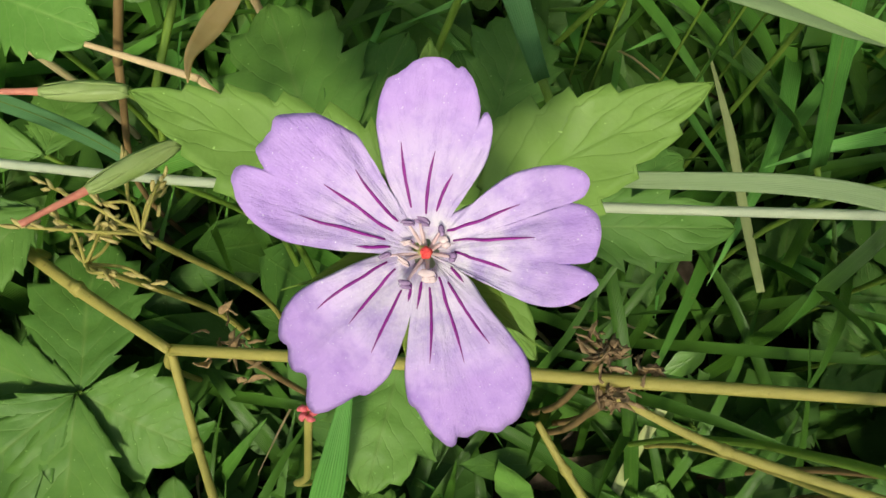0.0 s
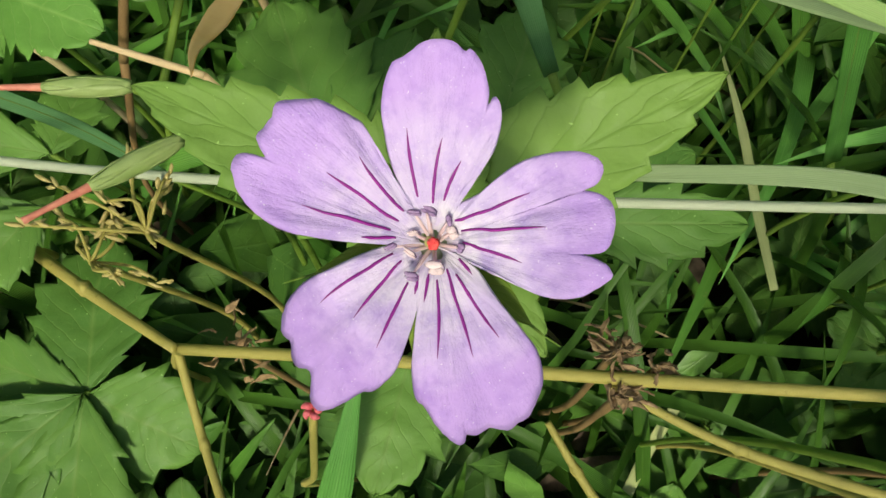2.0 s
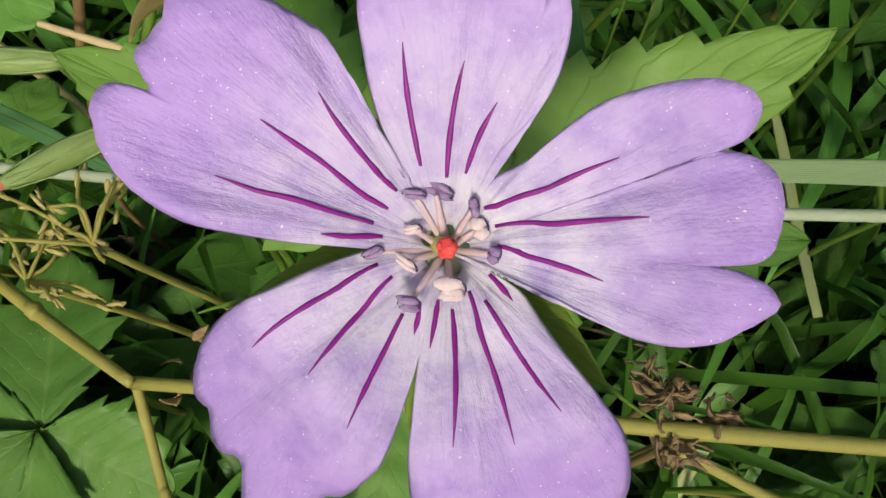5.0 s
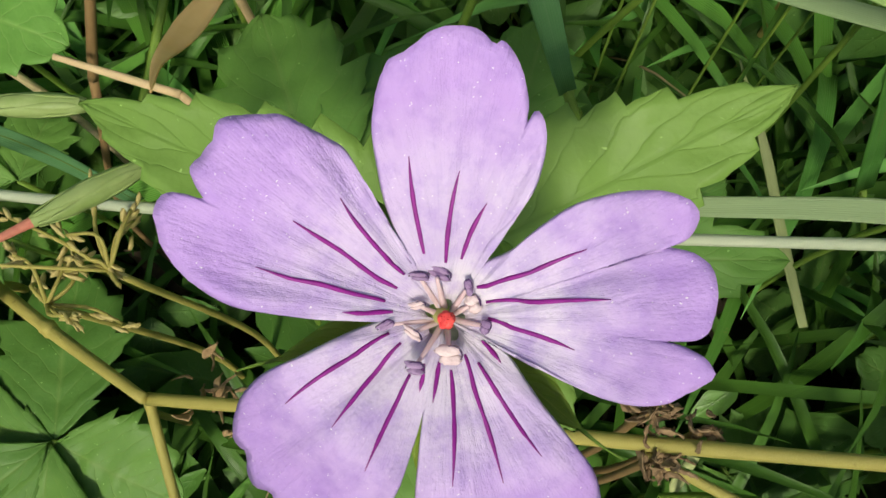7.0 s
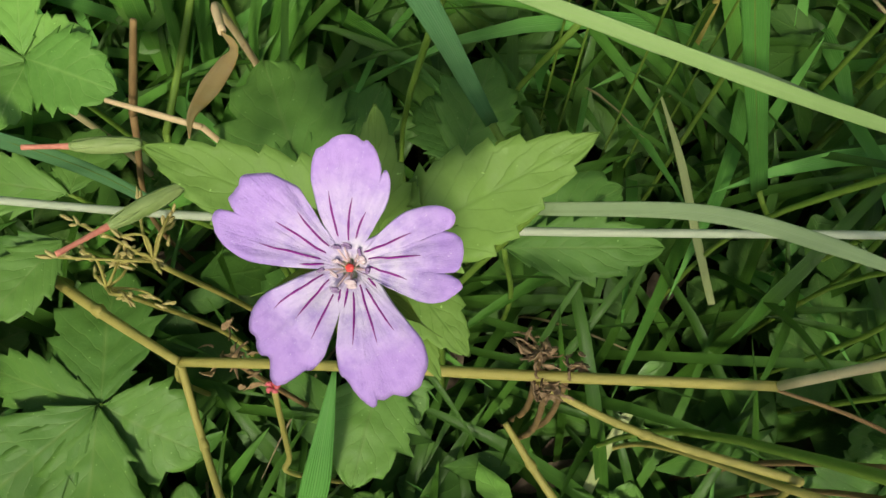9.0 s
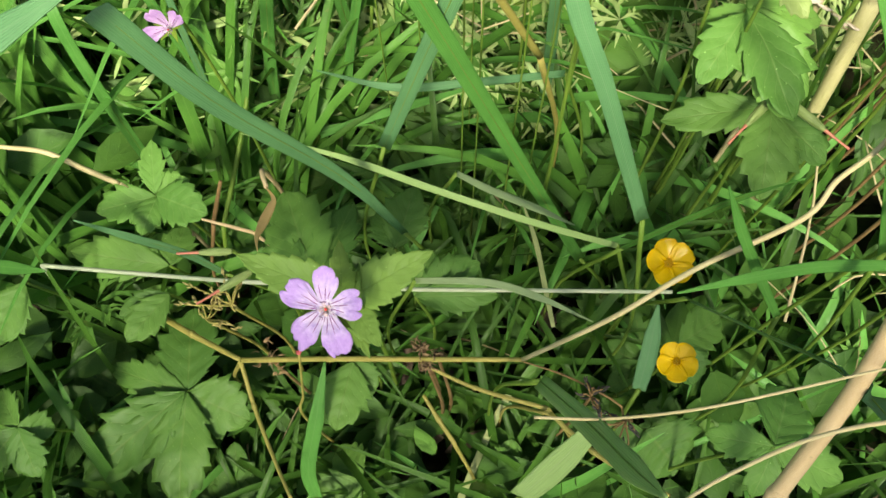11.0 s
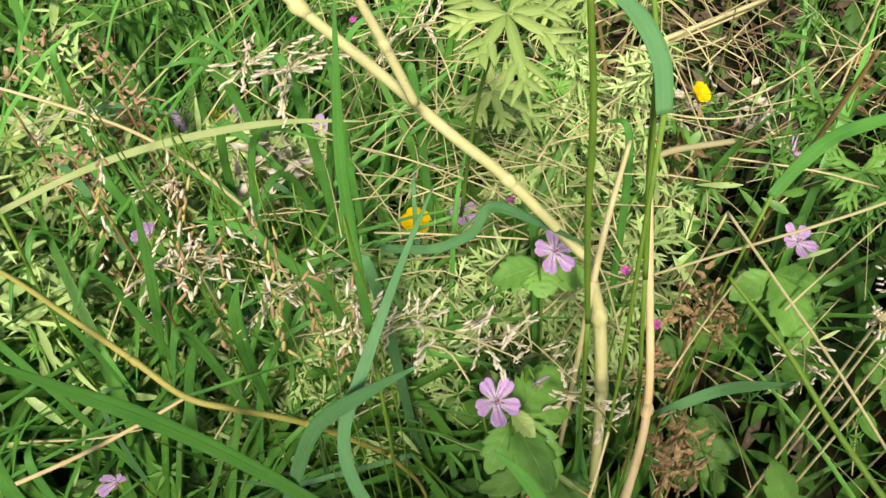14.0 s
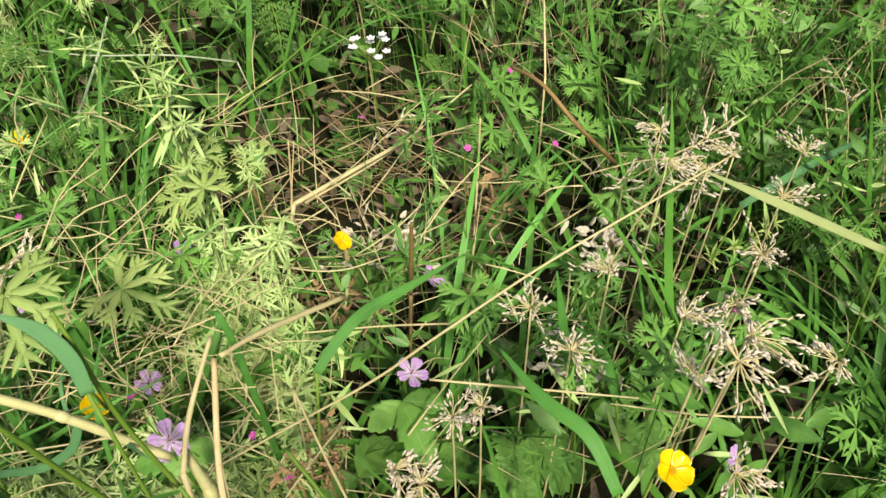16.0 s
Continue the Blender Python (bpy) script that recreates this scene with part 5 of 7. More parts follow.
# ---- buttercups ----
def buttercup_meshes():
    grid, uvg = [], []
    for i in range(9):
        s = 0.06 + 0.94 * i / 8
        row = []
        for j in range(9):
            x = j / 4 - 1
            w = 0.0062 * min(1, 0.25 + 1.25 * s) * (1 - 0.25 * s ** 5)
            row.append(Vector((x * w, s * 0.0118 * (1 - 0.14 * x * x * s), 0.0042 * s ** 1.3 + 0.0016 * x * x + 0.0003 * math.sin(x * 9 + s * 5))))
        grid.append(row)
        uvg.append([(j / 4 - 1, s) for j in range(9)])
    g = sheet(grid, uvg, 0.00015)
    dots = join(*[ball((0.0022 * math.sqrt(k / 26) * math.cos(k * 2.4), 0.0022 * math.sqrt(k / 26) * math.sin(k * 2.4), 0.0016 + 0.001 * (1 - k / 26)), (0.0004, 0.0004, 0.0011), 6, 4) for k in range(26)])
    se = leaflet_geo(0.006, 0.003, 3, 0.0, -0.1, 0.2, 8, 5)
    return mesh_of("petal", *g[:2], BUTTER, g[2]), mesh_of("stamens", *dots[:2], BUTTER_MID, dots[2]), mesh_of("sepal", *se[:2], SEPAL, se[2])


CUP = buttercup_meshes()


def buttercup(at, tilt=(15, 0), size=1.0, spin=0.0, petals=5, label="glossy yellow buttercup flower among the meadow grass"):
    a = Vector(at)
    e = thing("buttercup", label, "flower", Matrix.Translation((a.x, a.y + 0.01, 0)), "buttercups")
    head = Matrix.Translation((0, -0.01, a.z)) @ Euler((radians(tilt[0]), radians(tilt[1]), spin)).to_matrix().to_4x4() @ Matrix.Scale(size, 4)
    for k in range(petals):
        r = Matrix.Rotation(k * 2 * math.pi / 5, 4, "Z") @ Matrix.Rotation(0.05 * (k % 2), 4, "X")
        hang("petal", CUP[0], e, head @ r @ Matrix.Translation((0, 0, 0.0002 * (k % 3))))
        hang("sepal", CUP[2], e, head @ Matrix.Rotation((k + 0.5) * 2 * math.pi / 5, 4, "Z") @ Matrix.Translation((0, 0, -0.0009)))
    hang("stamen_ring", CUP[1], e, head, "ochre ring of stamens")
    low = head @ Vector((0, 0, -0.02))
    part("stem", tube([head @ Vector((0, 0, 0)), low, (low.x * 0.5 + 0.003, low.y * 0.5, a.z * 0.55), (0, 0, -0.004)], (0.0007, 0.0008, 0.001, 0.0012), 7, 24), GREEN_STEM, e)
    return e


buttercup((0.145, 0.048, 0.150), (10, 0), 1.02, 0.2)
buttercup((0.134, -0.006, 0.185), (8, -15), 0.74, 0.5)
buttercup((0.127, 0.349, 0.158), (38, 0), 1.1, 0.1)
buttercup((0.378, 0.394, 0.216), (30, 20), 0.85, 0.3)
buttercup((0.448, 0.014, 0.387), (22, 5), 0.95, 0.2)
buttercup((-0.045, 0.517, 0.149), (45, 0), 0.95, 0.6)
buttercup((0.103, 0.708, 0.195), (30, 0), 0.9, 0.4)


# ---- small magenta cranesbills and a white flower head ----
def small_kit():
    g, _ = petal_proto(0.0042, 0.0034, 0.35, 5, 5)
    return mesh_of("petal", *g[:2], MAGENTA, g[2])


SMALL = small_kit()


def small_cranesbill(at, size=1.0, spin=0.0):
    a = Vector(at)
    e = thing("small_cranesbill", "tiny magenta cut-leaved cranesbill flower on a thin stem", "flower", Matrix.Translation((a.x, a.y, 0)), "small magenta flowers")
    head = Matrix.Translation((0, 0, a.z)) @ Euler((radians(30), 0, spin)).to_matrix().to_4x4() @ Matrix.Scale(size, 4)
    for k in range(5):
        hang("petal", SMALL, e, head @ Matrix.Rotation(k * 2 * math.pi / 5, 4, "Z"))
    part("stem", tube([head @ Vector((0, 0, 0)), head @ Vector((0, 0, -0.012)), (0.005, 0.004, a.z * 0.5), (0, 0, -0.004)], (0.0004, 0.0005, 0.0006, 0.0008), 6, 16), GREEN_STEM, e)


for i, q in enumerate(((0.488, 0.350, 0.330), (0.572, 0.344, 0.310), (0.784, 0.394, 0.182), (0.430, 0.461, 0.300), (0.836, 0.494, 0.25), (0.182, 0.238, 0.300), (0.640, 0.150, 0.26), (0.25, 0.20, 0.26), (0.265, 0.172, 0.236), (0.10, 0.55, 0.22), (0.62, 0.52, 0.26))):
    small_cranesbill(q, 0.85, i * 0.7)


def white_head(at):
    a = Vector(at)
    e = thing("white_flower_head", "loose head of small white flowers on a thin stalk", "flower", Matrix.Translation((a.x, a.y, 0)))
    r = random.Random(5)
    part("stem", tube([(0, 0, -0.003), (0.004, 0, a.z * 0.5), (0, 0, a.z)], (0.0012, 0.001, 0.0007), 7, 14), GREEN_STEM, e)
    for k in range(14):
        c = Vector((r.uniform(-0.02, 0.02), r.uniform(-0.018, 0.018), a.z + r.uniform(0.0, 0.012)))
        fl = part("floret", join(*[moved(ball((0.0028, 0, 0), (0.0024, 0.0018, 0.0007), 8, 5, 0.2), Matrix.Translation(c) @ Matrix.Rotation(j * 1.2566 + k, 4, "Z") @ Matrix.Rotation(-0.3, 4, "Y")) for j in range(5)]), WHITE_PETAL, e)
        part("floret_stalk", tube([(0, 0, a.z - 0.012), c], (0.0004, 0.0003), 5, 4), GREEN_STEM, fl)


white_head((0.475, 0.56, 0.30))


# ---- cranesbill fruits beside the flower ----
def beaked_fruit(base, tip, label):
    b, tp = Vector(base), Vector(tip)
    d = tp - b
    e = thing("cranesbill_fruit", label, "seed pod", Matrix.Translation((b.x, b.y, 0)), "beaked fruits")
    z = Vector((0, 0, b.z))
    cal = part("calyx", tube([z, z + d * 0.25, z + d * 0.6], (0.0009, 0.0015, 0.0016, 0.0012, 0.0008), 12, 18), FRUIT, e)
    for k in range(5):
        turn = d.to_track_quat("Y", "Z").to_matrix().to_4x4() @ Matrix.Rotation(k * 1.2566, 4, "Y")
        part("sepal", moved(broad_leaf_geo(d.length * 0.58, 0.0030, 4, 0.0, 0.10, -0.5, ripple=0.01, cols=5), Matrix.Translation(z) @ turn @ Matrix.Translation((0, 0, 0.0009))), FRUIT, cal)
    part("beak", tube([z + d * 0.54, z + d * 0.8, z + d], (0.0008, 0.00055, 0.00048, 0.0006), 10, 12), BEAK, e, "red-brown tapering beak")
    part("stem", tube([z, z - d * 0.25 - Vector((0, 0, 0.02)), (0.004, 0.006, b.z * 0.5), (0, 0, -0.003)], (0.0008, 0.0008, 0.001, 0.0012), 7, 18), GREEN_STEM, e)


beaked_fruit((-0.0494, 0.0414, 0.205), (-0.0720, 0.0403, 0.207), "pale green cranesbill fruit with a pink beak")
beaked_fruit((-0.0414, 0.0331, 0.203), (-0.0608, 0.0175, 0.210), "green cranesbill fruit with a red-tipped beak")
beaked_fruit((0.172, 0.090, 0.232), (0.153, 0.072, 0.228), "green cranesbill fruit with a red-tipped beak")
beaked_fruit((0.178, 0.088, 0.232), (0.200, 0.068, 0.228), "green cranesbill fruit with a red-tipped beak")
red = thing("red_stamen_tuft", "small coral red tuft under a lilac petal", "flower", Matrix.Translation((-0.0108, -0.0118, 0.0)))
part("tuft", join(*[tube([(0.0002 * math.cos(k * 1.26), 0.0003 * math.sin(k * 1.26), 0.2478), (0.0006 * math.cos(k * 1.26), 0.0006 * math.sin(k * 1.26), 0.2486), (0.0010 * math.cos(k * 1.26 + 0.4), 0.0009 * math.sin(k * 1.26 + 0.4), 0.2484)], (0.00022, 0.00036, 0.00030, 0.00012), 8, 12) for k in range(5)]), CORAL, red)
part("stem", tube([(0, 0, 0.2482), (-0.0078, -0.0062, 0.2), (-0.0165, -0.0085, 0.15), (-0.020, -0.010, -0.003)], (0.0004, 0.0006, 0.0008), 7, 18), YELLOW_STEM, red)


def spent_umbel(centre, n, spread, mat, label, seed, tips, big=1.0):
    """A spent head: thin rays, each with a husk at its end."""
    r = random.Random(seed)
    c = Vector(centre)
    e = thing("spent_flower_head", label, "seed head", Matrix.Translation((c.x, c.y, 0)), "spent flower heads")
    z = Vector((0, 0, c.z))
    lean = Vector((r.uniform(-0.7, 0.7), r.uniform(-0.7, 0.7), 0))
    part("stem", tube([(0, 0, -0.003), (0.006, 0.004, c.z * 0.5), z], (0.0011, 0.0009, 0.0007), 7, 14), mat, e)
    for k in range(n):
        a = k * 2.4 + r.uniform(-1.2, 1.2)
        d = Vector((math.cos(a) + lean.x, math.sin(a) + lean.y, r.uniform(-0.5, 0.9))) * spread * r.uniform(0.25, 1)
        ray = part("ray", tube([z, z + d * 0.55 + Vector((r.uniform(-0.2, 0.2), r.uniform(-0.2, 0.2), 0.15)) * spread, z + d], (0.0004, 0.00035, 0.0003), 6, 8), mat, e)
        q = d.to_track_quat("Z", "Y").to_matrix()
        part("husk", join(*[ball(z + d * (1 + 0.10 * s) + Vector((r.uniform(-1, 1), r.uniform(-1, 1), r.uniform(-1, 1))) * 0.0010 * big ** 2, (0.00045 * big, 0.0006 * big, r.uniform(0.0010, 0.0019) * big), 6, 5, 0.8, q @ Euler((r.uniform(-0.5, 0.5), r.uniform(-0.5, 0.5), 0)).to_matrix()) for s in (-3, -1.5, 0, 1, 2)]), tips, ray)


spent_umbel((-0.058, 0.027, 0.172), 9, 0.014, YELLOW_STEM, "spent yellow-green seed head with thin forked rays", 1, HUSK)
spent_umbel((-0.070, 0.022, 0.168), 8, 0.012, YELLOW_STEM, "spent yellow-green seed head with thin forked rays", 2, HUSK)


def dry_clump(centre, n, spread, mat, label, seed, size=0.004, name="withered_clump"):
    """Crumpled withered leaf pieces hanging on a short stem."""
    r = random.Random(seed)
    c = Vector(centre)
    e = thing(name, label, "withered plant", Matrix.Translation((c.x, c.y, 0)), "withered clumps")
    geos = []
    for k in range(n):
        g = leaflet_geo(size * r.uniform(0.7, 1.8), size * r.uniform(0.4, 0.9), 4, 0.3, r.uniform(-0.6, 0.9), r.uniform(-0.6, 0.8), 7, 5, 1.5, k, 0.16, 0.3)
        m = Matrix.Translation((r.gauss(0, spread), r.gauss(0, spread), c.z + r.gauss(0, spread * 0.8))) @ Euler((r.uniform(0, 6), r.uniform(0, 6), r.uniform(0, 6))).to_matrix().to_4x4()
        geos.append(moved(g, m))
    tagged(part("withered_foliage", join(*geos), mat, e), kind="stuff")
    part("stem", tube([(0, 0, -0.003), (0.004, -0.003, c.z * 0.5), (0, 0, c.z)], (0.0012, 0.001, 0.0007), 7, 10), DARK_STEM, e)
    return e


dry_clump((0.0285, 0.0020, 0.190), 40, 0.0013, DARK_BROWN, "withered brown tuft at a stem joint", 3, 0.0022)
dry_clump((0.0300, -0.0045, 0.187), 34, 0.0013, DARK_BROWN, "withered brown tuft at a stem joint", 5, 0.0022)
dry_clump((0.0345, -0.0015, 0.190), 14, 0.0012, DARK_BROWN, "withered brown tuft at a stem joint", 6, 0.0020)
dry_clump((-0.046, 0.008, 0.140), 18, 0.004, BROWN, "withered brown leaf scraps under a stem", 4)
for i, q in enumerate(((0.245, 0.085, 0.25), (0.255, 0.100, 0.22), (0.240, 0.125, 0.27), (0.270, 0.145, 0.29), (0.290, 0.150, 0.27), (0.225, 0.055, 0.30), (0.300, 0.190, 0.24))):
    dry_clump(q, 34, 0.0065, BROWN, "crumpled brown withered leaves hanging on a straw", 10 + i, 0.0062)
for i, q in enumerate(((0.095, -0.022, 0.200), (0.110, -0.030, 0.190))):
    spent_umbel(q, 7, 0.010, DARK_STEM, "spent black-seeded head on a thin brown stem", 30 + i, BLACK_SEED)


def curled_leaf(pts, width, mat, label):
    p = [Vector(q) for q in pts]
    e = thing("dry_leaf", label, "leaf", Matrix.Translation((p[0].x, p[0].y, 0)))
    o = Vector((p[0].x, p[0].y, 0))
    part("blade", blade_geo([v - o for v in p], width, 24, 0.25, (0.15, 0.8, 1.0, 0.5, 0.05), twist=1.2), mat, e)
    part("stem", tube([p[0] - o, (-0.005, 0.014, p[0].z - 0.012), (-0.006, 0.024, p[0].z * 0.6), (-0.004, 0.026, -0.003)], (0.0010, 0.0012, 0.0012, 0.001), 8, 20), STRAW, e)


curled_leaf(((-0.0420, 0.0790, 0.1850), (-0.0365, 0.0690, 0.1935), (-0.0380, 0.0560, 0.2010), (-0.0385, 0.0460, 0.2085), (-0.0357, 0.0368, 0.2168)), 0.0044, TAN, "curled dry tan leaf hanging above the green leaves")
# ---- the meadow round them ----
RNG = random.Random(11)
SUNWARD = Matrix.Rotation(0.38, 4, "X")          # leaves turn their faces to the light


def ease(a, b, x):
    t = min(1, max(0, (x - a) / (b - a)))
    return t * t * (3 - 2 * t)


HOLLOWS = ((0.13, 0.365, 0.08, 0.04), (0.48, 0.655, 0.13, 0.02), (0.43, 0.56, 0.11, 0.05), (0.62, 0.465, 0.085, 0.03), (0.57, 0.388, 0.072, 0.04), (0.33, 0.15, 0.09, 0.09), (0.17, 0.14, 0.08, 0.11), (0.07, 0.07, 0.06, 0.05), (0.17, 0.42, 0.06, 0.06), (0.24, 0.30, 0.05, 0.08), (0.03, 0.33, 0.05, 0.08), (0.10, 0.72, 0.07, 0.05), (0.22, 0.80, 0.08, 0.05))


BLOOMS = ((0.146, 0.106, 0.300), (0.199, 0.195, 0.294), (0.379, 0.217, 0.238), (0.053, 0.530, 0.110), (0.276, 0.039, 0.240), (0.448, 0.341, 0.186), (0.171, 0.368, 0.138),
          (-0.006, 0.432, 0.221), (0.233, 0.505, 0.154), (0.127, 0.349, 0.158), (0.378, 0.394, 0.216), (-0.045, 0.517, 0.149), (0.145, 0.048, 0.150), (0.134, -0.006, 0.185),
          (-0.064, 0.115, 0.257), (0.103, 0.708, 0.195), (0.046, 0.793, 0.129), (-0.063, 0.471, 0.195), (-0.08, 0.06, 0.22), (0.586, 0.06, 0.206))


def head_room(x, y):
    """Low growth stays under the blooms and under the open air before them."""
    top = 9.0
    for fx, fy, fz in BLOOMS:
        ahead = fy - y
        if -0.025 < ahead < 0.28 and abs(x - fx) < 0.032:
            top = min(top, fz - 0.012 + 0.85 * max(0, ahead))
    return max(0.02, top)


def cap(x, y):
    """How high the low growth reaches at a place: low round the main flower and in the hollows, in hummocks beyond."""
    d = math.hypot(x - 0.02, y - 0.0)
    near = math.hypot(x - 0.12, (y + 0.07) * 0.8)
    far = ease(0.1, 0.45, d)
    h = 0.065 + 0.22 * far
    h = min(h, 0.075 + 0.32 * ease(0.12, 0.5, near))
    h *= 1 + far * (0.75 * noise.noise(Vector((x * 8, y * 8, 1.5))) + 0.35 * noise.noise(Vector((x * 21, y * 21, 4.5))))
    h = max(0.04, h)
    for hx, hy, r, z in HOLLOWS:
        k = ease(0.7 * r, 1.5 * r, math.hypot(x - hx, y - hy))
        h = z + (h - z) * k if h > z else h
    return min(h, head_room(x, y))


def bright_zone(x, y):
    """Share of yellow-green growth; its pale colour also carries the patch's sunlit brightness."""
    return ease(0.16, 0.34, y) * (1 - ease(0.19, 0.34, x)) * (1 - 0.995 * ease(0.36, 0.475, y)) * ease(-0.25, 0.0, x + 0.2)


def thickness(x, y):
    """How thick the growth stands: patchy, thin in the hollows."""
    far = ease(0.16, 0.34, math.hypot(x - 0.03, y))
    p = noise.noise(Vector((x * 13, y * 13, 6.5))) + 0.6 * noise.noise(Vector((x * 31, y * 31, 2.5)))
    k = 0.12 + 0.88 * ease(-0.28, 0.22, p)
    for hx, hy, r, _ in HOLLOWS:
        k *= 0.3 + 0.7 * ease(0.6 * r, 1.2 * r, math.hypot(x - hx, y - hy))
    return 1 + (k - 1) * far


def spot_in():
    while True:
        x, y = RNG.uniform(-0.6, 1.75), RNG.uniform(-0.40, 1.55)
        if x > -0.25 - 0.28 * y - 0.15 and x < 0.78 + 0.95 * max(0, y + 0.1) and RNG.random() < thickness(x, y):
            return x, y


def scatter_blades(name, count, mat, label, wide, tall, zone=None, seg=6):
    vs, fs, uv = [], [], []
    for _ in range(count):
        while True:
            x, y = spot_in()
            if zone is None or RNG.random() < zone(x, y):
                break
        h = min(cap(x, y) * RNG.uniform(*tall), head_room(x, y))
        a = RNG.uniform(0, 6.283)
        lean = RNG.uniform(0.2, 1.3) * h
        w = RNG.uniform(*wide) * 0.5
        side = Vector((-math.sin(a), math.cos(a), 0))
        tw = RNG.uniform(-0.8, 0.8)
        if h > 0.10 and min(math.hypot(x + math.cos(a) * lean * k - 0.02, (y + math.sin(a) * lean * k) * (0.75 if y < 0 else 1)) for k in (0, 0.5, 1)) < 0.16:
            continue
        o = len(vs)
        run = 0.0
        for i in range(seg + 1):
            s = i / seg
            p = Vector((x + math.cos(a) * lean * s ** 1.8, y + math.sin(a) * lean * s ** 1.8, h * (s * 1.25 - 0.35 * s ** 3) - 0.004))
            ww = w * (0.6 + 0.6 * s) * (1 - s ** 4) + 0.0001
            sd = side * math.cos(tw * s) + Vector((0, 0, 1)) * math.sin(tw * s) * 0.6
            vs += [p - sd * ww, p - Vector((0, 0, ww * 0.35)), p + sd * ww]
            uv += [(-1, s * h), (0, s * h), (1, s * h)]
        for i in range(seg):
            b = o + i * 3
            fs += [(b, b + 1, b + 4, b + 3), (b + 1, b + 2, b + 5, b + 4)]
    ob = part(name, (vs, fs, uv), mat)
    return tagged(ob, label, "grass", kind="stuff")


def scatter_leaves(name, count, mat, label, size, zone=None, slim=(0.3, 0.6), low=0.15, high=1.0):
    vs, fs, uv = [], [], []
    rows = ((0.0, 0.12), (0.22, 0.8), (0.48, 1.0), (0.76, 0.62), (1.0, 0.03))
    for _ in range(count):
        while True:
            x, y = spot_in()
            if zone is None or RNG.random() < zone(x, y):
                break
        z = cap(x, y) * RNG.uniform(low, high) ** 0.8 if high == 1.0 else 0.006 + cap(x, y) * RNG.uniform(low, high)
        ln = RNG.uniform(*size)
        wd = ln * RNG.uniform(*slim) / 2
        m = Matrix.Translation((x, y, z)) @ SUNWARD @ Euler((RNG.uniform(-0.7, 0.8), RNG.uniform(-0.7, 0.7), RNG.uniform(0, 6.283))).to_matrix().to_4x4()
        o = len(vs)
        dr = RNG.uniform(-0.1, 0.35)
        for s, w in rows:
            for u in (-1, 0, 1):
                vs.append(m @ Vector((u * w * wd, s * ln, -dr * ln * s * s + 0.18 * wd * abs(u))))
                uv.append((u, s))
        for i in range(len(rows) - 1):
            b = o + i * 3
            fs += [(b, b + 3, b + 4, b + 1), (b + 1, b + 4, b + 5, b + 2)]
    ob = part(name, (vs, fs, uv), mat)
    return tagged(ob, label, "plants", kind="stuff")


def far_only(x, y):
    return ease(0.1, 0.3, math.hypot(x - 0.05, y))


def grassy(x, y):
    return max(1 - ease(0.25, 0.4, math.hypot(x, y)), (1 - ease(0.08, 0.26, x)) * (1 - 0.55 * bright_zone(x, y)), 0.16)


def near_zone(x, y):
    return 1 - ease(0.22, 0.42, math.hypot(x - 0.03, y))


LEAFY = ((-0.10, -0.01, 0.072, 0.05), (-0.135, 0.118, 0.088, 0.04), (-0.10, 0.05, 0.10, 0.04), (-0.16, -0.02, 0.13, 0.04), (0.0, 0.08, 0.09, 0.04), (0.03, 0.045, 0.12, 0.035), (-0.008, -0.01, 0.12, 0.03), (-0.08, 0.10, 0.10, 0.03))


def clear_height(x, y):
    """The height that long grass keeps under at a place."""
    d = math.hypot(x - 0.01, y)
    near = math.hypot(x - 0.12, (y + 0.07) * 0.8)
    top = 9.0
    for lx, ly, lz, lr in LEAFY:
        if math.hypot(x - lx, y - ly) < lr:
            top = min(top, lz)
    return min(top, 0.125 + 0.34 * ease(0.08, 0.40, d), 0.115 + 0.36 * ease(0.12, 0.5, near), head_room(x, y))


def tufts(name, count, blades, length, wide, mat, label, zone, spread=0.012, seg=9):
    """Grass tufts: blades that rise from one foot and arch over."""
    vs, fs, uv = [], [], []
    for _ in range(count):
        while True:
            fx, fy = spot_in()
            if RNG.random() < zone(fx, fy):
                break
        lean0 = RNG.uniform(0, 6.283)
        for _ in range(RNG.randint(*blades)):
            bx, by = RNG.gauss(fx, spread), RNG.gauss(fy, spread)
            a = lean0 + RNG.gauss(0, 1.1)
            for shrink in (1, 0.75, 0.55, 0.4):
                ln = RNG.uniform(*length) * shrink
                e0, e1 = radians(RNG.uniform(60, 88)), radians(RNG.uniform(-45, 60))
                p = Vector((bx, by, -0.004))
                pts = [p.copy()]
                ok = True
                for i in range(seg):
                    s = (i + 0.5) / seg
                    e = e0 + (e1 - e0) * s ** 1.6
                    p = p + Vector((math.cos(e) * math.cos(a), math.cos(e) * math.sin(a), math.sin(e))) * (ln / seg)
                    pts.append(p.copy())
                    ok = ok and p.z < clear_height(p.x, p.y) and p.z > -0.006
                    a += RNG.gauss(0, 0.06)
                if ok:
                    break
            if not ok:
                continue
            w = RNG.uniform(*wide) * 0.5
            tw, o = RNG.uniform(-1.0, 1.0), len(vs)
            side = Vector((-math.sin(a), math.cos(a), 0))
            for i, q in enumerate(pts):
                s = i / seg
                ww = w * (0.55 + 0.9 * s) * (1 - s ** 3) * 1.1 + 0.0001
                sd = side * math.cos(tw * s) + Vector((0, 0, 1)) * math.sin(tw * s) * 0.7
                vs += [q - sd * ww, q - Vector((0, 0, ww * 0.4)), q + sd * ww]
                uv += [(-1, s * ln), (0, s * ln), (1, s * ln)]
            for i in range(seg):
                b = o + i * 3
                fs += [(b, b + 1, b + 4, b + 3), (b + 1, b + 2, b + 5, b + 4)]
    return tagged(part(name, (vs, fs, uv), mat), label, "grass", kind="stuff")


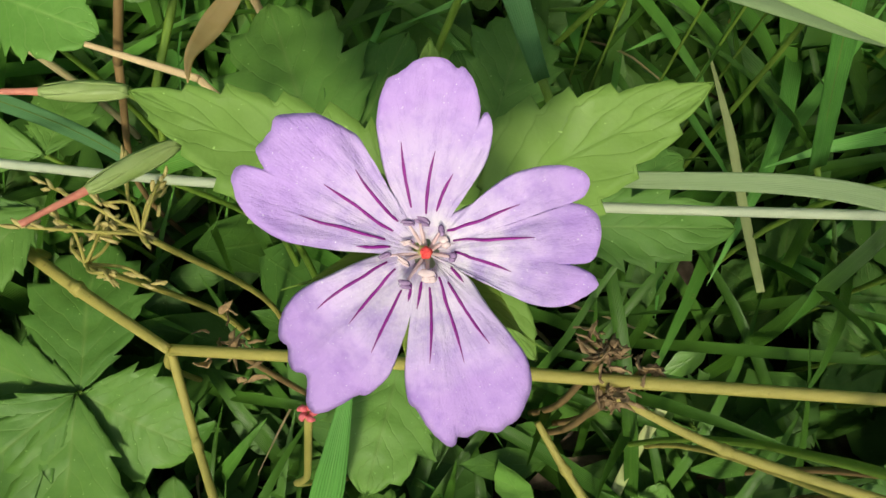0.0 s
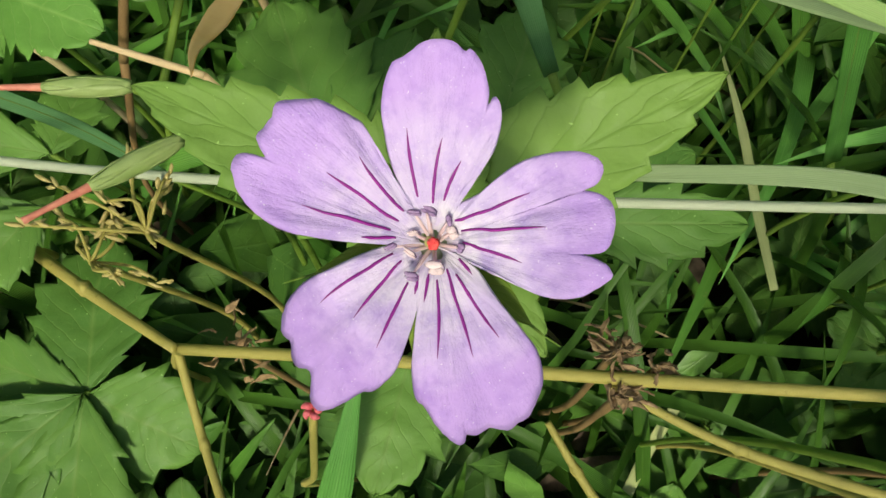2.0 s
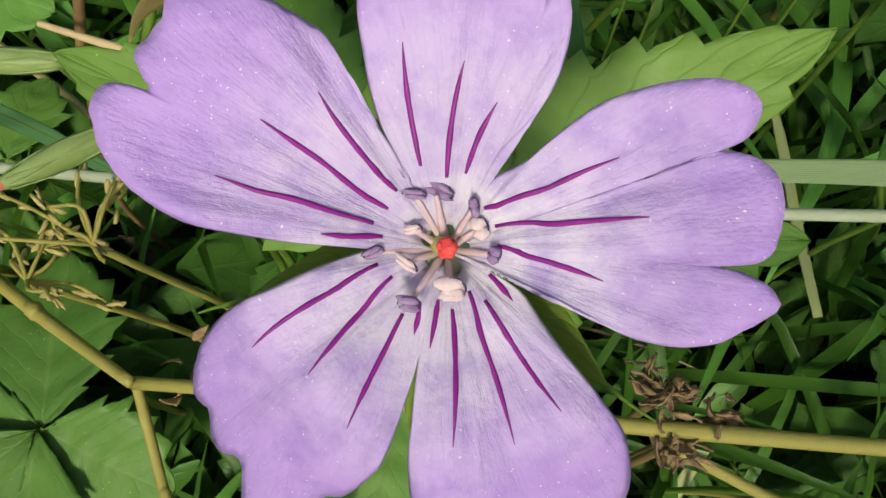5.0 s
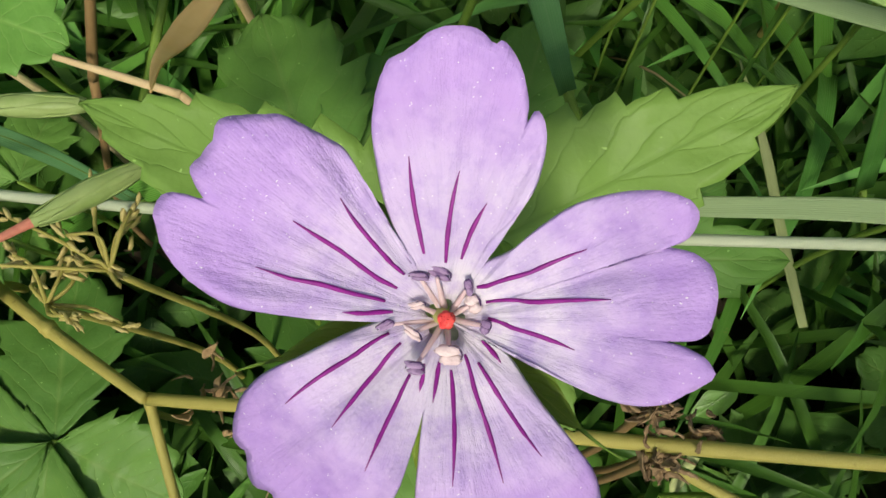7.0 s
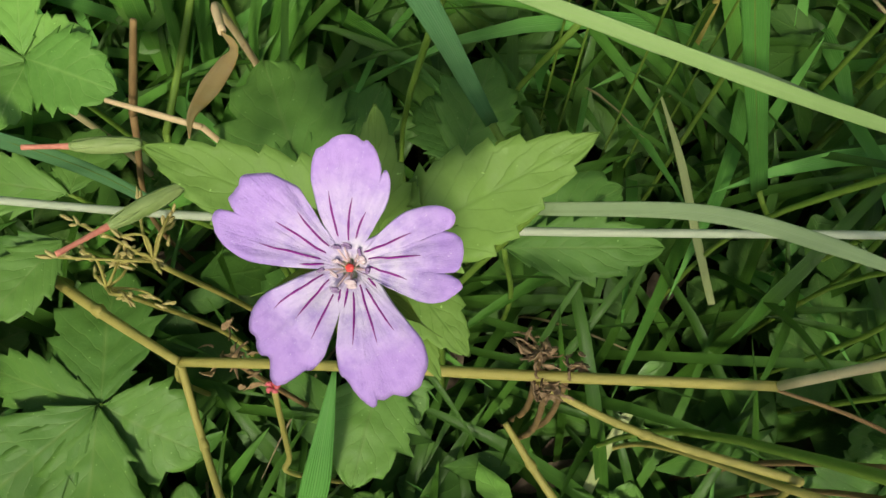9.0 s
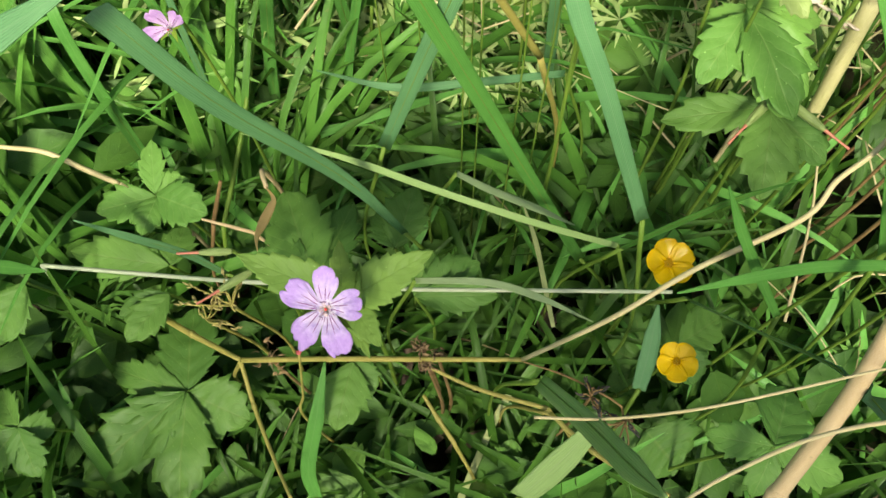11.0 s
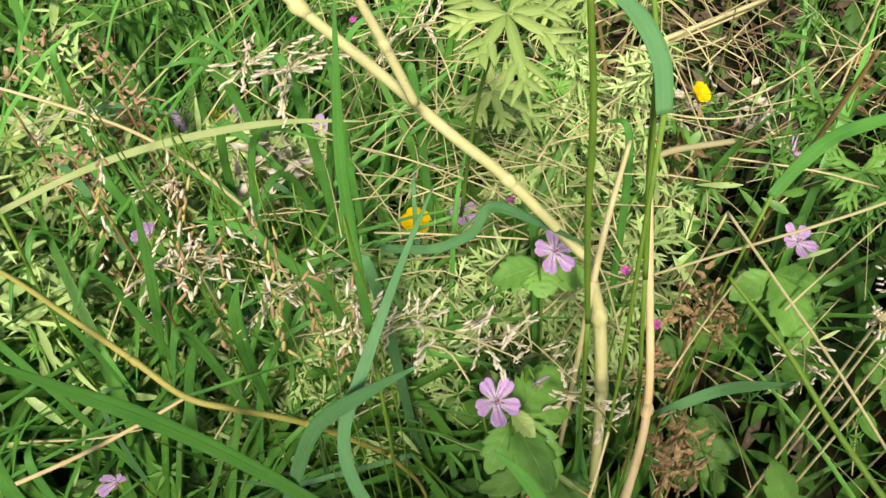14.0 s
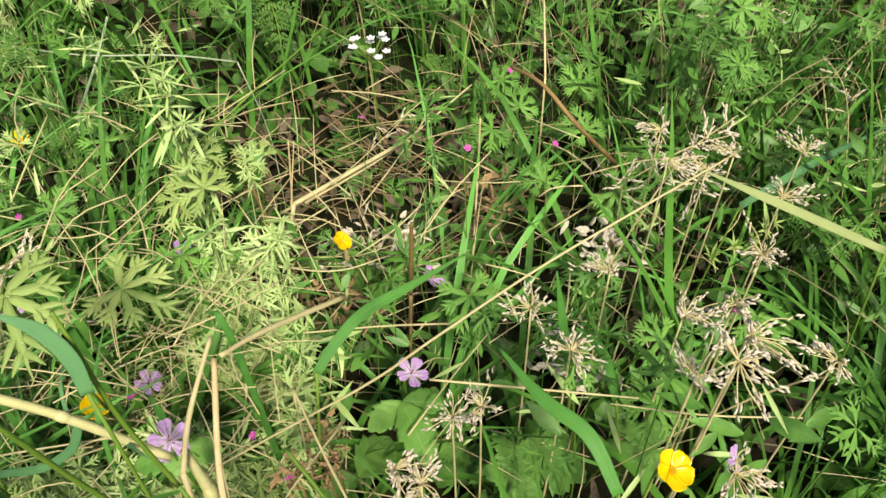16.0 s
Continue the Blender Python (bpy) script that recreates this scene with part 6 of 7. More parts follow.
scatter_blades("grass", 1100, GRASS, "dense green meadow grass of mixed length", (0.002, 0.005), (0.4, 1.1), grassy, 7)
tufts("grass_tufts", 210, (7, 14), (0.18, 0.46), (0.004, 0.0092), GRASS, "tufts of long green meadow grass", lambda x, y: far_only(x, y) * (1 - ease(0.14, 0.34, x) * 0.85) * (1 - 0.6 * bright_zone(x, y)) * (1 - 0.85 * ease(0.5, 0.62, y)))
tufts("bright_tufts", 70, (6, 12), (0.16, 0.42), (0.004, 0.0088), GRASS_BRIGHT, "tufts of bright green meadow grass", lambda x, y: far_only(x, y) * (1 - ease(0.14, 0.34, x) * 0.8) * (1 - 0.8 * ease(0.5, 0.7, y)))
tufts("low_tufts", 125, (5, 10), (0.08, 0.22), (0.0024, 0.0055), GRASS_SHADED, "low arching green grass under the flowers, coloured darker for shade", near_zone)
tufts("low_bright_tufts", 8, (4, 8), (0.08, 0.22), (0.0024, 0.0060), GRASS_BRIGHT, "low arching bright green grass under the flowers", near_zone)
tufts("thin_tufts", 42, (8, 16), (0.14, 0.34), (0.0008, 0.0020), GRASS_BRIGHT, "thin green grass among the herbs", lambda x, y: far_only(x, y) * 0.6 + 0.1)
scatter_blades("dry_grass", 950, GRASS_DRY, "thin dry straw-coloured grass among the green", (0.0008, 0.0020), (0.5, 1.3), lambda x, y: max(0.04, (1 - 0.75 * ease(0.5, 0.65, y) * (1 - ease(0.3, 0.45, x))) * ease(0.15, 0.35, y) * (0.3 + 0.9 * noise.noise(Vector((x * 7, y * 7, 3))))), 8)
scatter_leaves("herb_leaves", 160, HERB, "green leaves of low meadow herbs", (0.010, 0.024), near_zone, (0.3, 0.6), 0.1)
scatter_leaves("mid_leaves", 650, HERB_DARK, "dark green leaves under the grass", (0.020, 0.045), near_zone, (0.4, 0.7), 0.3)
scatter_leaves("low_leaves", 4200, HERB_DARK, "dark green leaves close to the soil", (0.018, 0.044), None, (0.4, 0.75), 0.0, 0.26)
scatter_leaves("fine_herb_leaves", 3800, HERB, "fine narrow green leaves of meadow herbs", (0.012, 0.034), lambda x, y: (1 - near_zone(x, y)) * (1 - 0.8 * bright_zone(x, y)) * (1 - 0.88 * ease(0.55, 0.65, y) * (1 - ease(0.38, 0.5, x))) * (0.35 + 0.65 * ease(0.25, 0.45, math.hypot(x, y - 0.05))), (0.18, 0.42), 0.3)
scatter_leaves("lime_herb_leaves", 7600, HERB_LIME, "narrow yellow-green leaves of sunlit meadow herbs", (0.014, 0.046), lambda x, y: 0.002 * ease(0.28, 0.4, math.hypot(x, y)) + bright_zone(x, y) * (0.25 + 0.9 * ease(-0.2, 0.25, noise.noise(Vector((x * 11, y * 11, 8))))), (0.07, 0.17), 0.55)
scatter_blades("upright_grass", 300, GRASS_BRIGHT, "upright bright green grass blades in a dense tuft", (0.003, 0.0075), (1.0, 1.55), lambda x, y: math.exp(-((x + 0.06) / 0.14) ** 2 - ((y - 0.28) / 0.13) ** 2), 9)
scatter_leaves("leaf_litter", 2600, LITTER, "dead brown leaf litter on the soil", (0.012, 0.042), lambda x, y: 0.10 + 0.9 * (math.hypot(x - 0.48, y - 0.64) < 0.19), (0.15, 0.5), 0.0, 0.2)


def whorls(name, count, mat, label, zone, size, zr, slim=0.13):
    """Leafy shoots: two or three whorls of narrow leaves on a thin stem."""
    vs, fs, uv = [], [], []
    rows = ((0.0, 0.2), (0.3, 0.9), (0.6, 1.0), (0.85, 0.5), (1.0, 0.04))
    for _ in range(count):
        while True:
            x, y = spot_in()
            if RNG.random() < zone(x, y):
                break
        z = min(cap(x, y) * RNG.uniform(*zr), head_room(x, y))
        lean = SUNWARD @ Euler((RNG.gauss(0, 0.35), RNG.gauss(0, 0.35), RNG.uniform(0, 6.283))).to_matrix().to_4x4()
        m = Matrix.Translation((x, y, z)) @ lean
        ln0 = RNG.uniform(*size)
        for k in range(RNG.randint(2, 3)):
            n = RNG.randint(5, 8)
            ln = ln0 * (1 - 0.22 * (2 - k) ** 2 * 0.5)
            for j in range(n):
                q = m @ Matrix.Translation((0, 0, -k * ln0 * 0.55)) @ Matrix.Rotation((j + RNG.uniform(-0.25, 0.25)) * 6.283 / n + k, 4, "Z") @ Matrix.Rotation(RNG.uniform(-0.15, 0.75) - 0.2 * k, 4, "X")
                l2, dr, o = ln * RNG.uniform(0.75, 1.15), RNG.uniform(0.0, 0.35), len(vs)
                for s, w in rows:
                    for u in (-1, 0, 1):
                        vs.append(q @ Vector((u * w * l2 * slim * 0.5, s * l2, -dr * l2 * s * s + 0.2 * abs(u) * w * l2 * slim)))
                        uv.append((u, s))
                for i in range(len(rows) - 1):
                    b = o + i * 3
                    fs += [(b, b + 3, b + 4, b + 1), (b + 1, b + 4, b + 5, b + 2)]
        o, foot = len(vs), Vector((x + RNG.gauss(0, 0.01), y + RNG.gauss(0, 0.01), 0.0))
        for p in (m @ Vector((0, 0, 0.002)), m @ Vector((0, 0, -ln0 * 1.3)), foot):
            for a in (0, 2.09, 4.19):
                vs.append(p + Vector((0.0006 * math.cos(a), 0.0006 * math.sin(a), 0)))
                uv.append((0.5, 0.5))
        for i in (0, 3):
            for a in range(3):
                b = (a + 1) % 3
                fs.append((o + i + a, o + i + b, o + i + 3 + b, o + i + 3 + a))
    return tagged(part(name, (vs, fs, uv), mat), label, "plants", kind="stuff")


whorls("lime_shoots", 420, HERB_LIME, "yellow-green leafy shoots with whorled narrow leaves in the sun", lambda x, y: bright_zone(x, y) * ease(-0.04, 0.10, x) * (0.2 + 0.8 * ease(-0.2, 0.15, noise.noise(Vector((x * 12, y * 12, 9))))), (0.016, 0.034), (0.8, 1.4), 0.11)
whorls("green_shoots", 330, HERB, "green leafy shoots with whorled narrow leaves", lambda x, y: far_only(x, y) * (1 - bright_zone(x, y)) * (0.25 + 0.75 * ease(0.2, 0.4, x)), (0.014, 0.028), (0.75, 1.2), 0.16)


def tangle(name, count, centre, spread, mat, label, thin=(0.0006, 0.0016), zr=(0.005, 0.12), length=(0.05, 0.16)):
    """Dead stalks lying criss-cross."""
    vs, fs, uv = [], [], []
    for _ in range(count):
        p = Vector((RNG.gauss(centre[0], spread), RNG.gauss(centre[1], spread), RNG.uniform(*zr)))
        if math.hypot(p.x, p.y) < 0.2:
            continue
        a, up = RNG.uniform(0, 6.283), RNG.uniform(-0.3, 0.5)
        d = Vector((math.cos(a), math.sin(a), up)).normalized() * RNG.uniform(*length)
        q = [p - d * 0.5, p + Vector((RNG.gauss(0, 0.004), RNG.gauss(0, 0.004), 0.004)), p + d * 0.5]
        for v in q:
            v.z = max(0.002, v.z)
        r = RNG.uniform(*thin) * 0.5
        g = tube(q, (r, r * 0.7), 5, 6)
        o = len(vs)
        vs += g[0]
        fs += [tuple(i + o for i in f) for f in g[1]]
        uv += g[2]
    tagged(part(name, (vs, fs, uv), mat), label, "dead stalks", kind="stuff")


tangle("dead_stalks", 120, (0.48, 0.62), 0.10, DARK_BROWN, "criss-cross dead brown stalks over leaf litter", thin=(0.0010, 0.0030))
tangle("pale_dead_stalks", 40, (0.47, 0.61), 0.12, PALE_STRAW, "criss-cross pale dead stalks over leaf litter", zr=(0.02, 0.2))
tangle("dry_stalks", 490, (0.20, 0.38), 0.14, PALE_STRAW, "pale dry stalks strewn through the sunlit herbs", zr=(0.08, 0.32), thin=(0.0006, 0.0018), length=(0.03, 0.12))
tangle("meadow_dry_stalks", 130, (0.55, 0.22), 0.18, PALE_STRAW, "pale dry stalks strewn through the meadow", zr=(0.06, 0.26), thin=(0.0005, 0.0014), length=(0.03, 0.11))


# cut-leaved foliage
def cut_foliage(name, count, mat, label, zone, size, zr):
    """Small deeply cut leaves: five lobes, each with two pairs of side lobes, every lobe folded along its rib."""
    vs, fs, uv = [], [], []

    def lobe(m, ln, w):
        o, dr = len(vs), RNG.uniform(0.0, 0.3)
        for p, q in (((0, 0, 0), (0, 0)), ((-w, 0.45 * ln, 0.25 * w), (-1, 0.45)), ((0, ln, -dr * ln), (0, 1)), ((w, 0.45 * ln, 0.25 * w), (1, 0.45)), ((0, 0.5 * ln, -0.1 * dr * ln), (0, 0.5))):
            vs.append(m @ Vector(p))
            uv.append(q)
        fs.extend(((o, o + 4, o + 1), (o + 1, o + 4, o + 2), (o, o + 3, o + 4), (o + 4, o + 3, o + 2)))

    for _ in range(count):
        while True:
            x, y = spot_in()
            if RNG.random() < zone(x, y):
                break
        z = min(cap(x, y) * RNG.uniform(*zr), head_room(x, y) - 0.015)
        m = Matrix.Translation((x, y, z)) @ SUNWARD @ Euler((RNG.gauss(0, 0.4), RNG.gauss(0, 0.4), RNG.uniform(0, 6.283))).to_matrix().to_4x4()
        ln0 = RNG.uniform(*size)
        for k in range(5):
            ln = ln0 * (1 - 0.12 * abs(k - 2)) * RNG.uniform(0.85, 1.1)
            q = m @ Matrix.Rotation((k - 2) * 0.95 + RNG.gauss(0, 0.1), 4, "Z") @ Matrix.Rotation(RNG.uniform(-0.1, 0.3), 4, "X")
            lobe(q, ln, ln * 0.085)
            for along, share in ((0.38, 0.5), (0.62, 0.34)):
                for side in (-1, 1):
                    lobe(q @ Matrix.Translation((0, along * ln, 0)) @ Matrix.Rotation(-side * RNG.uniform(0.55, 0.8), 4, "Z"), ln * share, ln * 0.05)
        o, foot = len(vs), Vector((x + RNG.gauss(0, 0.012), y + RNG.gauss(0, 0.012), 0.0))
        for p in (m @ Vector((0, 0, 0)), foot):
            for a in (0, 2.09, 4.19):
                vs.append(p + Vector((0.0006 * math.cos(a), 0.0006 * math.sin(a), 0)))
                uv.append((0.5, 0.5))
        for a in range(3):
            b = (a + 1) % 3
            fs.append((o + a, o + b, o + 3 + b, o + 3 + a))
    return tagged(part(name, (vs, fs, uv), mat), label, "plants", kind="stuff")


cut_foliage("cut_foliage", 620, HERB, "deeply cut green leaves of meadow cranesbill", lambda x, y: far_only(x, y) * (1 - bright_zone(x, y)) * (0.12 + 0.88 * max(ease(0.28, 0.42, x), ease(0.5, 0.64, y))), (0.016, 0.036), (0.75, 1.2))
cut_foliage("light_cut_foliage", 240, LEAF_LIGHT, "light green deeply cut leaves of meadow cranesbill", lambda x, y: far_only(x, y) * (1 - bright_zone(x, y)) * (0.05 + 0.95 * max(ease(0.34, 0.5, x), 0.7 * ease(0.55, 0.7, y))), (0.016, 0.034), (0.9, 1.25))
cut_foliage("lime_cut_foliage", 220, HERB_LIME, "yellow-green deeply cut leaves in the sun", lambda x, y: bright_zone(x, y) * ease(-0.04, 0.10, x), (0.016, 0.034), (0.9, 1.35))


# cut-leaved cranesbill leaves
def cut_leaf(seed, mat, label):
    r = random.Random(seed)
    e = thing("cut_leaf", label, "leaf", None, "cut-leaved cranesbill leaves")
    for k in range(7):
        a = radians(-126 + 42 * k)
        ln = 0.024 * (1 - 0.25 * abs(k - 3) / 3) * r.uniform(0.85, 1.1)
        geos = [leaflet_geo(ln, 0.0036, 3, 0.0, 0.15, 0.2, 7, 3, seed=k)]
        for sgn in (-1, 1):
            for at, sz in ((0.45, 0.45), (0.65, 0.3)):
                geos.append(moved(leaflet_geo(ln * sz, 0.0024, 3, 0.0, 0.1, 0.2, 5, 3, seed=k), Matrix.Translation((0, ln * at, -0.15 * ln * at * at)) @ Matrix.Rotation(-sgn * 0.62, 4, "Z")))
        part("lobe", moved(join(*geos), Matrix.Rotation(a, 4, "Z") @ Matrix.Rotation(r.uniform(-0.1, 0.25), 4, "X")), mat, e)
    part("leaf_stalk", tube([(0, 0, -0.0005), (0.004, -0.006, -0.05), (0.006, -0.010, -0.14)], (0.0005, 0.0006, 0.0008), 6, 10), GREEN_STEM, e)
    return e


def lay(protos, count, zone, zr, sc, tilt=0.35, first=True):
    """Copies of the prototypes over the meadow; the first of each is itself set down."""
    done = 0
    used = set()
    while done < count:
        x, y = spot_in()
        if RNG.random() > zone(x, y):
            continue
        p = RNG.choice(protos)
        z = min(cap(x, y) * RNG.uniform(*zr), head_room(x, y))
        m = Matrix.Translation((x, y, z)) @ SUNWARD @ Euler((RNG.uniform(-tilt, tilt), RNG.uniform(-tilt, tilt), RNG.uniform(0, 6.283))).to_matrix().to_4x4() @ Matrix.Scale(RNG.uniform(*sc), 4)
        if p not in used:
            p.matrix_basis = m
            used.add(p)
        else:
            s = m.to_scale()[0]
            c = copy_thing(p, m)
            c.matrix_basis = m
        done += 1


lay([cut_leaf(1, LEAF_LIGHT, "light green deeply cut cranesbill leaf"), cut_leaf(2, LEAF_LIGHT, "light green deeply cut cranesbill leaf")], 120, lambda x, y: ease(0.1, 0.3, y) * ease(0.3, 0.5, x) + 0.2 * ease(0.5, 0.7, y), (0.9, 1.25), (1.0, 1.8))
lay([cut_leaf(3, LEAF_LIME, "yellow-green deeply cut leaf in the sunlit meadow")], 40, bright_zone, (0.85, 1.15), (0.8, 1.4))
lay([cut_leaf(4, LEAF, "dark green deeply cut cranesbill leaf")], 50, lambda x, y: (0.3 + 0.7 * ease(0.6, 0.8, y)) * far_only(x, y), (0.5, 0.9), (0.8, 1.4))


def sprig(seed, mat, label):
    """Upright stem with whorls of narrow leaves."""
    r = random.Random(seed)
    e = thing("bedstraw_sprig", label, "plant", None, "whorled sprigs")
    pts = [Vector((0, 0, -0.12)), Vector((0.004, 0.003, -0.05)), Vector((0.008, -0.004, 0.0)), Vector((0.012, 0.0, 0.03))]
    part("stem", tube(pts, (0.0009, 0.0008, 0.0005), 7, 18), GREEN_STEM, e)
    line = smooth_line(pts, 20)
    for k, at in enumerate((7, 10, 13, 16, 19)):
        c = line[at]
        n = 7
        ln = 0.017 - 0.0015 * k
        part("whorl", join(*[moved(leaflet_geo(ln * r.uniform(0.8, 1.15), ln * 0.24, 3, 0.0, r.uniform(-0.1, 0.3), 0.2, 6, 3), Matrix.Translation(c) @ Matrix.Rotation(j * 6.283 / n + k * 0.4, 4, "Z") @ Matrix.Rotation(r.uniform(0.1, 0.6), 4, "X")) for j in range(n)]), mat, e)["kind"] = "stuff"
    return e


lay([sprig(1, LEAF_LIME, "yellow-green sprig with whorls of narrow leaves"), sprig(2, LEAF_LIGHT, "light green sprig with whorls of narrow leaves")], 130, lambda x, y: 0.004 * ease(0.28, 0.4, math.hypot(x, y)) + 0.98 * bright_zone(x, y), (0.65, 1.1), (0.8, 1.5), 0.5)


def panicle(seed, mat, label, dense=7):
    """Dry grass flower head: stalk, side branches and husks."""
    r = random.Random(seed)
    e = thing("dry_grass_head", label, "seed head", None, "dry grass heads")
    pts = [Vector((0, 0, -0.16)), Vector((0.004, 0, -0.06)), Vector((0.012, 0.004, 0.0)), Vector((0.030, 0.010, 0.035))]
    part("stem", tube(pts, (0.0007, 0.0006, 0.0003), 6, 22), PALE_STRAW, e)
    line = smooth_line(pts, 30)
    for k in range(dense):
        c = line[14 + int(k * 15 / dense)]
        a = r.uniform(0, 6.283)
        d = Vector((math.cos(a) * 0.8 + 0.5, math.sin(a), r.uniform(0.0, 0.6))).normalized() * (0.020 - 0.0012 * k)
        br = part("branch", tube([c, c + d * 0.6, c + d], (0.00025, 0.0002, 0.00015), 5, 5), PALE_STRAW, e)
        part("spikelet", join(*[ball(c + d * s + Vector((r.uniform(-1, 1), r.uniform(-1, 1), r.uniform(-1, 1))) * 0.0012, (0.0006, 0.0006, 0.0022), 5, 4, 0.3, (d + Vector((r.uniform(-1, 1), r.uniform(-1, 1), 0)) * 0.006).to_track_quat("Z", "Y").to_matrix()) for s in (0.3, 0.42, 0.54, 0.66, 0.78, 0.9, 1.0)]), mat, br)["kind"] = "stuff"
    return e


lay([panicle(1, CREAM, "dry cream grass head with drooping husks"), panicle(2, CREAM, "dry cream grass head with drooping husks")], 30, lambda x, y: ease(0.12, 0.3, y) + 0.3 * ease(0.35, 0.6, x), (0.8, 1.3), (0.8, 1.5), 0.6)
for i, q in enumerate(((0.461, 0.015, 0.480), (0.523, 0.073, 0.420), (0.502, 0.043, 0.440), (0.462, 0.033, 0.440), (0.624, 0.256, 0.340), (0.680, 0.242, 0.340), (0.683, 0.186, 0.340), (0.832, 0.439, 0.320), (0.868, 0.434, 0.320), (0.538, 0.196, 0.310), (0.448, 0.163, 0.350), (0.597, 0.121, 0.380), (0.320, 0.087, 0.360), (0.330, 0.073, 0.360), (0.370, 0.119, 0.330), (0.446, 0.111, 0.370), (0.670, 0.322, 0.310), (0.658, 0.245, 0.330), (0.745, 0.230, 0.330), (0.493, 0.007, 0.360), (0.544, 0.121, 0.340), (0.393, 0.124, 0.320), (0.598, 0.043, 0.360))):
    spent_umbel(q, 16, 0.018, PALE_STRAW, "spent pale seed head with papery cream husks", 50 + i, CREAM, 1.35)
for i, q in enumerate(((0.50, 0.17, 0.24), (0.35, 0.36, 0.17), (0.40, 0.45, 0.14), (0.33, 0.42, 0.12), (0.45, 0.42, 0.16), (0.55, 0.42, 0.18), (0.02, 0.36, 0.24), (-0.1, 0.42, 0.22), (0.62, 0.30, 0.2))):
    dry_clump(q, 34, 0.016, BROWN if i % 2 else CREAM, "withered brown leaf tangle among dry stalks", 80 + i, 0.011)


for i, q in enumerate(((-0.095, 0.293, 0.400), (-0.037, 0.298, 0.400), (-0.095, 0.372, 0.360), (-0.035, 0.307, 0.360), (-0.052, 0.239, 0.380))):
    dry_clump(q, 30, 0.008, RUST, "rust-brown dry seed heads on a stalk", 120 + i, 0.0042)


# feathery leaves of hedge parsley
def feather_leaf(seed, mat, label):
    r = random.Random(seed)
    e = thing("feathery_leaf", label, "leaf", None, "feathery leaves")
    part("leaf_stalk", tube([(0, -0.10, -0.12), (0, -0.03, -0.02), (0, 0.03, 0.004), (0, 0.085, -0.006)], (0.0009, 0.0008, 0.0004), 6, 16), GREEN_STEM, e)
    for k in range(7):
        y = k * 0.012
        ln = 0.034 * (1 - k / 9)
        for sgn in (-1, 1):
            geos = []
            for j in range(6):
                s = (j + 0.6) / 6
                w = ln * 0.36 * (1 - s * 0.7)
                for t in (-1, 1):
                    geos.append(moved(leaflet_geo(w, w * 0.42, 3, 0.25, 0.1, 0.15, 4, 3, seed=j), Matrix.Translation((0, s * ln * 0.85, 0)) @ Matrix.Rotation(-t * 0.85, 4, "Z")))
            geos.append(moved(leaflet_geo(ln * 0.3, ln * 0.12, 3, 0.2, 0.1, 0.15, 5, 3), Matrix.Translation((0, ln * 0.8, 0))))
            part("pinna", moved(join(*geos), Matrix.Translation((0, y, 0.002)) @ Matrix.Rotation(-sgn * 1.0, 4, "Z") @ Matrix.Rotation(r.uniform(-0.1, 0.25), 4, "X")), mat, e)["kind"] = "stuff"
    return e


lay([feather_leaf(1, LEAF, "dark green feathery divided leaf"), feather_leaf(2, LEAF, "dark green feathery divided leaf")], 56, lambda x, y: ease(0.45, 0.65, y) * (1 - ease(0.5, 0.8, x)) + 0.12 * ease(0.2, 0.4, y), (0.8, 1.15), (0.8, 1.4))
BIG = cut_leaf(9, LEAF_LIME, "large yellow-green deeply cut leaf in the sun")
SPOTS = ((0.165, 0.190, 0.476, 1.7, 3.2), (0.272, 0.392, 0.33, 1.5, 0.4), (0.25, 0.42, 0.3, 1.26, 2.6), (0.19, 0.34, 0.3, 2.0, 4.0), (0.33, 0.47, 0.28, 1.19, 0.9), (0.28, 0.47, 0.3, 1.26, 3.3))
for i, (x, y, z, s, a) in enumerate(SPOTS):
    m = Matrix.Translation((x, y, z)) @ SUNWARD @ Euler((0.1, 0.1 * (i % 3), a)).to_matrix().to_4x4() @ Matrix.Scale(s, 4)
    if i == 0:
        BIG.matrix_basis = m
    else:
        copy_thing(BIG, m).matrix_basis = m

STAR = cut_leaf(12, LEAF_LIGHT, "bright green star-shaped cut leaf over the litter")
for i, q in enumerate(((0.581, 0.37, 0.24), (0.57, 0.46, 0.24), (0.638, 0.327, 0.24), (0.614, 0.482, 0.24), (0.579, 0.163, 0.24), (0.237, 0.395, 0.26), (0.142, 0.497, 0.26), (0.198, 0.605, 0.24), (0.666, 0.15, 0.24), (0.791, 0.194, 0.24),
                       (0.66, 0.42, 0.24), (0.70, 0.36, 0.24), (0.63, 0.56, 0.22), (0.70, 0.50, 0.23), (0.55, 0.12, 0.22))):
    m = Matrix.Translation(q) @ SUNWARD @ Euler((0.1, 0.12 * (i % 3), i * 1.9)).to_matrix().to_4x4() @ Matrix.Scale(1.25 + 0.2 * (i % 3), 4)
    if i == 0:
        STAR.matrix_basis = m
    else:
        copy_thing(STAR, m).matrix_basis = m


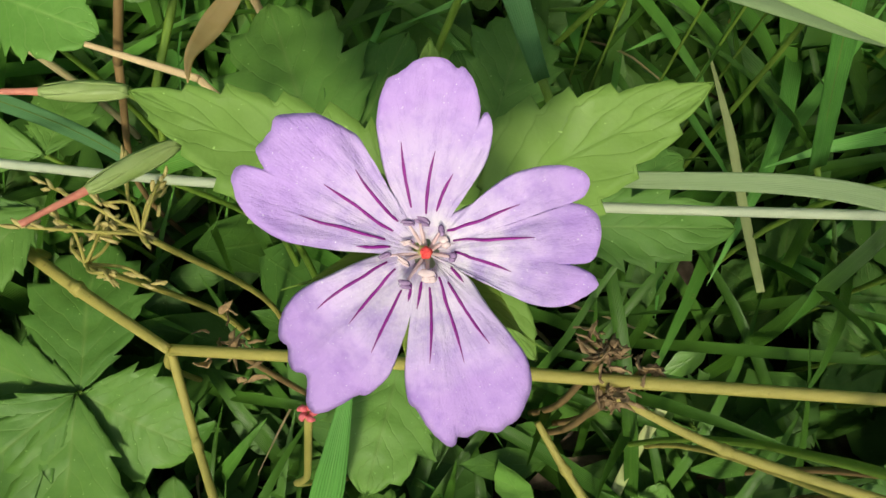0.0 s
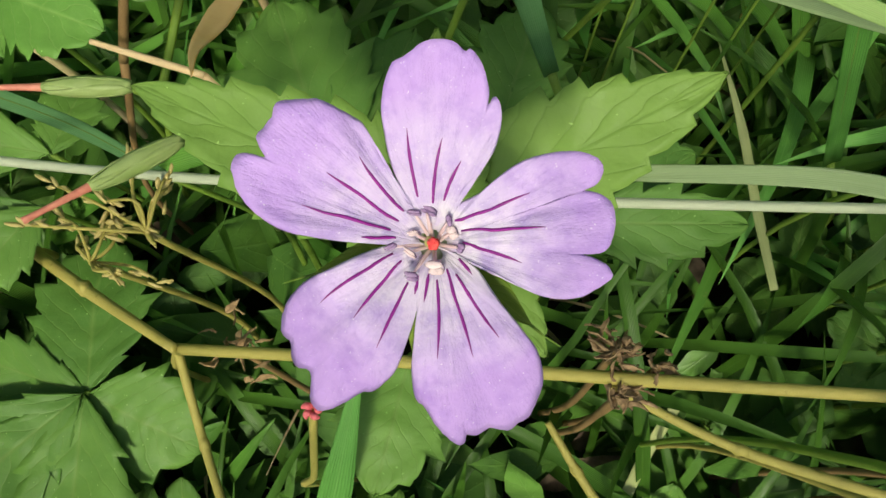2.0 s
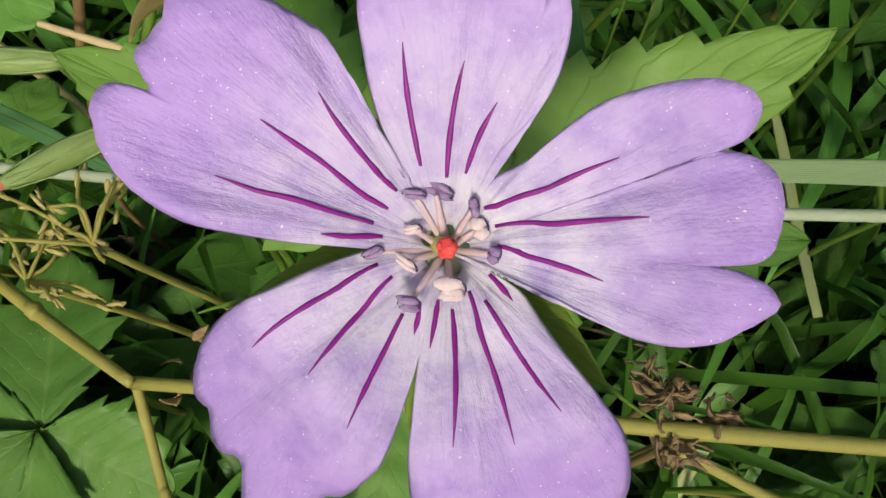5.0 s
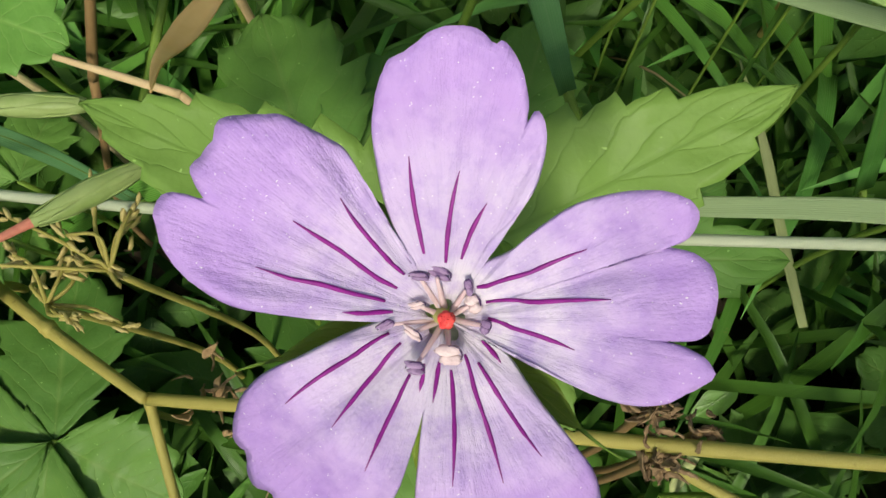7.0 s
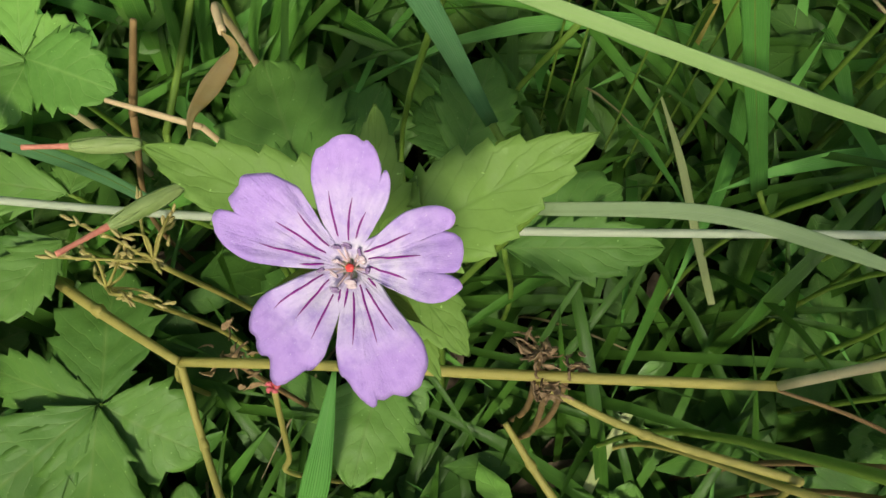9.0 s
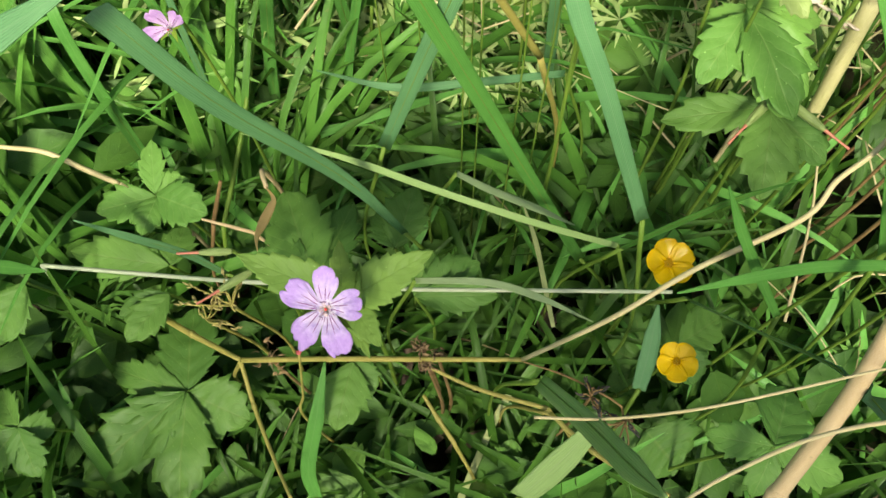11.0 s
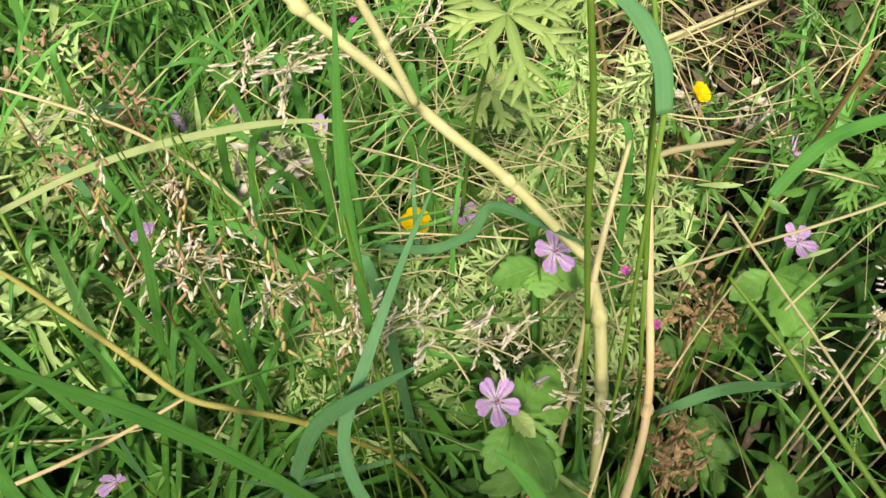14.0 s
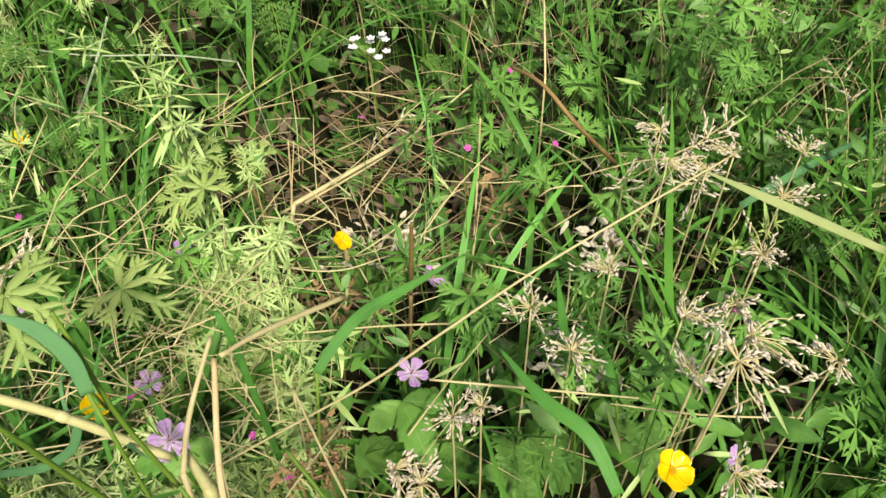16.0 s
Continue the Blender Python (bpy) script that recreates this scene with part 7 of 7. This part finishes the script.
def grass_ear(at, seed):
    """A ripe grass ear that hangs over at the end of its stalk."""
    r = random.Random(seed)
    a = Vector(at)
    e = thing("grass_ear", "hanging dry brown grass ear on a thin stalk", "seed head", Matrix.Translation((a.x, a.y + 0.02, 0)), "hanging grass ears")
    top = Vector((0, -0.02, a.z))
    sx = r.uniform(-0.01, 0.01)
    part("stem", tube([(0, 0, -0.003), (0.004, 0.004, a.z * 0.6), (0, -0.006, a.z + 0.004), top], (0.00045, 0.00040, 0.0002), 6, 22), GREEN_STEM, e)
    line = smooth_line([top, top + Vector((sx * 0.4, -0.014, -0.010)), top + Vector((sx, -0.022, -0.034))], 15)
    for k, c in enumerate(line):
        d = (line[min(k + 1, 14)] - line[max(k - 1, 0)]).normalized() + Vector((0.35 * (-1) ** k, 0, 0.1))
        q = d.to_track_quat("Z", "Y").to_matrix()
        part("spikelet", ball(c + Vector((0.0009 * (-1) ** k + r.gauss(0, 0.0007), r.gauss(0, 0.0008), r.gauss(0, 0.0008))), (0.0006, 0.0008, r.uniform(0.0014, 0.0028)), 6, 6, 0.6, q @ Euler((r.gauss(0, 0.3), r.gauss(0, 0.3), 0)).to_matrix()), r.choice((CREAM, BROWN, BROWN, HUSK)), e)


for i, q in enumerate(((0.006, 0.140, 0.470), (0.046, 0.097, 0.500), (0.025, 0.151, 0.460), (0.053, 0.093, 0.480), (0.069, 0.080, 0.490), (0.079, 0.078, 0.485), (0.091, 0.085, 0.460), (0.052, 0.142, 0.440), (-0.012, 0.185, 0.440))):
    grass_ear(q, 200 + i)


def flower_bud(at):
    a = Vector(at)
    e = thing("buttercup_bud", "round yellow-green buttercup bud on a thin stem", "bud", Matrix.Translation((a.x, a.y, 0)))
    z = Vector((0, 0, a.z))
    part("bud", ball(z, (0.0036, 0.0036, 0.0042), 14, 10, 0.25), HUSK, e)
    for k in range(5):
        part("sepal", moved(leaflet_geo(0.007, 0.0045, 3, 0.0, -0.35, 0.4, 10, 5), Matrix.Translation(z - Vector((0, 0, 0.003))) @ Matrix.Rotation(k * 1.2566, 4, "Z") @ Matrix.Rotation(0.6, 4, "X")), SEPAL, e)
    part("stem", tube([z - Vector((0, 0, 0.003)), (0.003, 0.004, a.z * 0.5), (0, 0, -0.003)], (0.0008, 0.0009, 0.0011), 8, 14), GREEN_STEM, e)


flower_bud((0.184, 0.013, 0.325))

# broad dark lobed leaves under the grass
def ground_leaf(seed, mat, label):
    r = random.Random(seed)
    e = thing("geranium_leaf", label, "leaf", None, "lobed leaves")
    for k in range(5):
        ln = 0.040 * (1 - 0.16 * abs(k - 2)) * r.uniform(0.9, 1.1)
        part("lobe", moved(broad_leaf_geo(ln, 0.024, 5, 0.26, -0.1, 0.14, 0.2, 1.05, seed=seed * 9 + k, ripple=0.03, cols=7), Matrix.Translation((0, 0, -0.0006 * k)) @ Matrix.Rotation(radians(-104 + 52 * k), 4, "Z")), mat, e)
    part("leaf_stalk", tube([(0, 0, -0.0005), (0.004, -0.006, -0.03), (0.006, -0.010, -0.09)], (0.0008, 0.0009, 0.001), 7, 10), GREEN_STEM, e)
    return e


lay([ground_leaf(1, LEAF, "dark green toothed lobed leaf under the grass"), ground_leaf(2, LEAF, "dark green toothed lobed leaf under the grass")], 62,
    lambda x, y: (1 - ease(0.32, 0.48, math.hypot(x - 0.15, y - 0.08))) * ease(0.05, 0.12, math.hypot(x, y)), (0.35, 0.8), (0.8, 1.25), 0.3)

# drooping dry grass heads at their places
HEAD = panicle(7, CREAM, "drooping dry cream grass head with loose husks", 8)
PLACES = ((0.039, 0.275, 0.420), (0.060, 0.285, 0.410), (-0.009, 0.221, 0.330), (-0.037, 0.280, 0.330), (0.037, 0.189, 0.330), (0.073, 0.164, 0.330), (0.049, 0.355, 0.360), (0.122, 0.357, 0.360), (0.149, 0.150, 0.310), (0.169, 0.145, 0.300),
          (0.201, 0.131, 0.270), (0.113, 0.151, 0.330), (0.051, 0.187, 0.340), (0.092, 0.152, 0.330), (0.008, 0.216, 0.340), (-0.033, 0.203, 0.350), (-0.132, 0.347, 0.360), (-0.107, 0.340, 0.340),
          (0.855, 0.451, 0.300), (1.066, 0.445, 0.250), (0.653, 0.255, 0.330), (0.640, 0.277, 0.330), (0.348, 0.139, 0.250), (0.496, 0.217, 0.250), (0.62, 0.30, 0.30), (0.70, 0.33, 0.28))
for i, q in enumerate(PLACES):
    m = Matrix.Translation(q) @ Euler((0.3 * math.sin(i * 1.7), 0.55 + 0.35 * math.sin(i * 2.3), -1.57 + 1.1 * math.sin(i * 3.1))).to_matrix().to_4x4() @ Matrix.Scale(1.1 + 0.3 * math.sin(i * 1.3), 4)
    if i == 0:
        HEAD.matrix_basis = m
    else:
        copy_thing(HEAD, m).matrix_basis = m

# single long blades of the grass tuft beside the herbs
TUFT = random.Random(31)
for i in range(64):
    x, y = TUFT.gauss(-0.05, 0.10), TUFT.gauss(0.27, 0.085)
    if math.hypot(x, y) < 0.17:
        continue
    h = TUFT.uniform(0.24, 0.40)
    a = TUFT.uniform(0, 6.283)
    ln = TUFT.uniform(0.03, 0.16)
    c, s = math.cos(a) * ln, math.sin(a) * ln * 0.7
    if y + s < 0.16 and x + c > -0.2:
        s = abs(s)
    blade(((x, y, 0.0), (x + c * 0.15, y + s * 0.15, h * 0.5), (x + c * 0.45, y + s * 0.45, h * 0.9), (x + c, y + s, h * TUFT.uniform(0.75, 1.0))), TUFT.uniform(3.5, 7.5), BLADE_BLUE if i % 5 == 0 else BLADE_GREEN)


# ---- unseen leafy shrub added behind the camera to shade the near meadow ----
def shrub():
    r = random.Random(21)
    e = thing("hazel_shrub", "unseen leafy shrub added to shade the near meadow", "shrub", Matrix.Translation((-0.25, -1.25, 0)))
    for k in range(7):
        a = 0.16 * (k - 3)
        foot = Vector((0.18 + 0.012 * (k - 3), 0.02 * (k % 3), -0.01))
        top = Vector((0.2 + a, 0.12 + 0.1 * (k % 3), 1.78 + 0.06 * (k % 3)))
        pts = [foot, foot + Vector((a * 0.25, 0.03, 0.6)), foot + Vector((a * 0.65, 0.09 + 0.04 * (k % 3), 1.15)), top]
        limb = part("limb", tube(pts, (0.014, 0.011, 0.007, 0.002), 9, 24), DARK_STEM, e)
        line = smooth_line(pts, 30)
        for n in range(9):
            p = line[15 + n + n // 2]
            d = Vector((r.uniform(-0.16, 0.16), r.uniform(-0.16, 0.16), r.uniform(0.03, 0.14)))
            part("twig", tube([p, p + d * 0.5 + Vector((0, 0, 0.01)), p + d], (0.003, 0.002, 0.0008), 6, 7), DARK_STEM, limb)
    geos = []
    for k in range(SHRUB_LEAVES):
        c = Vector((r.uniform(-0.75, 0.72), r.uniform(0.0, 0.45), r.uniform(1.1, 1.98)))
        # the first leaves are placed to shade the growth right of the flower
        if k < 26:
            c.z = r.uniform(1.2, 1.45)
            c.x, c.y = r.uniform(0.05, 0.15) + 0.25 - 0.117 * c.z, r.uniform(0.0, 0.15) + 1.25 - 0.83 * c.z
        north, east = c.y - 1.25 + c.z * 0.83, c.x - 0.25 + c.z * 0.117
        if r.random() < max(ease(0.27, 0.39, north), ease(0.22, 0.38, east), 1 - ease(-0.22, -0.06, east), 0.5 * (1 - ease(-0.05, 0.10, north))):
            continue
        m = Matrix.Translation(c) @ Euler((r.uniform(-1.2, 0.4), r.uniform(-0.8, 0.8), r.uniform(0, 6.283))).to_matrix().to_4x4()
        geos.append(moved(leaflet_geo(r.uniform(0.04, 0.065), r.uniform(0.028, 0.045), 6, 0.15, 0.2, 0.15, 9, 5, 1.5, k), m))
    vs, fs, uv = [], [], []
    for g in geos:
        o = len(vs)
        vs += g[0]
        fs += [tuple(i + o for i in f) for f in g[1]]
        uv += g[2]
    part("crown", (vs, fs, uv), HERB, e, "dense green leaves")["kind"] = "stuff"


SHRUB_LEAVES = 1500
shrub()


# ---- the meadow goes on all round ----
def wide_meadow(count):
    r = random.Random(77)
    vs, fs, uv = [], [], []
    done = 0
    while done < count:
        fx, fy = r.gauss(0.4, 1.25), r.gauss(0.5, 1.25)
        if (-0.58 < fx < 1.74 and -0.36 < fy < 1.54 and fx > -0.38 - 0.28 * fy and fx < 0.76 + 0.95 * max(0, fy + 0.1)) or math.hypot(fx - 0.1, fy) < 0.36:
            continue
        done += 1
        for _ in range(10):
            a, w, ln = r.uniform(0, 6.283), r.uniform(0.003, 0.007), r.uniform(0.10, 0.28)
            p = Vector((r.gauss(fx, 0.025), r.gauss(fy, 0.025), -0.006))
            side = Vector((-math.sin(a), math.cos(a), 0)) * w * 0.5
            o, e1 = len(vs), r.uniform(-0.6, 1.1)
            for i in range(5):
                s = i / 4
                k = 1 - s ** 2.5
                vs += [p - side * k, p + side * k]
                uv += [(-1, s * ln), (1, s * ln)]
                e = 1.45 + (e1 - 1.45) * s
                p = p + Vector((math.cos(e) * math.cos(a), math.cos(e) * math.sin(a), math.sin(e))) * (ln / 4)
            for i in range(4):
                b = o + i * 2
                fs.append((b, b + 1, b + 3, b + 2))
    tagged(part("meadow_grass", (vs, fs, uv), GRASS), "green meadow grass stretching away on all sides", "grass", kind="stuff")


wide_meadow(3600)
